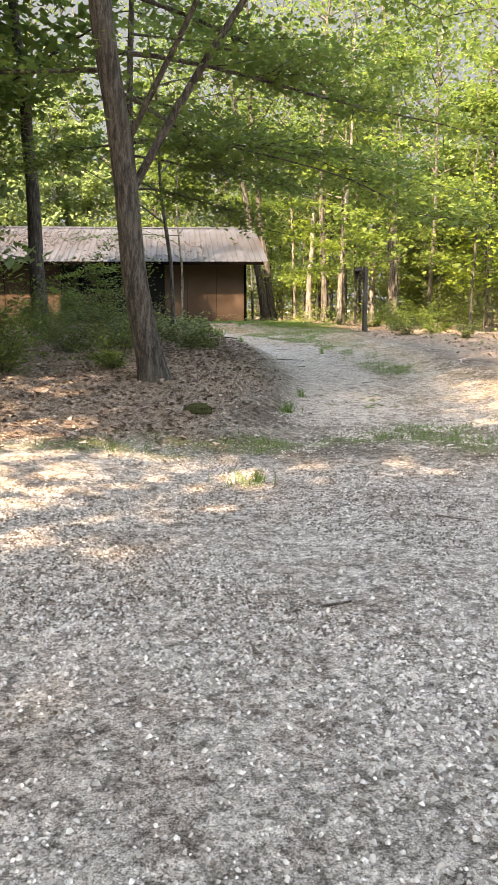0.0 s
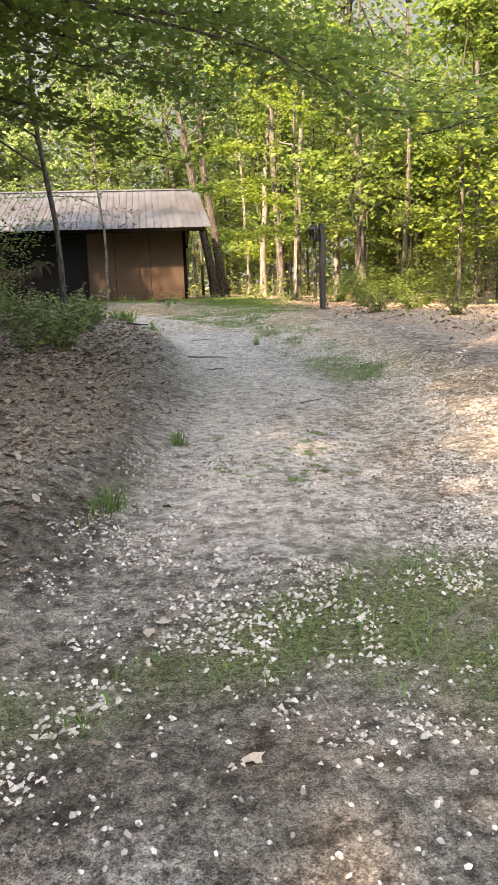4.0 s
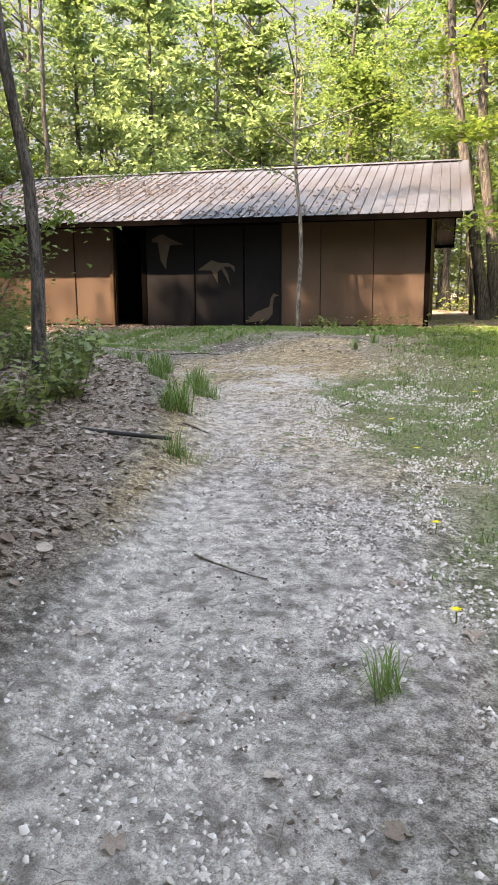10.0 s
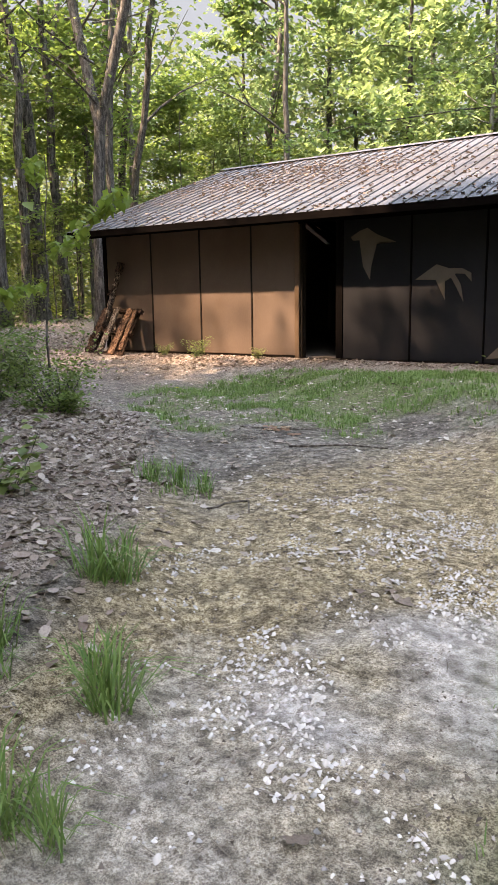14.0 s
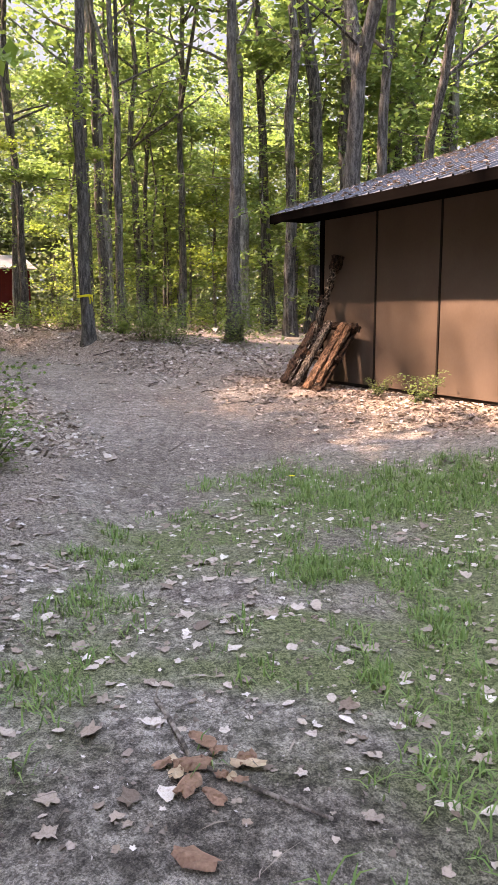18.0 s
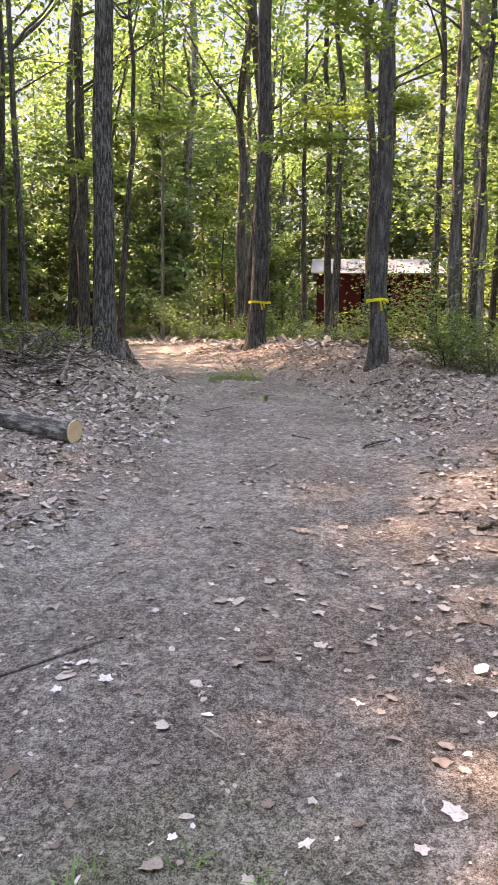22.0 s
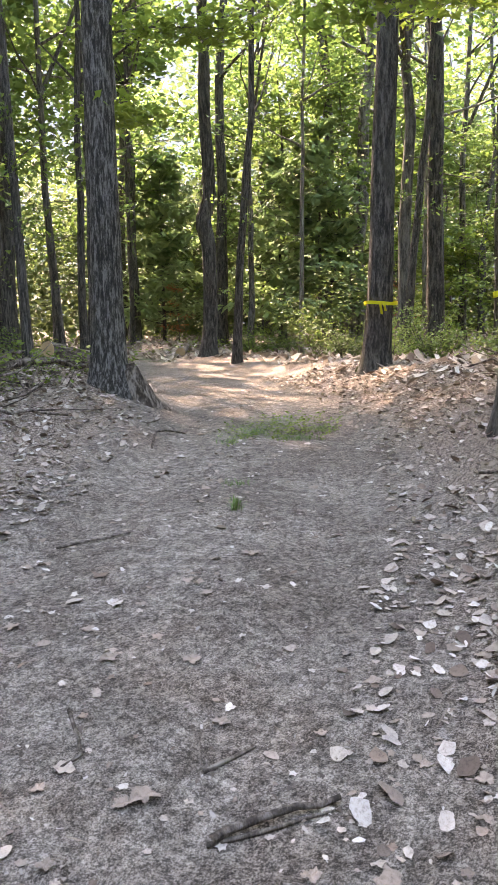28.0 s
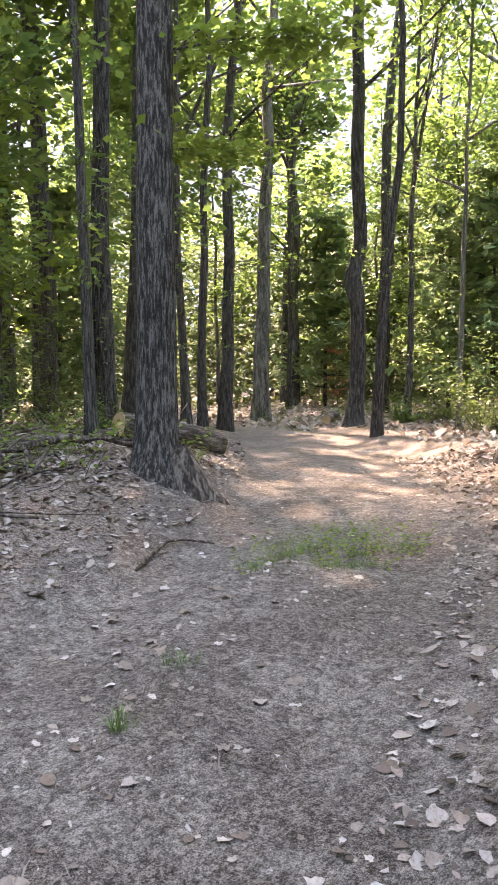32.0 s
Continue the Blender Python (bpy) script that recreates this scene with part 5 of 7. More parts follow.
plant("young_beech", YOUNG[1], -4.75, 25.4, "thin young tree with layered bright green leaves", "tree", "young trees", 40, 0.7)

# ---- bushes ----
def bush(height, seed, leaves, leafmat, leaf=0.075, stem=0.009):
    gen = np.random.default_rng(seed)
    pieces, lv = [], []
    for j in range(9):
        pts, rad = limb((gen.normal(0, 0.06), gen.normal(0, 0.06), -0.05), gen.uniform(0, 6.28), height * gen.uniform(0.5, 0.9), gen.uniform(0.7, 2.0), stem, gen)
        pieces.append(tube(pts, rad, 4))
        lv.append(sprays(pts, leaves // 9, height * 0.15, gen, leaf))
    tm = mesh_np("stem", *join_np(pieces), True)
    tm.materials.append(BARK)
    lm = mesh_np("foliage", *join_np(lv))
    lm.materials.append(leafmat)
    return tm, lm


BUSH = [bush(0.8, 91, 1500, LEAF_BRIGHT, 0.05), bush(0.55, 92, 1100, LEAF_BRIGHT, 0.045), bush(1.5, 93, 1700, LEAF_MID, 0.065), bush(0.4, 94, 500, LEAF_LOW, 0.042)]


def bushes(spots, label):
    for x, y, k, s in spots:
        if abs(float(lane_at(x, y)[1][0])) < (3.0 if x < -14 else 1.9) and y < 33.5:
            continue
        root = thing("bush", x, y, gz(x, y), label, "bush", "bushes", "", rnd.uniform(0, 360))
        root.scale = (s, s, s)
        for me, nm in zip(BUSH[k], ("stem", "foliage")):
            part(nm, me, None, root)


bushes(((-6.1, 29.2, 0, 0.8), (-5.9, 28.8, 0, 0.7), (-6.5, 28.6, 0, 0.9), (-6.4, 29.5, 1, 1.0), (-6.9, 29.0, 0, 0.9), (-7.4, 28.5, 0, 1.0), (-7.0, 29.8, 1, 1.1), (-6.2, 28.3, 1, 0.9), (-8.1, 29.4, 0, 0.8), (-8.6, 28.4, 0, 1.0), (-3.7, 19.3, 2, 0.6), (-4.4, 20.6, 2, 0.6), (-4.6, 24.6, 2, 1.15), (-5.2, 25.8, 0, 1.2),
        (-4.4, 15.2, 2, 0.5), (-4.8, 16.6, 2, 0.5), (-5.4, 14.4, 0, 1.3), (-3.5, 17.8, 0, 0.5), (-5.2, 18.2, 2, 0.7), (-5.8, 22.0, 0, 1.1), (-3.6, 12.8, 1, 0.9), (-5.0, 12.6, 0, 1.0)), "leafy green shrub on the bank beside the track")
bushes(((3.9, 25.4, 0, 1.0), (4.8, 24.6, 1, 1.2), (5.2, 26.8, 0, 1.2), (4.0, 28.4, 1, 1.0), (6.3, 25.4, 2, 0.9), (7.2, 28.0, 2, 1.0), (5.9, 29.6, 0, 1.0), (3.2, 30.5, 1, 1.0), (8.4, 26.4, 2, 1.2), (3.4, 22.6, 3, 1.2), (4.6, 21.6, 3, 1.3), (6.6, 22.6, 0, 1.0)), "low leafy shrub at the edge of the woods")
bushes(((-16.7, 34.0, 2, 0.72), (-16.3, 34.5, 2, 0.6), (-17.2, 34.6, 0, 0.8), (-19.0, 34.2, 1, 1.2), (-20.4, 33.4, 2, 0.9), (-22.6, 33.0, 1, 1.2), (-24.6, 31.4, 0, 1.0), (-26.0, 30.4, 1, 1.2), (-16.4, 35.8, 2, 0.8), (-27.6, 28.6, 2, 1.0), (-20.8, 26.0, 1, 0.9), (-20.4, 28.0, 3, 1.3), (-18.2, 27.4, 3, 1.2),
        (-22.0, 23.8, 2, 1.0), (-26.8, 21.8, 2, 1.0), (-19.0, 25.6, 0, 1.0)), "young green shrub on the woodland floor")
bushes(((-9.35, 34.55, 3, 0.9), (-10.2, 34.6, 3, 0.6), (-8.0, 34.7, 3, 0.5), (-1.9, 33.4, 3, 0.7)), "small green plant at the foot of the shed wall")

BUSH.append(bush(0.28, 95, 110, LEAF_LOW, 0.07, 0.004))
bushes([(-2.0 - rnd.random() ** 1.3 * 2.6 - 0.35 * (y > 24.5), y, 4, rnd.uniform(0.6, 1.15)) for y in [rnd.uniform(15.5, 27.5) for k in range(95)]], "small leafy herb among dead leaves on the bank")
bushes([(-26.0 + rnd.uniform(-5, 4), 26.5 + rnd.uniform(-3.0, 7.0), (1, 4, 3, 4)[k % 4], rnd.uniform(0.8, 1.3)) for k in range(60)], "low green herb on the woodland floor")

# rust-coloured young trees in the woods
for x, y, s in ((-34.5, 21.4, 0.55), (-33.6, 29.0, 0.5)):
    gen = np.random.default_rng(int(-x))
    tm, lm, wm = understory(3.6, 97, 500, 0.11, LEAF_RED)
    plant("rust_sapling", (tm, lm, wm), x, y, "sapling with rust-red spring leaves", "tree", "", 0, s)

# undergrowth of seedlings over the woodland floor
_c = rng.uniform((-46, 12), (16, 58), (60000, 2))
_l = lane_at(_c[:, 0], _c[:, 1])
_off = np.abs(_l[1])
_keep = ((_off > 3.4) | (_c[:, 0] < -29.5) | ((_off > 2.1) & (_l[1] > 0) & (_c[:, 1] > 15) & (_c[:, 1] < 28))) & (_c[:, 1] > 12) & ~((_c[:, 0] > -14) & (_c[:, 0] < 2.2) & (_c[:, 1] > 33.5) & (_c[:, 1] < 46)) & (lumps(_c[:, 0] * 0.7, _c[:, 1] * 0.7) > -0.12)
_keep &= ~((_c[:, 0] > -13) & (_c[:, 0] < -1) & (_c[:, 1] < 30) & (rng.random(len(_c)) < 0.5))
_c = _c[_keep]
_h = rng.random(len(_c)) ** 1.6 * (0.25 + 0.7 * smooth(5, 11, _off[_keep]))
_at, _size = np.stack([_c[:, 0], _c[:, 1], ground_z(_c[:, 0], _c[:, 1]) + 0.05 + _h], 1), 0.075 + 0.06 * smooth(4, 12, _off[_keep])
for _west, _mat, _text in ((False, LEAF_LOW, "low green seedlings and herbs covering the woodland floor"), (True, LEAF_LIME, "bright yellow-green seedlings covering the woodland floor")):
    _pick = (_c[:, 0] < -23.5) == _west
    v, f = leaf_quads(_at[_pick], _size[_pick], 0.4)
    under = tagged(new("undergrowth", mesh_np("undergrowth", v, f)), _text, "undergrowth", "", "stuff")
    under.data.materials.append(_mat)


sap = thing("hanging_sapling", -7.1, 29.0, gz(-7.1, 29.0), "slender sapling with a twig of long drooping pale leaves", "tree")
part("stem", mesh_np("stem", *tube([(0.03 * math.sin(k * 2.0), 0.02 * k, 0.34 * k - (0.1 if k == 0 else 0)) for k in range(9)], [0.016 - 0.0014 * k for k in range(9)], 7), True), BARK_DARK, sap)
for z, yaw, ln, n, sd in ((1.65, -0.42, 2.7, 110, 501), (1.3, -0.9, 1.2, 70, 502), (2.5, 2.4, 1.0, 70, 504)):
    gen = np.random.default_rng(sd)
    pts, rad = limb((0, 0, z), yaw, ln, 0.06, 0.008, gen)
    part("twig", mesh_np("twig", *tube(pts, rad, 5), True), BARK_DARK, sap)
    at = np.array(pts)
    t = np.sqrt(gen.random(n)) * 3.99
    k = t.astype(int)
    c = at[k] + (at[k + 1] - at[k]) * (t - k)[:, None] + gen.normal(0, 1, (n, 3)) * (0.05, 0.05, 0.03) - (0, 0, 0.05)
    part("foliage", mesh_np("foliage", *leaf_quads(c, 0.095, 0.5, 0.9, 1.35, gen)), LEAF_LIME, sap)

# ---- pieces of bark and wood on the ground ----
CHIP_RED = surface("bark_chip", (0.16, 0.085, 0.06), (0.40, 0.25, 0.18), 22, 90, 0.9, 0.9, 0.01, stain=(0.10, 0.06, 0.045))
CHIP_TAN = surface("wood_chip", (0.34, 0.24, 0.16), (0.60, 0.47, 0.34), 26, 90, 0.9, 0.8, 0.008, (1, 0.3, 1))


def bark_piece(x, y, length, width, yaw, material, label, seed, name="bark_piece"):
    """A curved, ragged slab of bark lying on the ground."""
    gen = np.random.default_rng(seed)
    bm = bmesh.new()
    rows = []
    for i in range(7):
        u = i / 6 - 0.5
        half = width / 2 * (1 - 0.5 * (2 * abs(u)) ** 3) * gen.uniform(0.8, 1.15)
        rows.append([bm.verts.new((u * length + gen.normal(0, length * 0.03), half * (j - 2) / 2, 0.018 + width * 0.16 * (1 - ((j - 2) / 2) ** 2) + gen.normal(0, 0.003))) for j in range(5)])
    for a, b in zip(rows, rows[1:]):
        for j in range(4):
            bm.faces.new((a[j], b[j], b[j + 1], a[j + 1]))
    bmesh.ops.solidify(bm, geom=bm.faces[:], thickness=0.012)
    root = thing(name, x, y, gz(x, y), label, "bark", "bark pieces", "", yaw)
    part("slab", bm, material, root)


for k, (x, y, ln, w, yaw, mat, text) in enumerate((
        (-4.28, 29.32, 0.15, 0.09, 20, CHIP_RED, "orange-brown chunk of rotten bark lying in grass"), (-4.19, 29.24, 0.16, 0.12, 70, CHIP_RED, "dark crumbled piece of bark lying in grass"),
        (-4.10, 29.19, 0.14, 0.10, 130, CHIP_RED, "dark crumbled piece of bark lying in grass"), (-4.02, 29.23, 0.12, 0.07, 15, CHIP_RED, "dark crumbled piece of bark lying in grass"),
        (-3.84, 29.09, 0.18, 0.10, 35, CHIP_RED, "flat reddish slab of bark lying in grass"), (-4.11, 29.38, 0.15, 0.06, 60, CHIP_TAN, "tan curled strip of bark lying in grass"),
        (-11.32, 33.03, 0.10, 0.08, 80, CHIP_TAN, "small tan grooved wood chip on the bare track"), (-10.89, 33.16, 0.10, 0.06, 50, CHIP_TAN, "small tan grooved wood chip on the bare track"),
        (-10.95, 33.25, 0.09, 0.05, 100, CHIP_TAN, "small tan grooved wood chip on the bare track"), (-11.50, 33.10, 0.09, 0.04, 150, CHIP_TAN, "small pale splinter of wood on the bare track"))):
    bark_piece(x, y, ln * 0.68, w * 0.62, yaw, mat, text, 520 + k)
for k in range(12):
    bark_piece(-4.14 + rnd.gauss(0, 0.06), 29.26 + rnd.gauss(0, 0.07), rnd.uniform(0.03, 0.065), rnd.uniform(0.02, 0.04), rnd.uniform(0, 360), (CHIP_RED, CHIP_TAN)[k % 4 == 3], "small crumbled bit of rotten bark lying in grass", 560 + k)
MOSS_M = surface("moss_green", (0.022, 0.026, 0.010), (0.062, 0.066, 0.026), 30, 120, 0.95, 1.0, 0.02)
for x, y, sx, sy, sz in ((-2.56, 10.42, 0.17, 0.11, 0.09), (-22.66, 30.72, 0.12, 0.10, 0.09)):
    bm = bmesh.new()
    bmesh.ops.create_icosphere(bm, subdivisions=3, radius=1.0)
    for v in bm.verts:
        v.co *= 1 + 0.22 * noise.noise(v.co * 2.3 + Vector((x, y, 0))) + 0.10 * noise.noise(v.co * 7)
        v.co = Vector((v.co.x * sx, v.co.y * sy, v.co.z * sz))
    mound = thing("moss_clump", x, y, gz(x, y), "dark green and brown cushion of moss on the ground", "moss", "moss clumps", "", 30)
    part("cushion", bm, MOSS_M, mound)


# ---- lamp post ----
post = thing("lamp_post", 2.67, 24.3, gz(2.67, 24.3), "weathered grey wooden post carrying a black lantern", "lamp post", "", "", 18)
box_part("post", -0.052, 0.052, -0.052, 0.052, -0.25, 1.83, POST, post, "grey square timber post", 0.006)
lan = bmesh.new()
_rings = ((0.155, 0.0), (0.150, 0.015), (0.085, 0.075), (0.075, 0.105), (0.0, 0.11))
_last = None
for r, z in _rings:
    if r == 0:
        tip = lan.verts.new((-0.20, 0, 1.70 + z))
        for k in range(6):
            lan.faces.new((_last[k], _last[(k + 1) % 6], tip))
        continue
    now = [lan.verts.new((-0.20 + r * math.cos(k * math.pi / 3), r * math.sin(k * math.pi / 3), 1.70 + z)) for k in range(6)]
    if _last:
        for k in range(6):
            lan.faces.new((_last[k], _last[(k + 1) % 6], now[(k + 1) % 6], now[k]))
    _last = now
lamp_cap = part("lantern_cap", lan, LANTERN, post, "black lantern hood")
for k in range(6):
    a = k * math.pi / 3
    bar = tube([(-0.20 + 0.128 * math.cos(a), 0.128 * math.sin(a), 1.705), (-0.20 + 0.072 * math.cos(a), 0.072 * math.sin(a), 1.50)], [0.009, 0.009], 4)
    part("bar", mesh_np("bar", *bar), LANTERN, lamp_cap)
gl = bmesh.new()
rows = [[gl.verts.new((-0.20 + r * math.cos(k * math.pi / 3), r * math.sin(k * math.pi / 3), z)) for k in range(6)] for r, z in ((0.068, 1.505), (0.122, 1.70))]
for k in range(6):
    gl.faces.new((rows[0][k], rows[0][(k + 1) % 6], rows[1][(k + 1) % 6], rows[1][k]))
part("glass", gl, GLASS_M, lamp_cap, "dusty clear lantern glass").visible_shadow = False
bt = bmesh.new()
box(bt, -0.285, -0.115, -0.075, 0.075, 1.485, 1.505, 0.004)
part("lantern_base", bt, LANTERN, lamp_cap)
part("bracket", mesh_np("bracket", *tube([(-0.05, 0, 1.55), (-0.10, 0, 1.50), (-0.16, 0, 1.47), (-0.20, 0, 1.44), (-0.20, 0, 1.30)], [0.022, 0.026, 0.03, 0.024, 0.006], 8), True), LANTERN, post, "black wall bracket")
part("cable", mesh_np("cable", *tube([(0.06, 0, 0.5), (0.075, 0.0, 0.25), (0.12, 0, 0.12), (0.10, 0, 0.02), (0.06, 0, -0.02)], [0.008] * 5, 6), True), LANTERN, post, "grey cable looping to the ground")


# ---- broken pallets against the shed ----
def rough_board(x0, x1, y0, y1, z0, z1, seed, chew=0.006):
    """A board with a chewed, uneven outline."""
    gen = np.random.default_rng(seed)
    bm = bmesh.new()
    box(bm, x0, x1, y0, y1, z0, z1)
    bmesh.ops.subdivide_edges(bm, edges=bm.edges[:], cuts=3, use_grid_fill=True)
    longest = max(x1 - x0, y1 - y0, z1 - z0)
    if longest > 0.5:
        way = (Vector((1, 0, 0)), Vector((0, 1, 0)), Vector((0, 0, 1)))[int(np.argmax((x1 - x0, y1 - y0, z1 - z0)))]
        along = [e for e in bm.edges if abs((e.verts[0].co - e.verts[1].co).normalized().dot(way)) > 0.9]
        bmesh.ops.subdivide_edges(bm, edges=along, cuts=4, use_grid_fill=True)
    for v in bm.verts:
        v.co += Vector(gen.normal(0, chew, 3))
    return bm


def rotten(name, dark, middle, light, scale=38):
    """Wood eaten into dark holes and pale flakes along the grain."""
    m, t, p = nodes(name)
    holes = noise_tex(t, scale, 6, (1, 1, 0.45), rough=0.72)
    patch = noise_tex(t, 7, 4)
    col = ramp(t, holes, [(0.42, dark), (0.50, middle), (0.60, light)])
    col = mix(t, ramp(t, patch, [(0.46, (0, 0, 0)), (0.62, (0.8, 0.8, 0.8))]), col, ramp(t, holes, [(0.46, dark), (0.64, middle)]))
    info = t.nodes.new("ShaderNodeObjectInfo")
    col = mix(t, 0.2, col, ramp(t, info.outputs["Random"], [(0.0, dark), (1.0, middle)]))
    t.links.new(col, p.inputs["Base Color"])
    p.inputs["Roughness"].default_value = 0.95
    p.inputs["Specular IOR Level"].default_value = 0.1
    bump(t, p, holes, 1.0, 0.02)
    return m


PAL = rotten("pallet_wood", (0.012, 0.006, 0.004), (0.085, 0.044, 0.026), (0.21, 0.125, 0.082))
PAL_DARK = rotten("pallet_rot", (0.006, 0.004, 0.003), (0.03, 0.016, 0.011), (0.085, 0.05, 0.036))
PALE_ROT = rotten("bleached_wood", (0.010, 0.007, 0.005), (0.085, 0.06, 0.046), (0.34, 0.285, 0.24), 46)
pallet = thing("pallet", -12.04, 34.26, 0.93, "broken rotten wooden pallet leaning against the shed wall", "pallet")
_u = Vector((1.0, -0.04, -0.03)).normalized()
_w = _u.cross(Vector((-0.055, 0.58, 0.88))).normalized()
_v = _w.cross(_u)
PAL_M = Matrix(((_u.x, _v.x, _w.x, 0), (_u.y, _v.y, _w.y, 0), (_u.z, _v.z, _w.z, 0.05), (0, 0, 0, 1)))


def pallet_part(name, x0, x1, y0, y1, z0, z1, seed, material, label="", chew=0.006, turn=0.0):
    bm = rough_board(x0, x1, y0, y1, z0, z1, seed, chew)
    mid = Vector(((x0 + x1) / 2, (y0 + y1) / 2, (z0 + z1) / 2))
    spin = Matrix.Translation(mid) @ Matrix.Rotation(turn, 4, "Z") @ Matrix.Translation(-mid)
    bmesh.ops.transform(bm, matrix=PAL_M @ spin, verts=bm.verts[:])
    return part(name, bm, material, pallet, label)


# face boards, the crumbled one first
for k, (x0, x1, y0, y1, mat, text) in enumerate(((0.02, 0.20, 0.02, 1.03, PAL_DARK, "crumbled dark board"), (0.36, 0.50, -0.01, 1.05, PALE_ROT, "bleached pitted board"), (0.70, 0.86, -0.02, 1.04, PAL, ""), (0.92, 1.02, 0.10, 1.0, PAL, ""))):
    pallet_part("board", x0, x1, y0, y1, 0.0, 0.028, 100 + k, mat, text, 0.009 if k < 2 else 0.006, (0.0, 0.02, -0.02, 0.04)[k])
for k, (y0, y1) in enumerate(((-0.02, 0.06), (0.48, 0.55), (0.98, 1.06))):
    pallet_part("bearer", 0.0, 1.08, y0, y1, -0.10, -0.004, 110 + k, PAL_DARK, "dark rotten bearer", 0.007)
for k, (x0, x1, mat) in enumerate(((0.05, 0.16, PAL_DARK), (0.20, 0.33, PAL_DARK), (0.50, 0.59, PAL), (0.60, 0.685, PAL), (0.87, 0.98, PAL_DARK))):
    pallet_part("slat", x0, x1, 0.0, 1.04, -0.126, -0.104, 130 + k, mat)
_gen = np.random.default_rng(139)
for k in range(30):
    u, v = (_gen.uniform(0.0, 0.24), _gen.uniform(0.02, 0.98)) if k < 22 else (_gen.uniform(0.28, 0.62), _gen.uniform(0.44, 0.56))
    a, b = _gen.uniform(0.02, 0.05), _gen.uniform(0.03, 0.09)
    z = _gen.uniform(-0.03, 0.02)
    pallet_part("splinter", u, u + a, v, v + b, z, z + _gen.uniform(0.015, 0.035), 160 + k, (PAL_DARK, PALE_ROT, PAL)[k % 3], "", 0.006, _gen.normal(0, 0.5))

stake = new("rotten_timber")
tagged(stake, "crumbling bleached rotten timber leaning upright against the shed", "timber")
stake.matrix_basis = look((-12.03, 34.62, 0.92), (-11.54, 34.90, 2.72))
_gen = np.random.default_rng(140)
_rough = [(_gen.normal(0, 0.008), _gen.normal(0, 0.006), -0.085 * k) for k in range(22)]
part("beam", mesh_np("beam", *tube(_rough, [_gen.uniform(0.03, 0.05) * (1.25 if k < 15 else 1.0) for k in range(22)], 9, 0.35, 4.0)), PALE_ROT, stake)
for k in range(26):
    z, a = -0.1 - k * 0.066, _gen.uniform(0, 6.28)
    bm = rough_board(-0.012, 0.012 + _gen.uniform(0, 0.012), -0.007, 0.007, -0.05, 0.05, 150 + k)
    bmesh.ops.transform(bm, matrix=pose(0.046 * math.cos(a), 0.046 * math.sin(a), z, _gen.uniform(-22, 22), _gen.uniform(-22, 22), math.degrees(a) + 90), verts=bm.verts[:])
    part("splinter", bm, (PALE_ROT, PAL_DARK)[k % 2], stake)
part("block", rough_board(-0.10, 0.10, -0.06, 0.05, -1.93, -1.76, 142, 0.012), PAL_DARK, stake, "dark rotten block at the top end")
part("block", rough_board(-0.10, 0.07, 0.02, 0.075, -1.34, -1.24, 143, 0.012), PAL_DARK, stake)


# ---- logs, stump, brush and sticks ----
def log(name, a, b, r, label, seed, bark=BARK_ROUGH):
    a, b = Vector(a), Vector(b)
    root = new(name)
    tagged(root, label, "log")
    root.matrix_basis = Matrix.Translation(a) @ (b - a).to_track_quat("Z", "Y").to_matrix().to_4x4()
    n = (b - a).length
    pts = [(0.012 * math.sin(k + seed), 0.012 * math.cos(k * 1.3 + seed), n * k / 8) for k in range(9)]
    part("bark", mesh_np("bark", *tube(pts, [r] * 9, 14, 0.06, seed), True), bark, root)
    for z, s in ((0.003, -1), (n - 0.003, 1)):
        bm = bmesh.new()
        bmesh.ops.create_cone(bm, cap_ends=True, segments=14, radius1=r * 0.97, radius2=r * 0.97, depth=0.02)
        cap = part("cut_end", bm, CUTWOOD, root, "pale sawn end")
        cap.location = (pts[0 if s < 0 else 8][0], pts[0 if s < 0 else 8][1], z)
    return root


log("log", (-12.72, 30.28, gz(-12.72, 30.28) + 0.09), (-13.3, 28.6, gz(-13.3, 28.6) + 0.09), 0.105, "cut grey log lying on dead leaves", 1.0, LOG_BARK)
log("log", (-12.15, 29.75, gz(-12.15, 29.75) + 0.07), (-12.7, 28.3, gz(-12.7, 28.3) + 0.07), 0.09, "cut grey log lying on dead leaves", 2.0, LOG_BARK)
log("log", (-21.95, 27.25, gz(-21.95, 27.25) + 0.14), (-20.5, 26.9, gz(-20.5, 26.9) + 0.16), 0.165, "old log with a dark rotten end behind the large tree", 3.0, DEADWOOD)
log("log", (-20.9, 27.0, gz(-20.9, 27.0) + 0.08), (-17.6, 26.0, gz(-17.6, 26.0) + 0.1), 0.08, "fallen grey branch on the woodland floor", 4.0, DEADWOOD)
log("log", (-29.5, 24.1, gz(-29.5, 24.1) + 0.1), (-30.6, 23.7, gz(-30.6, 23.7) + 0.1), 0.12, "short dark log beside the track", 5.0, DEADWOOD)
stump = thing("stump", -19.52, 28.93, gz(-19.52, 28.93), "dark hollow rotten stump at the foot of the large tree", "stump")
_v, _f = tube([(0, 0, -0.2), (0.02, 0, 0.0), (0.05, -0.03, 0.2), (0.08, -0.08, 0.36), (0.09, -0.09, 0.42), (0.06, -0.05, 0.1)], [0.27, 0.19, 0.14, 0.11, 0.07, 0.06], 18, 0.3, 9.0, 0.6)
part("shell", mesh_np("shell", _v, _f, True), DEADWOOD, stump)


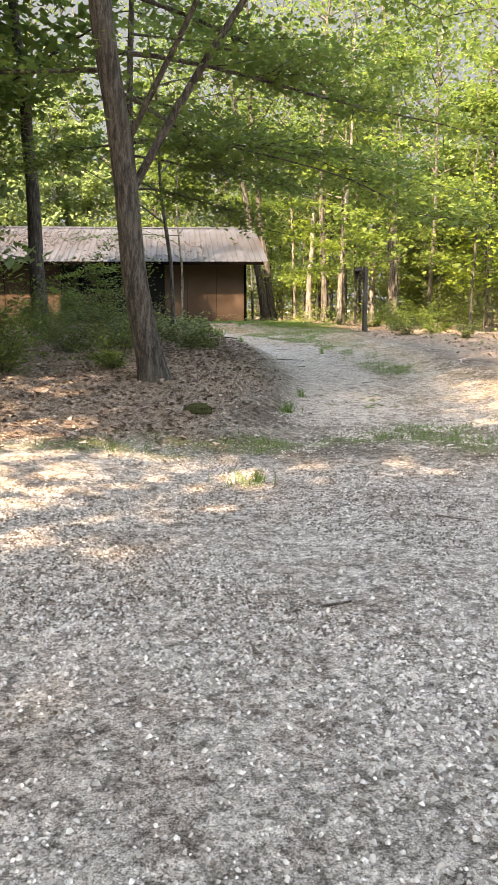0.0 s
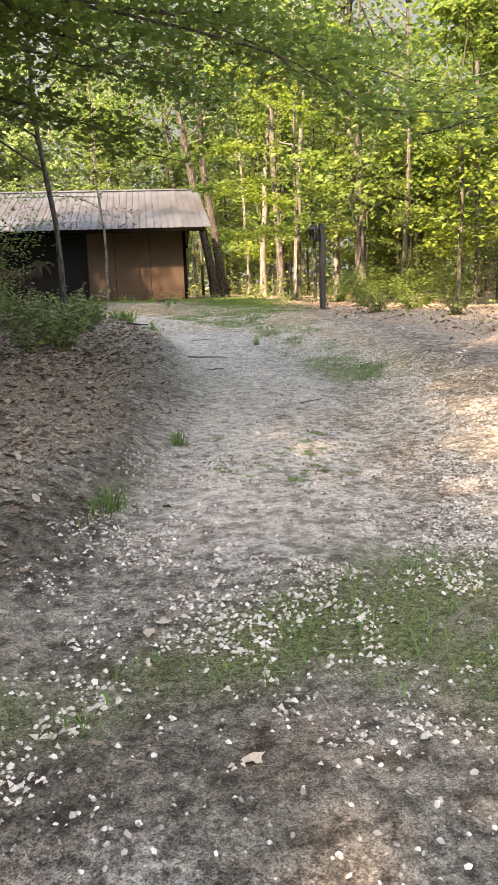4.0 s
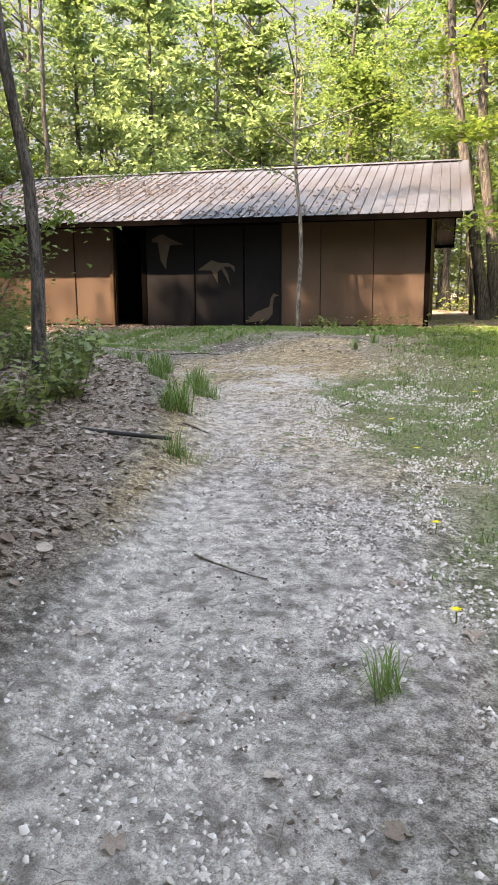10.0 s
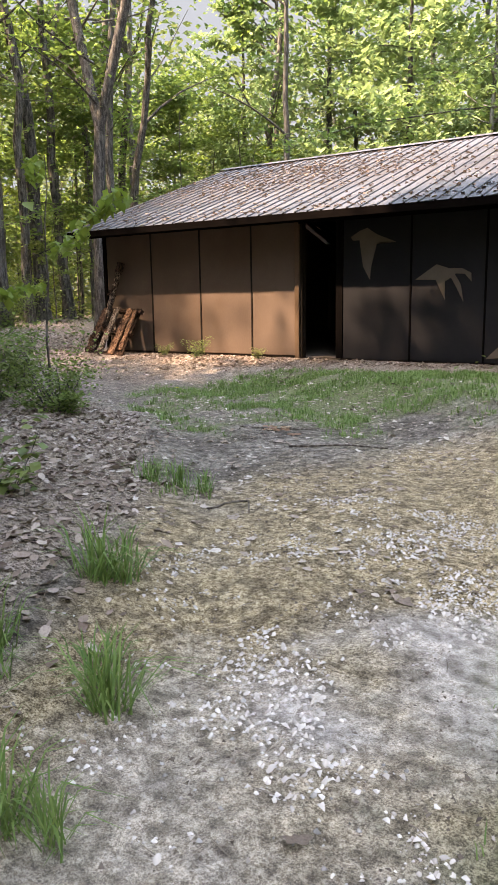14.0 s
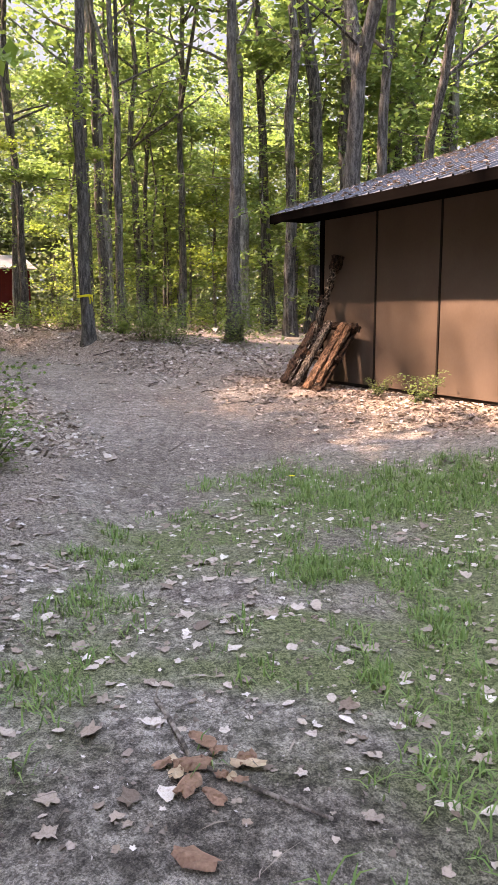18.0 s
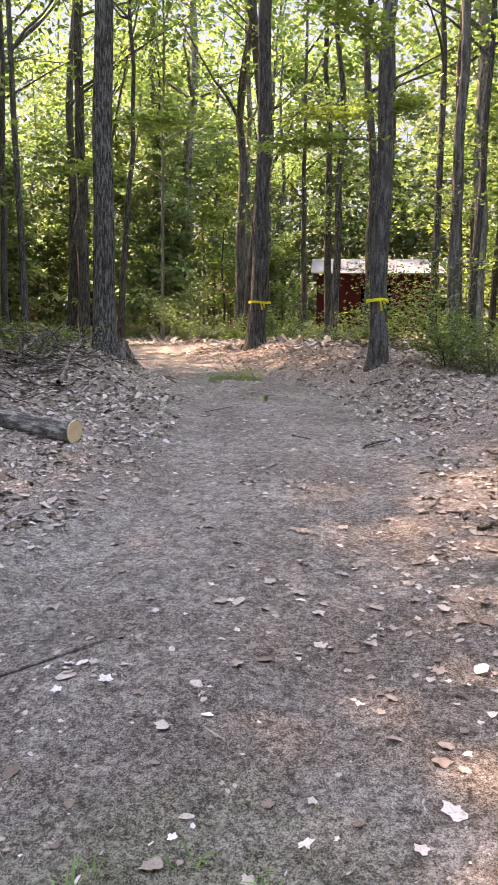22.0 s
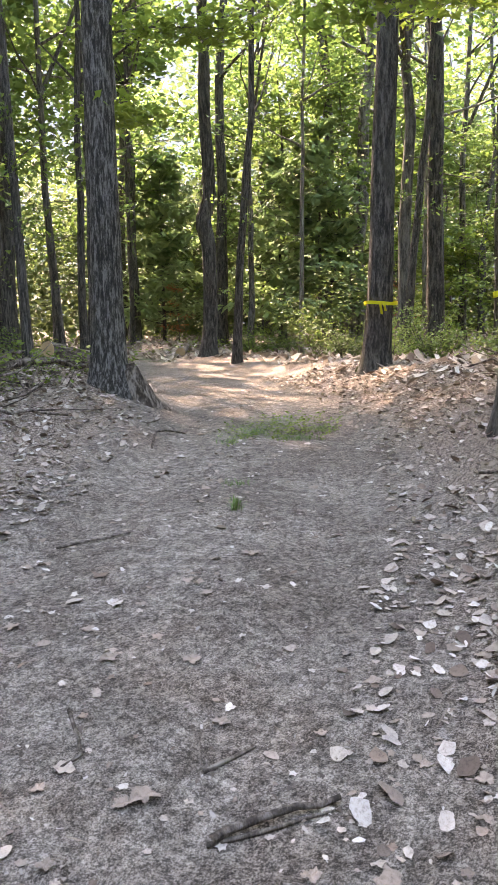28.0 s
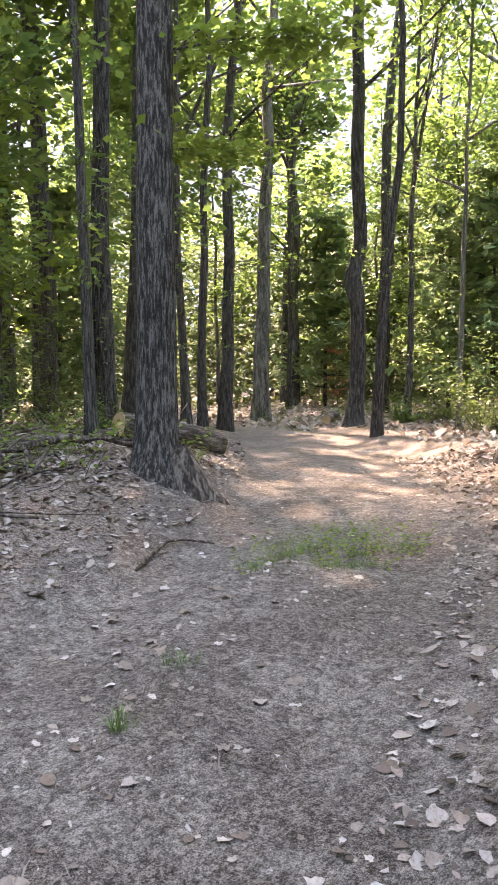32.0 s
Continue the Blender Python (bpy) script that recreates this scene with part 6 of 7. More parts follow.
def stick(points, r, label="dead stick lying on the ground"):
    pts = [(x, y, gz(x, y) + r * 0.8 + z) for x, y, z in points]
    x, y, z = pts[0]
    root = thing("stick", x, y, z, label, "stick", "fallen sticks")
    rel = [(a - x, b - y, c - z) for a, b, c in pts]
    n = len(rel)
    fine = []
    for k in range(n - 1):
        for u in (0, 0.33, 0.66):
            fine.append(tuple(np.array(rel[k]) * (1 - u) + np.array(rel[k + 1]) * u + rng.normal(0, r * 0.35, 3)))
    fine.append(rel[-1])
    part("wood", mesh_np("wood", *tube(fine, [r * (1 - 0.5 * k / len(fine)) for k in range(len(fine))], 7, 0.1, x), True), DEADWOOD, root)


for pts, r in ((((-13.49, 32.76, 0.01), (-13.6, 32.88, 0.015), (-13.72, 33.03, 0.01)), 0.013), (((-13.84, 32.09, 0), (-13.64, 32.28, 0.01), (-13.55, 32.25, 0)), 0.007), (((-13.74, 32.62, 0), (-13.91, 32.71, 0)), 0.008),
               (((-11.14, 33.28, 0), (-11.3, 33.27, 0)), 0.014), (((-12.41, 33.15, 0), (-12.25, 33.22, 0.04), (-12.14, 33.3, 0)), 0.009), (((-10.9, 33.31, 0), (-11.02, 33.44, 0.01), (-11.14, 33.58, 0.01)), 0.015),
               (((-13.48, 32.76, 0), (-13.6, 32.92, 0), (-13.68, 33.02, 0)), 0.007), (((-11.44, 33.1, 0), (-11.56, 33.17, 0.02), (-11.7, 33.2, 0)), 0.009), (((-0.67, 18.26, 0), (-0.4, 18.2, 0.02), (-0.13, 18.12, 0)), 0.010),
               (((-0.27, 17.17, 0), (-0.41, 17.19, 0.01), (-0.5, 17.22, 0)), 0.007), (((-0.34, 17.88, 0), (-0.44, 17.74, 0)), 0.006), (((-3.04, 26.72, 0), (-2.95, 26.9, 0.03), (-2.86, 26.92, 0.03), (-2.76, 26.78, 0)), 0.008),
               (((-0.3, 23.98, 0), (-0.22, 24.15, 0.02), (-0.19, 24.4, 0)), 0.008), (((-1.38, 22.66, 0), (-1.15, 22.59, 0.01)), 0.008), (((0.2, 14.6, 0), (0.45, 14.75, 0.01)), 0.006), (((-0.5, 20.2, 0), (-0.3, 20.0, 0.02), (-0.1, 19.95, 0)), 0.006),
               (((-3.6, 28.6, 0), (-3.2, 28.9, 0.01), (-2.9, 29.1, 0)), 0.010), (((-4.6, 29.3, 0), (-4.2, 29.25, 0.01), (-3.8, 29.45, 0.01)), 0.009), (((-15.2, 31.0, 0), (-15.5, 31.3, 0.01)), 0.008), (((-16.9, 33.0, 0), (-16.6, 33.25, 0.02), (-16.2, 33.3, 0)), 0.009),
               (((-9.0, 31.2, 0), (-9.3, 31.5, 0.01)), 0.008), (((-2.2, 5.6, 0), (-2.05, 5.65, 0)), 0.006), (((-1.2, 7.0, 0), (-1.0, 6.8, 0.01)), 0.005), (((-17.6, 30.2, 0), (-18.2, 29.9, 0.02), (-18.6, 30.0, 0)), 0.012)):
    stick(pts, r)


def fallen_branch(points, r, twigs, seed, label):
    """A long dead branch with side twigs, lying over the bank."""
    gen = np.random.default_rng(seed)
    pts = [(x, y, gz(x, y) + r * 0.9 + z) for x, y, z in points]
    x, y, z = pts[0]
    root = thing("fallen_branch", x, y, z, label, "branch", "fallen branches")
    at = np.array([(a - x, b - y, c - z) for a, b, c in pts])
    u = np.linspace(0, len(at) - 1, 12)
    fine = np.stack([np.interp(u, np.arange(len(at)), at[:, k]) for k in range(3)], 1) + gen.normal(0, r * 0.5, (12, 3))
    part("wood", mesh_np("wood", *tube([tuple(p) for p in fine], [r * (1 - 0.055 * k) for k in range(12)], 8, 0.08, seed), True), DEADWOOD, root)
    for k in range(twigs):
        p = fine[gen.integers(2, 12)]
        yaw = math.atan2(*(fine[-1] - fine[0])[1::-1]) + gen.choice((-1, 1)) * gen.uniform(0.4, 1.0)
        t_pts, t_rad = limb(p, yaw, gen.uniform(0.3, 0.9), gen.uniform(-0.05, 0.35), r * 0.35, gen)
        part("twig", mesh_np("twig", *tube(t_pts, t_rad, 5), True), DEADWOOD, root)


fallen_branch(((-14.7, 29.45, 0.05), (-15.8, 29.2, 0.18), (-17.3, 28.95, 0.22)), 0.032, 7, 601, "long grey dead branch lying over the bank")
fallen_branch(((-15.4, 28.95, 0.08), (-16.4, 29.2, 0.14), (-17.4, 29.5, 0.02)), 0.024, 6, 602, "forked grey dead branch lying over the bank")
fallen_branch(((-15.8, 28.5, 0.1), (-17.0, 28.3, 0.25), (-18.4, 28.2, 0.3)), 0.028, 8, 603, "grey dead branch among brush beside the large tree")
fallen_branch(((-18.3, 27.6, 0.1), (-19.2, 27.9, 0.12), (-20.4, 28.0, 0.1)), 0.05, 3, 604, "pale fallen branch behind the large tree")
pole = new("pole")
tagged(pole, "straight black pole lying across the leafy bank", "pole")
pole.matrix_basis = look((-2.45, 21.47, 0.85), (-1.19, 21.83, 0.70))
part("shaft", mesh_np("shaft", *tube([(0, 0, 0), (0.004, 0.003, -0.45), (-0.004, 0.0, -0.9), (0, 0, -1.32)], [0.016, 0.016, 0.015, 0.014], 12), True), LANTERN, pole)


def brush(x, y, rx, ry, count, seed, label):
    gen = np.random.default_rng(seed)
    pieces = []
    for k in range(count):
        px, py = x + gen.normal(0, rx), y + gen.normal(0, ry)
        yaw, ln = gen.uniform(0, 6.28), gen.uniform(0.4, 1.4)
        ends = lane_at([px, px + ln * math.cos(yaw)], [py, py + ln * math.sin(yaw)])[1]
        if np.abs(ends).min() < 1.9:
            continue
        z = gz(px, py) + abs(gen.normal(0, 0.14)) + 0.03
        pts, rad = limb((px, py, z), yaw, ln, gen.normal(0.06, 0.12), gen.uniform(0.006, 0.02), gen)
        pieces.append(tube([(a, b, max(c - 0.08 * i, gz(a, b) + 0.02)) for i, (a, b, c) in enumerate(pts)], rad, 5))
    ob = tagged(new("brush_pile", mesh_np("brush_pile", *join_np(pieces), True)), label, "brush", "", "stuff")
    ob.data.materials.append(DEADWOOD)


brush(-20.8, 33.6, 1.3, 0.9, 70, 151, "pile of thin dead branches behind the trees")
brush(-17.2, 27.5, 1.1, 0.6, 70, 152, "tangle of dead branches on the bank")
brush(-16.6, 28.6, 1.0, 0.35, 80, 155, "tangle of thin dead branches before the large tree")
brush(-20.2, 26.0, 1.3, 0.7, 60, 153, "tangle of dead branches among herbs")
brush(-4.2, 22.6, 1.2, 1.5, 30, 154, "few dead twigs among bank plants")

# ---- far red shed ----
barn = thing("red_shed", -41, 34.5, 1.62, "red wooden shed with a pale metal roof, far among trees", "shed")
box_part("wall", -2.4, 2.4, -2.5, 2.4, -0.5, 2.35, RED, barn, "red board wall")
for k in range(13):
    box_part("board", 2.402, 2.422, -2.46 + k * 0.375, -2.13 + k * 0.375, -0.4, 2.3, RED, barn)
bm = bmesh.new()
for s in (1, -1):
    vs = [bm.verts.new(p) for p in ((s * 2.8, -2.75, 2.3), (s * 2.8, 2.65, 2.3), (0, 2.65, 3.05), (0, -2.75, 3.05))]
    bm.faces.new(vs)
bmesh.ops.remove_doubles(bm, verts=bm.verts[:], dist=0.001)
bmesh.ops.solidify(bm, geom=bm.faces[:], thickness=0.05)
part("roof", bm, ROOF_FAR, barn, "pale metal roof")
box_part("door", 2.424, 2.46, -0.7, 0.5, -0.45, 1.8, TRIM, barn, "dark doorway")


# ---- grass tufts, rosettes, flowers ----
def blades(n, height, spread, seed, width=0.006, arch=0.0):
    gen = np.random.default_rng(seed)
    yaw = gen.uniform(0, 2 * np.pi, n)
    base = gen.normal(0, spread, (n, 2))
    h = height * gen.uniform(0.5, 1.15, n)
    out = h * (gen.uniform(0.2, 2.0, n) if arch < 1 else gen.uniform(0.25, 1.35, n))
    h = h * (1 - 0.12 * np.minimum(out / h, 2.0) ** 2)
    d = np.stack([np.cos(yaw), np.sin(yaw)], 1)
    side = np.stack([-np.sin(yaw), np.cos(yaw)], 1) * width
    z0 = np.zeros(n)
    mid, tip = 0.35 + 0.15 * arch, 0.95 - 0.4 * arch * np.clip(out / h - 0.6, 0, 1.4)
    v = np.stack([np.c_[base - side, z0 - 0.01], np.c_[base + side, z0 - 0.01],
                  np.c_[base + d * out[:, None] * mid + side * 0.8, h * (0.62 + 0.12 * arch)], np.c_[base + d * out[:, None] * mid - side * 0.8, h * (0.62 + 0.12 * arch)],
                  np.c_[base + d * out[:, None], h * tip]], 1).reshape(-1, 3)
    k = np.arange(n)[:, None] * 5
    return v, np.concatenate([k + (0, 1, 2), k + (0, 2, 3), k + (3, 2, 4)])


TUFT = []
for k, (n, h, s, w) in enumerate(((70, 0.25, 0.028, 0.0036), (55, 0.16, 0.026, 0.003), (50, 0.07, 0.08, 0.0026))):
    me = mesh_np("blades", *blades(n, h, s, 160 + k, w, 1.0))
    me.materials.append(GRASS)
    TUFT.append(me)


def tufts(spots, label="tuft of green grass growing on bare ground"):
    for x, y, k, s in spots:
        root = thing("grass_tuft", x, y, gz(x, y), label, "grass", "grass tufts", "", rnd.uniform(0, 360))
        root.scale = (s, s, s)
        tagged(part("foliage", TUFT[k], None, root), kind="stuff")


tufts(((-2.56, 25.32, 0, 1.25), (-2.50, 25.42, 0, 1.0), (-1.87, 24.68, 0, 1.15), (-1.98, 24.76, 1, 1.2), (-1.70, 24.12, 0, 1.05), (-1.60, 24.20, 1, 1.1), (-1.52, 23.07, 0, 1.25), (-1.66, 23.20, 0, 1.05), (-1.62, 22.95, 1, 1.2), (-2.35, 24.62, 0, 0.95), (-2.22, 24.50, 1, 1.0),
       (-1.12, 21.72, 1, 1.1), (-1.05, 21.66, 2, 1.1), (-3.60, 26.83, 1, 1.1), (-3.45, 26.95, 1, 1.1), (-3.30, 27.05, 1, 1.0), (-3.75, 27.10, 2, 1.5), (-3.35, 26.80, 2, 1.4), (-1.6, 33.2, 0, 1.0), (-1.0, 33.4, 0, 0.9), (-0.6, 28.1, 1, 1.1), (-0.4, 28.8, 1, 1.2)), "tall tuft of grass at the edge of the track")
tufts(((-1.02, 13.17, 1, 0.9), (0.45, 19.2, 1, 0.9), (-1.45, 11.55, 1, 1.0), (-1.55, 11.45, 2, 1.3), (-2.27, 8.0, 2, 1.4), (-2.2, 8.1, 1, 0.7), (-16.12, 31.65, 1, 0.6), (-16.7, 31.4, 2, 0.7), (-7.03, 32.24, 1, 0.9), (-6.83, 31.34, 1, 0.7), (-7.36, 31.96, 2, 0.9), (-7.1, 31.5, 2, 0.8)))
tufts([((-18.62, -18.45, -19.25)[k % 3] + rnd.gauss(0, 0.2) - 0.2 * u, (31.1, 30.65, 31.15)[k % 3] + rnd.gauss(0, 0.09), 2, rnd.uniform(0.5, 0.9)) for k in range(12) for u in [rnd.random()]], "low tuft of grass on the crown of the track")
BUSH.append(bush(0.15, 96, 60, LEAF_LIME, 0.03, 0.0016))
for k in range(18):
    u = rnd.random()
    x, y = ((-18.62, 31.1), (-18.45, 30.65), (-19.25, 31.15), (-18.9, 30.9))[k % 4]
    x, y = x + rnd.gauss(0, 0.16), y + rnd.gauss(0, 0.08)
    root = thing("weed", x, y, gz(x, y), "small yellow-green weed on the crown of the track", "weed", "track weeds", "", rnd.uniform(0, 360))
    root.scale = (rnd.uniform(0.6, 1.1),) * 3
    for me, nm in zip(BUSH[-1], ("stem", "foliage")):
        part(nm, me, None, root)


for k in range(46):
    x, y = rnd.uniform(-20.6, -16.6), rnd.uniform(26.6, 28.6)
    if abs(x + 19.36) < 0.5 and abs(y - 28.64) < 0.5:
        continue
    root = thing("weed", x, y, gz(x, y), "low leafy green seedling among dead leaves", "weed", "undergrowth", "", rnd.uniform(0, 360))
    root.scale = (rnd.uniform(0.8, 2.2),) * 3
    for me, nm in zip(BUSH[-1], ("stem", "foliage")):
        part(nm, me, None, root)


def rosette(seed):
    gen = np.random.default_rng(seed)
    pieces = []
    for j in range(11):
        yaw = j * 0.571 + gen.normal(0, 0.2)
        ln, w = gen.uniform(0.06, 0.11), gen.uniform(0.007, 0.012)
        d, s = np.array([math.cos(yaw), math.sin(yaw), 0]), np.array([-math.sin(yaw), math.cos(yaw), 0])
        up = np.array([0, 0, 1])
        v = [d * 0.005, d * ln * 0.5 + s * w + up * 0.022, d * ln + up * 0.012, d * ln * 0.5 - s * w + up * 0.022, d * ln * 0.5 + up * 0.014]
        pieces.append((np.array(v), np.array([(0, 1, 4), (1, 2, 4), (2, 3, 4), (3, 0, 4)])))
    me = mesh_np("leaves", *join_np(pieces))
    me.materials.append(GRASS)
    return me


ROSE = [rosette(171), rosette(172)]
for k in range(66):
    if k < 26:
        x, y = rnd.uniform(-0.95, 0.25), 11.9 + rnd.random() ** 1.4 * 1.5
    else:
        x, y = rnd.uniform(-0.6, 0.7), rnd.uniform(21.5, 24.5)
    if k < 2:
        x, y = ((-0.6, 13.95), (-0.4, 13.75))[k]
    root = thing("rosette_plant", x, y, gz(x, y) + 0.004, "small flat green weed on bare ground", "weed", "weeds", "", rnd.uniform(0, 360))
    root.scale = (rnd.uniform(0.36, 0.62) * (1.0 if k < 26 else 0.7),) * 3
    part("foliage", ROSE[k % 2], None, root)


def dandelion(x, y):
    root = thing("dandelion", x, y, gz(x, y), "yellow dandelion flower on a short stem", "flower", "dandelions")
    part("stem", mesh_np("stem", *tube([(0, 0, -0.01), (0.004, 0, 0.03), (0.002, 0.004, 0.06)], [0.003] * 3, 5), True), LEAF_LOW, root)
    pieces = []
    for j in range(22):
        a, r = j * 2.4, 0.010 + 0.012 * (j % 3) / 2
        d, s = np.array([math.cos(a), math.sin(a), 0]), np.array([-math.sin(a), math.cos(a), 0]) * 0.004
        pieces.append((np.array([(0, 0, 0.06), tuple(d * r + s + (0, 0, 0.066)), tuple(d * r * 1.15 + (0, 0, 0.064)), tuple(d * r - s + (0, 0, 0.066))]), np.array([(0, 1, 2), (0, 2, 3)])))
    part("flower_head", mesh_np("petals", *join_np(pieces)), YELLOW, root, "bright yellow petals")


for x, y in ((0.44, 22.3), (0.58, 20.69), (0.66, 19.74), (-7.25, 31.48), (0.2, 23.4), (0.9, 24.4)):
    dandelion(x, y)


# ---- scattered ground cover, joined ----
def scatter(name, templates, x, y, size, material, label, category, lift=0.0, tilt=0.3, gen=rng, soft=False):
    """Copies of small shapes over the ground as one mesh."""
    z = ground_z(x, y) + lift
    n = len(x)
    which = gen.integers(0, len(templates), n)
    pieces = []
    for k, (tv, tf) in enumerate(templates):
        i = np.where(which == k)[0]
        if not len(i):
            continue
        m = len(i)
        yaw, ax, ay = gen.uniform(0, 2 * np.pi, m), gen.normal(0, tilt, m), gen.normal(0, tilt, m)
        c, s = np.cos(yaw), np.sin(yaw)
        sc = size * gen.choice((0.45, 0.65, 0.8, 1.0, 1.2, 1.5), m) * gen.uniform(0.85, 1.15, m)
        p = tv[None] * sc[:, None, None]
        px = p[..., 0] * c[:, None] - p[..., 1] * s[:, None]
        py = p[..., 0] * s[:, None] + p[..., 1] * c[:, None]
        pz = p[..., 2] + px * ax[:, None] + py * ay[:, None]
        low = pz.min(1, keepdims=True)
        v = np.stack([px + x[i, None], py + y[i, None], pz - low * 0.8 + z[i, None]], -1)
        pieces.append((v.reshape(-1, 3), (tf[None] + np.arange(m)[:, None, None] * len(tv)).reshape(-1, 3)))
    ob = tagged(new(name, mesh_np(name, *join_np(pieces), soft)), label, category, "", "stuff")
    ob.data.materials.append(material)
    return ob


def maple_leaf(seed, curl, rings=1):
    """A dry, softly lobed leaf, a little buckled and torn; with two rings it is finer."""
    gen = np.random.default_rng(seed)
    n = 15 if rings == 1 else 22
    ang = np.arange(n) * 2 * np.pi / n + gen.normal(0, 0.07, n)
    rad = (0.40 + 0.09 * np.cos(ang * 5 + 0.4) + 0.035 * np.cos(ang * 11)) * gen.uniform(0.86, 1.08, n)
    rad *= 1 - 0.35 * np.exp(-((np.mod(ang - gen.uniform(0, 6.28), 2 * np.pi) - np.pi) / 0.35) ** 2)
    z = curl * rad ** 2 * np.cos(ang * 2 + seed) + gen.normal(0, 0.035, n)
    outer = np.stack([np.cos(ang) * rad, np.sin(ang) * rad * 0.88, z - z.min()], 1)
    k = np.arange(n)
    if rings == 1:
        return np.r_[[(0, 0, 0.03)], outer], np.stack([k * 0, 1 + k, 1 + (k + 1) % n], 1)
    inner = outer * (0.55, 0.55, 0.45) + np.c_[gen.normal(0, 0.012, (n, 2)), 0.035 + 0.028 * np.cos(ang * 5 + 0.4) + gen.normal(0, 0.014, n)]
    faces = np.concatenate([np.stack([k * 0, 1 + k, 1 + (k + 1) % n], 1), np.stack([1 + k, 1 + n + k, 1 + n + (k + 1) % n], 1), np.stack([1 + k, 1 + n + (k + 1) % n, 1 + (k + 1) % n], 1)])
    return np.r_[[(0, 0, 0.03)], inner, outer], faces


def oval_leaf(seed, curl):
    gen = np.random.default_rng(seed)
    p = np.array([(-0.5, 0, 0.0), (-0.3, 0.2, curl * 0.12), (0.05, 0.3, curl * 0.2), (0.34, 0.18, curl * 0.12), (0.52, 0.0, curl * 0.2), (0.3, -0.2, curl * 0.15), (0.0, -0.28, curl * 0.2), (-0.3, -0.2, curl * 0.1), (0, 0, 0)])
    p += gen.normal(0, 0.03, (9, 3))
    return p, np.array([(8, k, (k + 1) % 8) for k in range(8)])


FALLEN = [maple_leaf(1, 0.25), maple_leaf(2, -0.2), oval_leaf(3, 0.6), maple_leaf(7, 0.4), maple_leaf(5, 0.3), maple_leaf(9, -0.35)]


def crumpled(seed):
    """A dry leaf curled along its midrib, with a soft uneven edge."""
    gen = np.random.default_rng(seed)
    a = np.arange(8) * 0.7854 + gen.normal(0, 0.12, 8)
    r = np.where(np.arange(8) % 2 == 0, 0.5, 0.43) * gen.uniform(0.8, 1.12, 8)
    x, y = np.cos(a) * r, np.sin(a) * r * 0.75
    z = gen.uniform(0.2, 1.1) * y ** 2 * 1.4 + gen.uniform(-0.3, 0.5) * x ** 2 + gen.uniform(0.0, 0.09, 8)
    return np.r_[[(0, 0, gen.uniform(0.0, 0.05))], np.stack([x, y, z], 1)], np.array([(0, 1 + k, 1 + (k + 1) % 8) for k in range(8)])


CRUMPLE = [crumpled(k) for k in range(12)]
FLAKE = [(np.array([(-0.5, -0.2, 0), (0.5, -0.25, 0.1), (0.45, 0.2, 0.0), (-0.4, 0.28, 0.16)]), np.array([(0, 1, 2), (0, 2, 3)])), (np.array([(-0.5, 0, 0.1), (0.1, -0.2, 0), (0.5, 0.05, 0.12), (0, 0.25, 0)]), np.array([(0, 1, 2), (0, 2, 3)]))]


def pebble(seed):
    """A worn stone, half sunk: an uneven ring round a low top."""
    gen = np.random.default_rng(seed)
    a = np.arange(5) * 1.2566 + gen.normal(0, 0.2, 5)
    r = gen.uniform(0.34, 0.56, 5)
    ring = np.stack([np.cos(a) * r, np.sin(a) * r * 0.8, np.full(5, -0.12)], 1)
    return np.r_[ring, [(gen.normal(0, 0.08), gen.normal(0, 0.08), gen.uniform(0.2, 0.36))]], np.array([(k, (k + 1) % 5, 5) for k in range(5)])


PEBBLES = [pebble(k) for k in range(9)]


def pick(n, lo, hi, chance):
    c = rng.uniform(lo, hi, (n, 2))
    return c[rng.random(n) < chance(c[:, 0], c[:, 1])].T


def not_shed(x, y):
    return 1.0 - ((x > -12.2) & (x < 0.4) & (y > 34.9) & (y < 45))


# leaf litter on the banks and under the trees
lx, ly = pick(52000, (-24, 8.5), (6.5, 38), lambda x, y: zones(x, y)[2] * (0.35 + 0.65 * smooth(-0.3, 0.3, lumps(x * 0.8 + 3, y * 0.8))) * not_shed(x, y) * (1 - 0.55 * smooth(4.5, 8, np.abs(lane_at(x, y)[1]))) * (np.abs(lane_at(x, y)[1]) > 1.2))
scatter("leaf_litter", CRUMPLE, lx, ly, 0.055, LITTER, "thick litter of curled tan and grey dead leaves", "leaves", 0.004, 0.24, soft=True)
lx, ly = pick(32000, (-46, 14), (-20, 44), lambda x, y: 0.8 * ((np.abs(lane_at(x, y)[1]) > 1.8) | (x < -28.0)))
scatter("leaf_litter", FLAKE, lx, ly, 0.13, DEAD_LEAF, "far litter of dead leaves under the trees", "leaves", 0.01, 0.4)
# in front of the shed
lx, ly = pick(30000, (-13.2, 33.0), (0.6, 34.96), lambda x, y: np.exp(-((y - 34.6) / (0.35 + 0.5 * (1 - smooth(-9, -6, x)))) ** 2) * (0.5 + 0.5 * smooth(-0.3, 0.2, lumps(x * 1.5, y * 1.5))))
scatter("leaf_litter", CRUMPLE, lx, ly, 0.042, LITTER, "pink-brown dead leaves drifted along the foot of the shed", "leaves", 0.003, 0.25, soft=True)
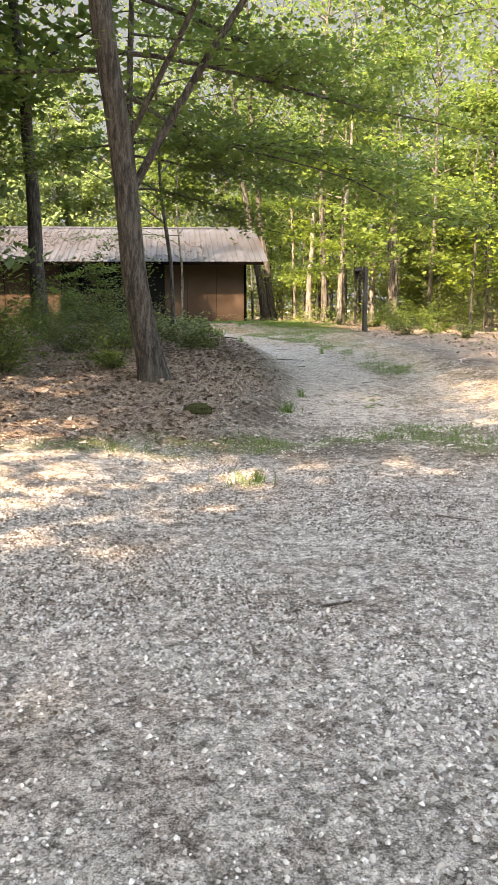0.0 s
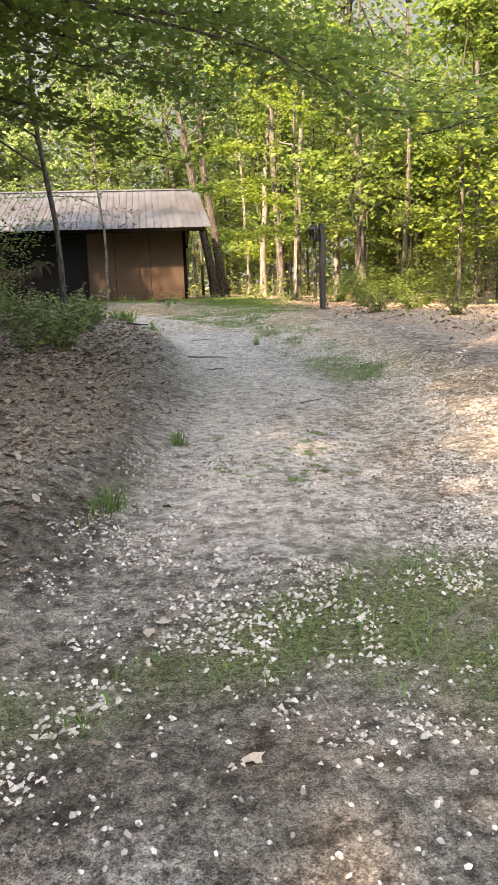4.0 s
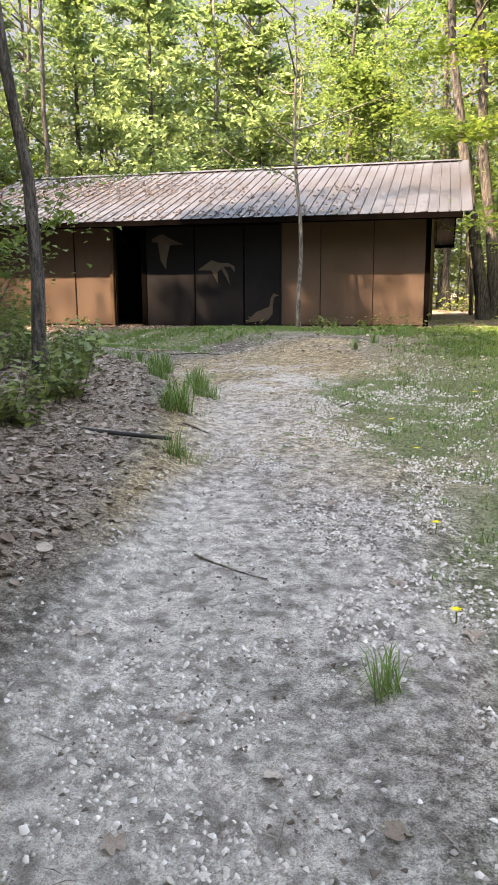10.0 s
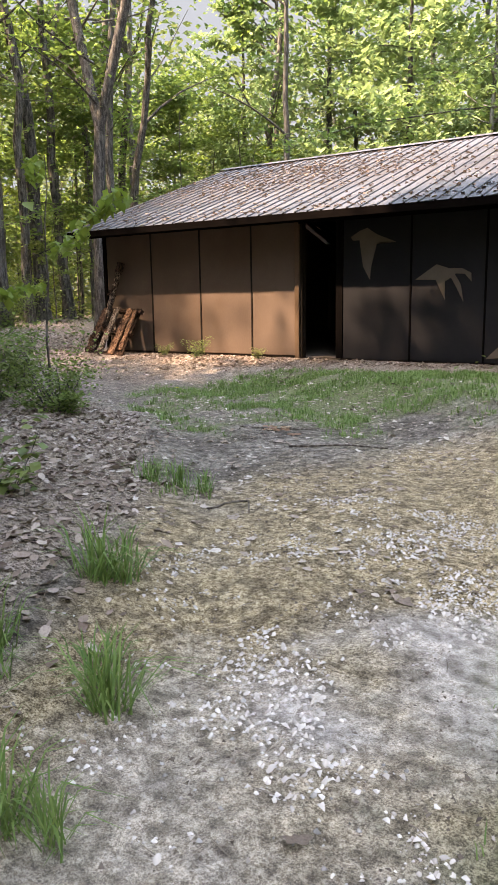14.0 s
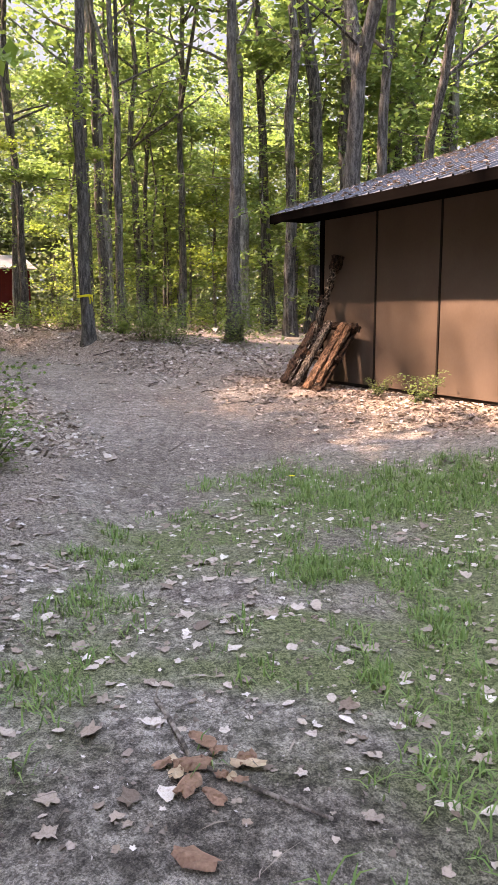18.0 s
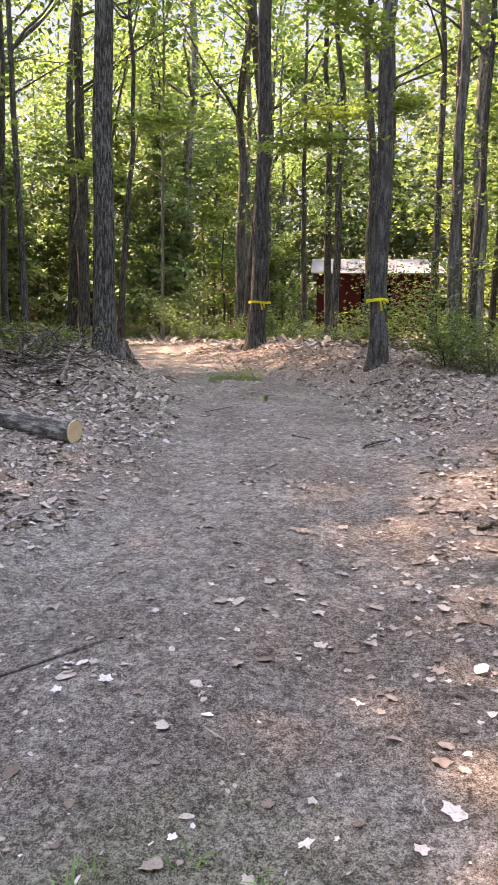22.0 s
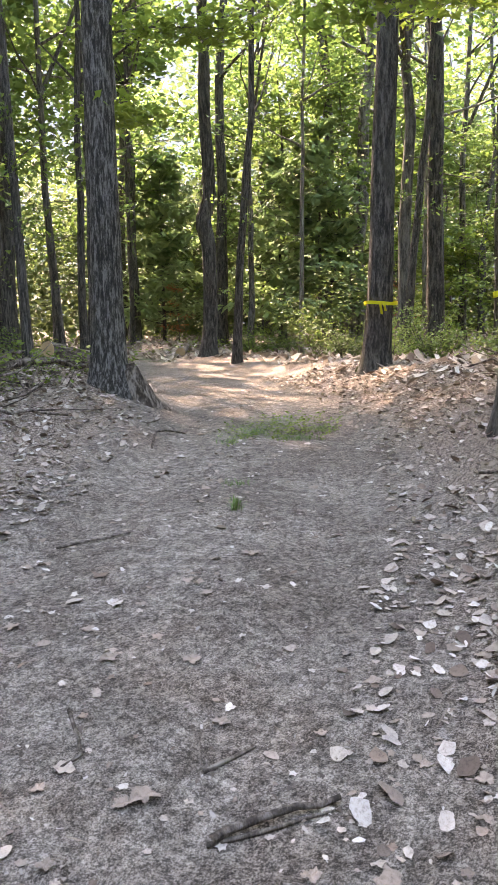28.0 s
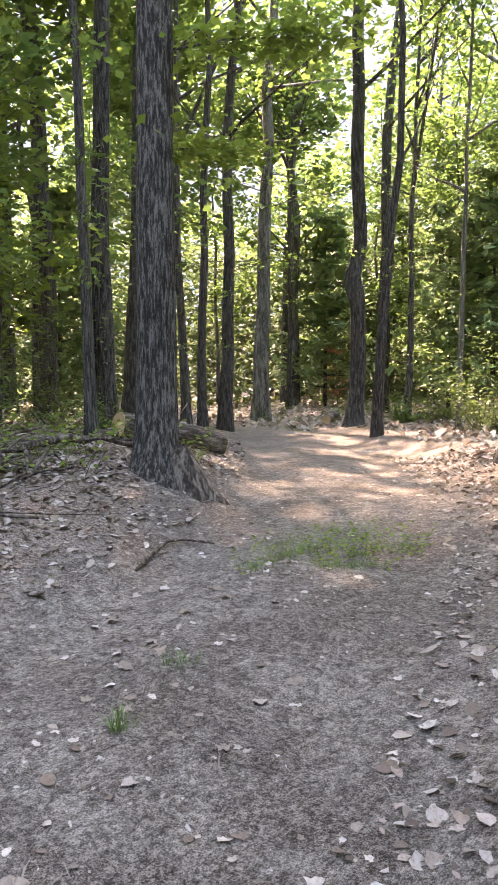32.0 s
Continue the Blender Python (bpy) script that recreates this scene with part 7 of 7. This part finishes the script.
# the banks close to the track
lx, ly = pick(78000, (-24, 26), (-8.5, 36), lambda x, y: zones(x, y)[2] * (0.45 + 0.55 * smooth(-0.3, 0.3, lumps(x * 0.8 + 3, y * 0.8))) * not_shed(x, y) * (1 - smooth(3.2, 5.0, np.abs(lane_at(x, y)[1]))) * (np.abs(lane_at(x, y)[1]) > 1.0) * np.where(lane_at(x, y)[1] < 0, 0.12 + 0.88 * smooth(12.0, 14.5, -x), 1.0))
scatter("leaf_litter", CRUMPLE, lx, ly, 0.05, DEAD_LEAF, "thick litter of curled pale dead leaves along the track", "leaves", 0.004, 0.28, soft=True)
lx, ly = pick(52000, (-6.5, 9), (-1.0, 29), lambda x, y: (0.35 + 0.65 * zones(x, y)[2]) * 0.95 * smooth(0.85, 1.35, lane_at(x, y)[1]) * (1 - smooth(3.2, 5.5, np.abs(lane_at(x, y)[1]))))
scatter("leaf_litter", CRUMPLE, lx, ly, 0.042, LITTER, "litter of curled brown and pale dead leaves on the bank", "leaves", 0.004, 0.25, soft=True)
# single leaves over the track and the grass
lx, ly = pick(15000, (-23, 26), (3, 35), lambda x, y: (0.45 + 0.55 * (lumps(x * 1.3, y * 1.3 + 5) > 0.1)) * (np.abs(lane_at(x, y)[1]) < 3.2) * not_shed(x, y) * (0.22 + 0.6 * np.exp(-((x + 5) / 3.0) ** 2) + 0.10 * (np.abs(lane_at(x, y)[1]) > 1.2)))
scatter("fallen_leaves", FALLEN, lx, ly, 0.055, DEAD_LEAF, "pale dead leaves strewn over the track", "leaves", 0.003, 0.09, soft=True)
lx, ly = pick(42000, (-23, 26), (3, 35), lambda x, y: (0.35 + 0.65 * (lumps(x * 1.3, y * 1.3 + 5) > 0.1)) * (np.abs(lane_at(x, y)[1]) < 3.4) * not_shed(x, y) * (0.30 + 0.5 * np.exp(-((x + 5) / 3.2) ** 2) + 0.25 * (np.abs(lane_at(x, y)[1]) > 1.1)))
scatter("leaf_scraps", FALLEN[:4], lx, ly, 0.036, DEAD_LEAF, "torn scraps of pale dead leaf over the track", "leaves", 0.003, 0.13, soft=True)
lx, ly = pick(1500, (-4, 8), (3.5, 27), lambda x, y: 0.25 + 0.5 * (np.abs(lane_at(x, y)[1]) > 1.0))
scatter("fallen_leaves", FALLEN, lx, ly, 0.06, DEAD_LEAF, "pale dead leaves strewn beside the lane", "leaves", 0.003, 0.1, soft=True)
# chips and leaf crumbs
CRUMB = leafy("crumbs", [(0.05, 0.037, 0.03), (0.15, 0.122, 0.103), (0.40, 0.365, 0.335), (0.08, 0.06, 0.048), (0.52, 0.48, 0.445), (0.18, 0.15, 0.13)], 0.0, 0.85)
SOIL = leafy("soil_crumbs", [(0.035, 0.026, 0.021), (0.085, 0.066, 0.055), (0.15, 0.12, 0.10)], 0.0, 0.9)
CLOD = [(np.array([(-0.5, -0.1, 0), (0.45, -0.3, 0), (0.1, 0.45, 0.0), (0.02, 0.0, 0.42)]), np.array([(0, 1, 3), (1, 2, 3), (2, 0, 3)])), (np.array([(-0.4, 0.3, 0), (-0.2, -0.4, 0), (0.55, 0.05, 0.0), (-0.05, 0.05, 0.34)]), np.array([(0, 1, 3), (1, 2, 3), (2, 0, 3)]))]


def near_path(x, y):
    return np.exp(-(np.maximum(0, np.abs(lane_at(x, y)[1]) - 1.2) / 0.8) ** 2)


lx, ly = pick(120000, (-22, 9), (3, 34), lambda x, y: near_path(x, y) * (0.35 + 0.65 * smooth(-0.15, 0.2, lumps(x * 2.3, y * 2.3))) * (0.6 + 0.4 * smooth(26, 29, y)) * (1 - 0.6 * zones(x, y)[3]))
scatter("crumbs", FLAKE, lx, ly, 0.0115, CRUMB, "crumbs of bark and leaf over the bare track", "crumbs", 0.003, 0.45)
lx, ly = pick(190000, (-21, 9), (2.2, 34), lambda x, y: near_path(x, y) * smooth(-0.12, 0.22, lumps(x * 3.1 + 4, y * 2.7) + 0.5 * lumps(x * 7, y * 7)) * (0.9 - 0.35 * zones(x, y)[3]))
scatter("soil_crumbs", CLOD, lx, ly, 0.016, SOIL, "dark crumbs of soil and rotted bark over the track", "crumbs", 0.0, 0.3)
SAND_CLOD = leafy("sand_clods", [(0.24, 0.215, 0.195), (0.42, 0.385, 0.355), (0.55, 0.515, 0.48), (0.33, 0.30, 0.275)], 0.0, 0.95)
lx, ly = pick(150000, (-2.6, 9.2), (2.4, 27.5), lambda x, y: near_path(x, y) * smooth(-0.1, 0.25, lumps(x * 2.3 + 1, y * 2.1 + 3) + 0.5 * lumps(x * 6, y * 6)) * (1 - smooth(0.7, 1.2, lane_at(x, y)[1])))
scatter("sand_clods", CLOD + PEBBLES[:3], lx, ly, 0.019, SAND_CLOD, "pale crumbly clods of sandy soil in the lane", "soil", -0.001, 0.3)
TWIGLET = [(np.array([(-0.5, -0.018, 0), (0.0, 0.012, 0.05), (0.5, -0.01, 0.0), (0.0, 0.05, 0.06)]), np.array([(0, 1, 3), (1, 2, 3)])), (np.array([(-0.5, 0.03, 0.03), (0.05, -0.03, 0.05), (0.5, 0.04, 0.0), (0.0, 0.02, 0.06)]), np.array([(0, 1, 3), (1, 2, 3)]))]
TWIG = leafy("twiglets", [(0.05, 0.038, 0.03), (0.13, 0.10, 0.08), (0.26, 0.22, 0.185)], 0.0, 0.85)
lx, ly = pick(32000, (-22, 9), (3, 34), lambda x, y: (np.abs(lane_at(x, y)[1]) < 3.4) * 0.55)
scatter("twiglets", TWIGLET, lx, ly, 0.085, TWIG, "thin dark twig bits over the track", "twigs", 0.004, 0.2)
# gravel
GRAVEL = leafy("gravel_stone", [(0.06, 0.054, 0.05), (0.30, 0.285, 0.27), (0.60, 0.58, 0.555), (0.12, 0.108, 0.10), (0.44, 0.42, 0.40), (0.78, 0.76, 0.73), (0.18, 0.165, 0.152)], 0.0, 0.9)
lx, ly = pick(300000, (-5.2, 3.6), (2.6, 10.4), lambda x, y: zones(x, y)[0] * np.exp(-(np.maximum(0, y - 5.0)) / 5.0) * (0.25 + 0.75 * smooth(-0.25, 0.2, lumps(x * 1.4 + 1, y * 1.6))) * 0.8)
scatter("gravel", PEBBLES, lx, ly, 0.0165, GRAVEL, "loose pale gravel over the parking ground", "gravel", 0.0, 0.25, soft=True)
lx, ly = pick(16000, (-3, 9), (3, 25), lambda x, y: (np.abs(lane_at(x, y)[1]) < 1.7) * 0.35)
scatter("gravel", PEBBLES, lx, ly, 0.019, GRAVEL, "sparse small stones in the lane", "gravel", 0.0, 0.2, soft=True)
lx, ly = pick(70000, (-5.0, 3.6), (2.4, 9.6), lambda x, y: zones(x, y)[0] * smooth(-0.05, 0.25, lumps(x * 0.9 + 2, y * 1.1 + 1) + 0.4 * lumps(x * 5, y * 5)) * 0.8)
scatter("soil_crumbs", CLOD, lx, ly, 0.015, SOIL, "dark crumbs of soil between the gravel", "crumbs", 0.0, 0.3)
# short grass, in small clumps
def grass_clumps(name, x, y, each, height, spread, width, seed, label):
    gen = np.random.default_rng(seed)
    gx, gy = (np.repeat(v, each) + gen.normal(0, spread, len(v) * each) for v in (x, y))
    v, f = blades(len(gx), height, 0.0, seed, width, 0.6)
    v = v.reshape(-1, 5, 3) * np.repeat(gen.uniform(0.6, 1.35, len(x)), each)[:, None, None] + np.stack([gx, gy, ground_z(gx, gy)], 1)[:, None]
    ob = tagged(new(name, mesh_np(name, v.reshape(-1, 3), f)), label, "grass", "", "stuff")
    ob.data.materials.append(GRASS)


gx, gy = pick(52000, (-7, 8), (4, 29), lambda x, y: smooth(0.25, 0.75, zones(x, y)[1]) * (0.2 + 0.8 * (lumps(x * 2, y * 2) > -0.05)) * 0.8)
grass_clumps("grass", gx, gy, 5, 0.05, 0.03, 0.0028, 180, "short patchy green grass beside the lane")
gx, gy = pick(46000, (-10, 27.5), (2.5, 34.4), lambda x, y: smooth(0.25, 0.8, zones(x, y)[1]) * (0.08 + 0.92 * smooth(-0.05, 0.15, lumps(x * 1.6, y * 1.6) + 0.3 * smooth(31.2, 32.4, y))))
grass_clumps("lawn_grass", gx, gy, 7, 0.06, 0.022, 0.003, 181, "thin green lawn grass in front of the shed")

# ---- larger single leaves and stones that can be told apart ----
LEAF_ME = []
for k in range(6):
    v, f = maple_leaf(30 + k, (0.3, -0.25, 0.5, 0.15, -0.4, 0.6)[k], 2)
    me = mesh_np("leaf", v * 0.088, f, True)
    me.materials.append(DEAD_LEAF)
    LEAF_ME.append(me)
for k in range(295):
    u = rnd.random()
    if u < 0.45:
        x, y = rnd.uniform(-6.5, -2.2), rnd.uniform(27.5, 31.6)
    elif u < 0.85:
        s = rnd.randrange(len(LN))
        while not (-18 < LN[s, 0] < -9):
            s = rnd.randrange(len(LN))
        x, y = LN[s, 0] + rnd.uniform(-1, 1), LN[s, 1] + rnd.uniform(-1.6, 1.8)
    else:
        x, y = rnd.uniform(-1.5, 1.6), rnd.uniform(14, 26)
    ob = part("leaf", LEAF_ME[rnd.randrange(6)], None, ground)
    ob.matrix_basis = pose(x, y, gz(x, y) + 0.004, rnd.uniform(-7, 7), rnd.uniform(-7, 7), rnd.uniform(0, 360)) @ Matrix.Scale(rnd.uniform(0.6, 1.2), 4)
STONE_ME = []
for k, (v, f) in enumerate(PEBBLES):
    me = mesh_np("stone", v * 0.034, f, True)
    me.materials.append(STONE)
    STONE_ME.append(me)
for k in range(220):
    x, y = rnd.uniform(-4.5, 0.8), 3.3 + rnd.random() ** 1.5 * 5.5
    if k > 180:
        x, y = rnd.uniform(-0.6, 1.2), rnd.uniform(11, 16)
    ob = part("stone", STONE_ME[k % 5], None, ground)
    ob.matrix_basis = pose(x, y, gz(x, y) + 0.003, 0, 0, rnd.uniform(0, 360)) @ Matrix.Scale(rnd.uniform(0.5, 1.0), 4)
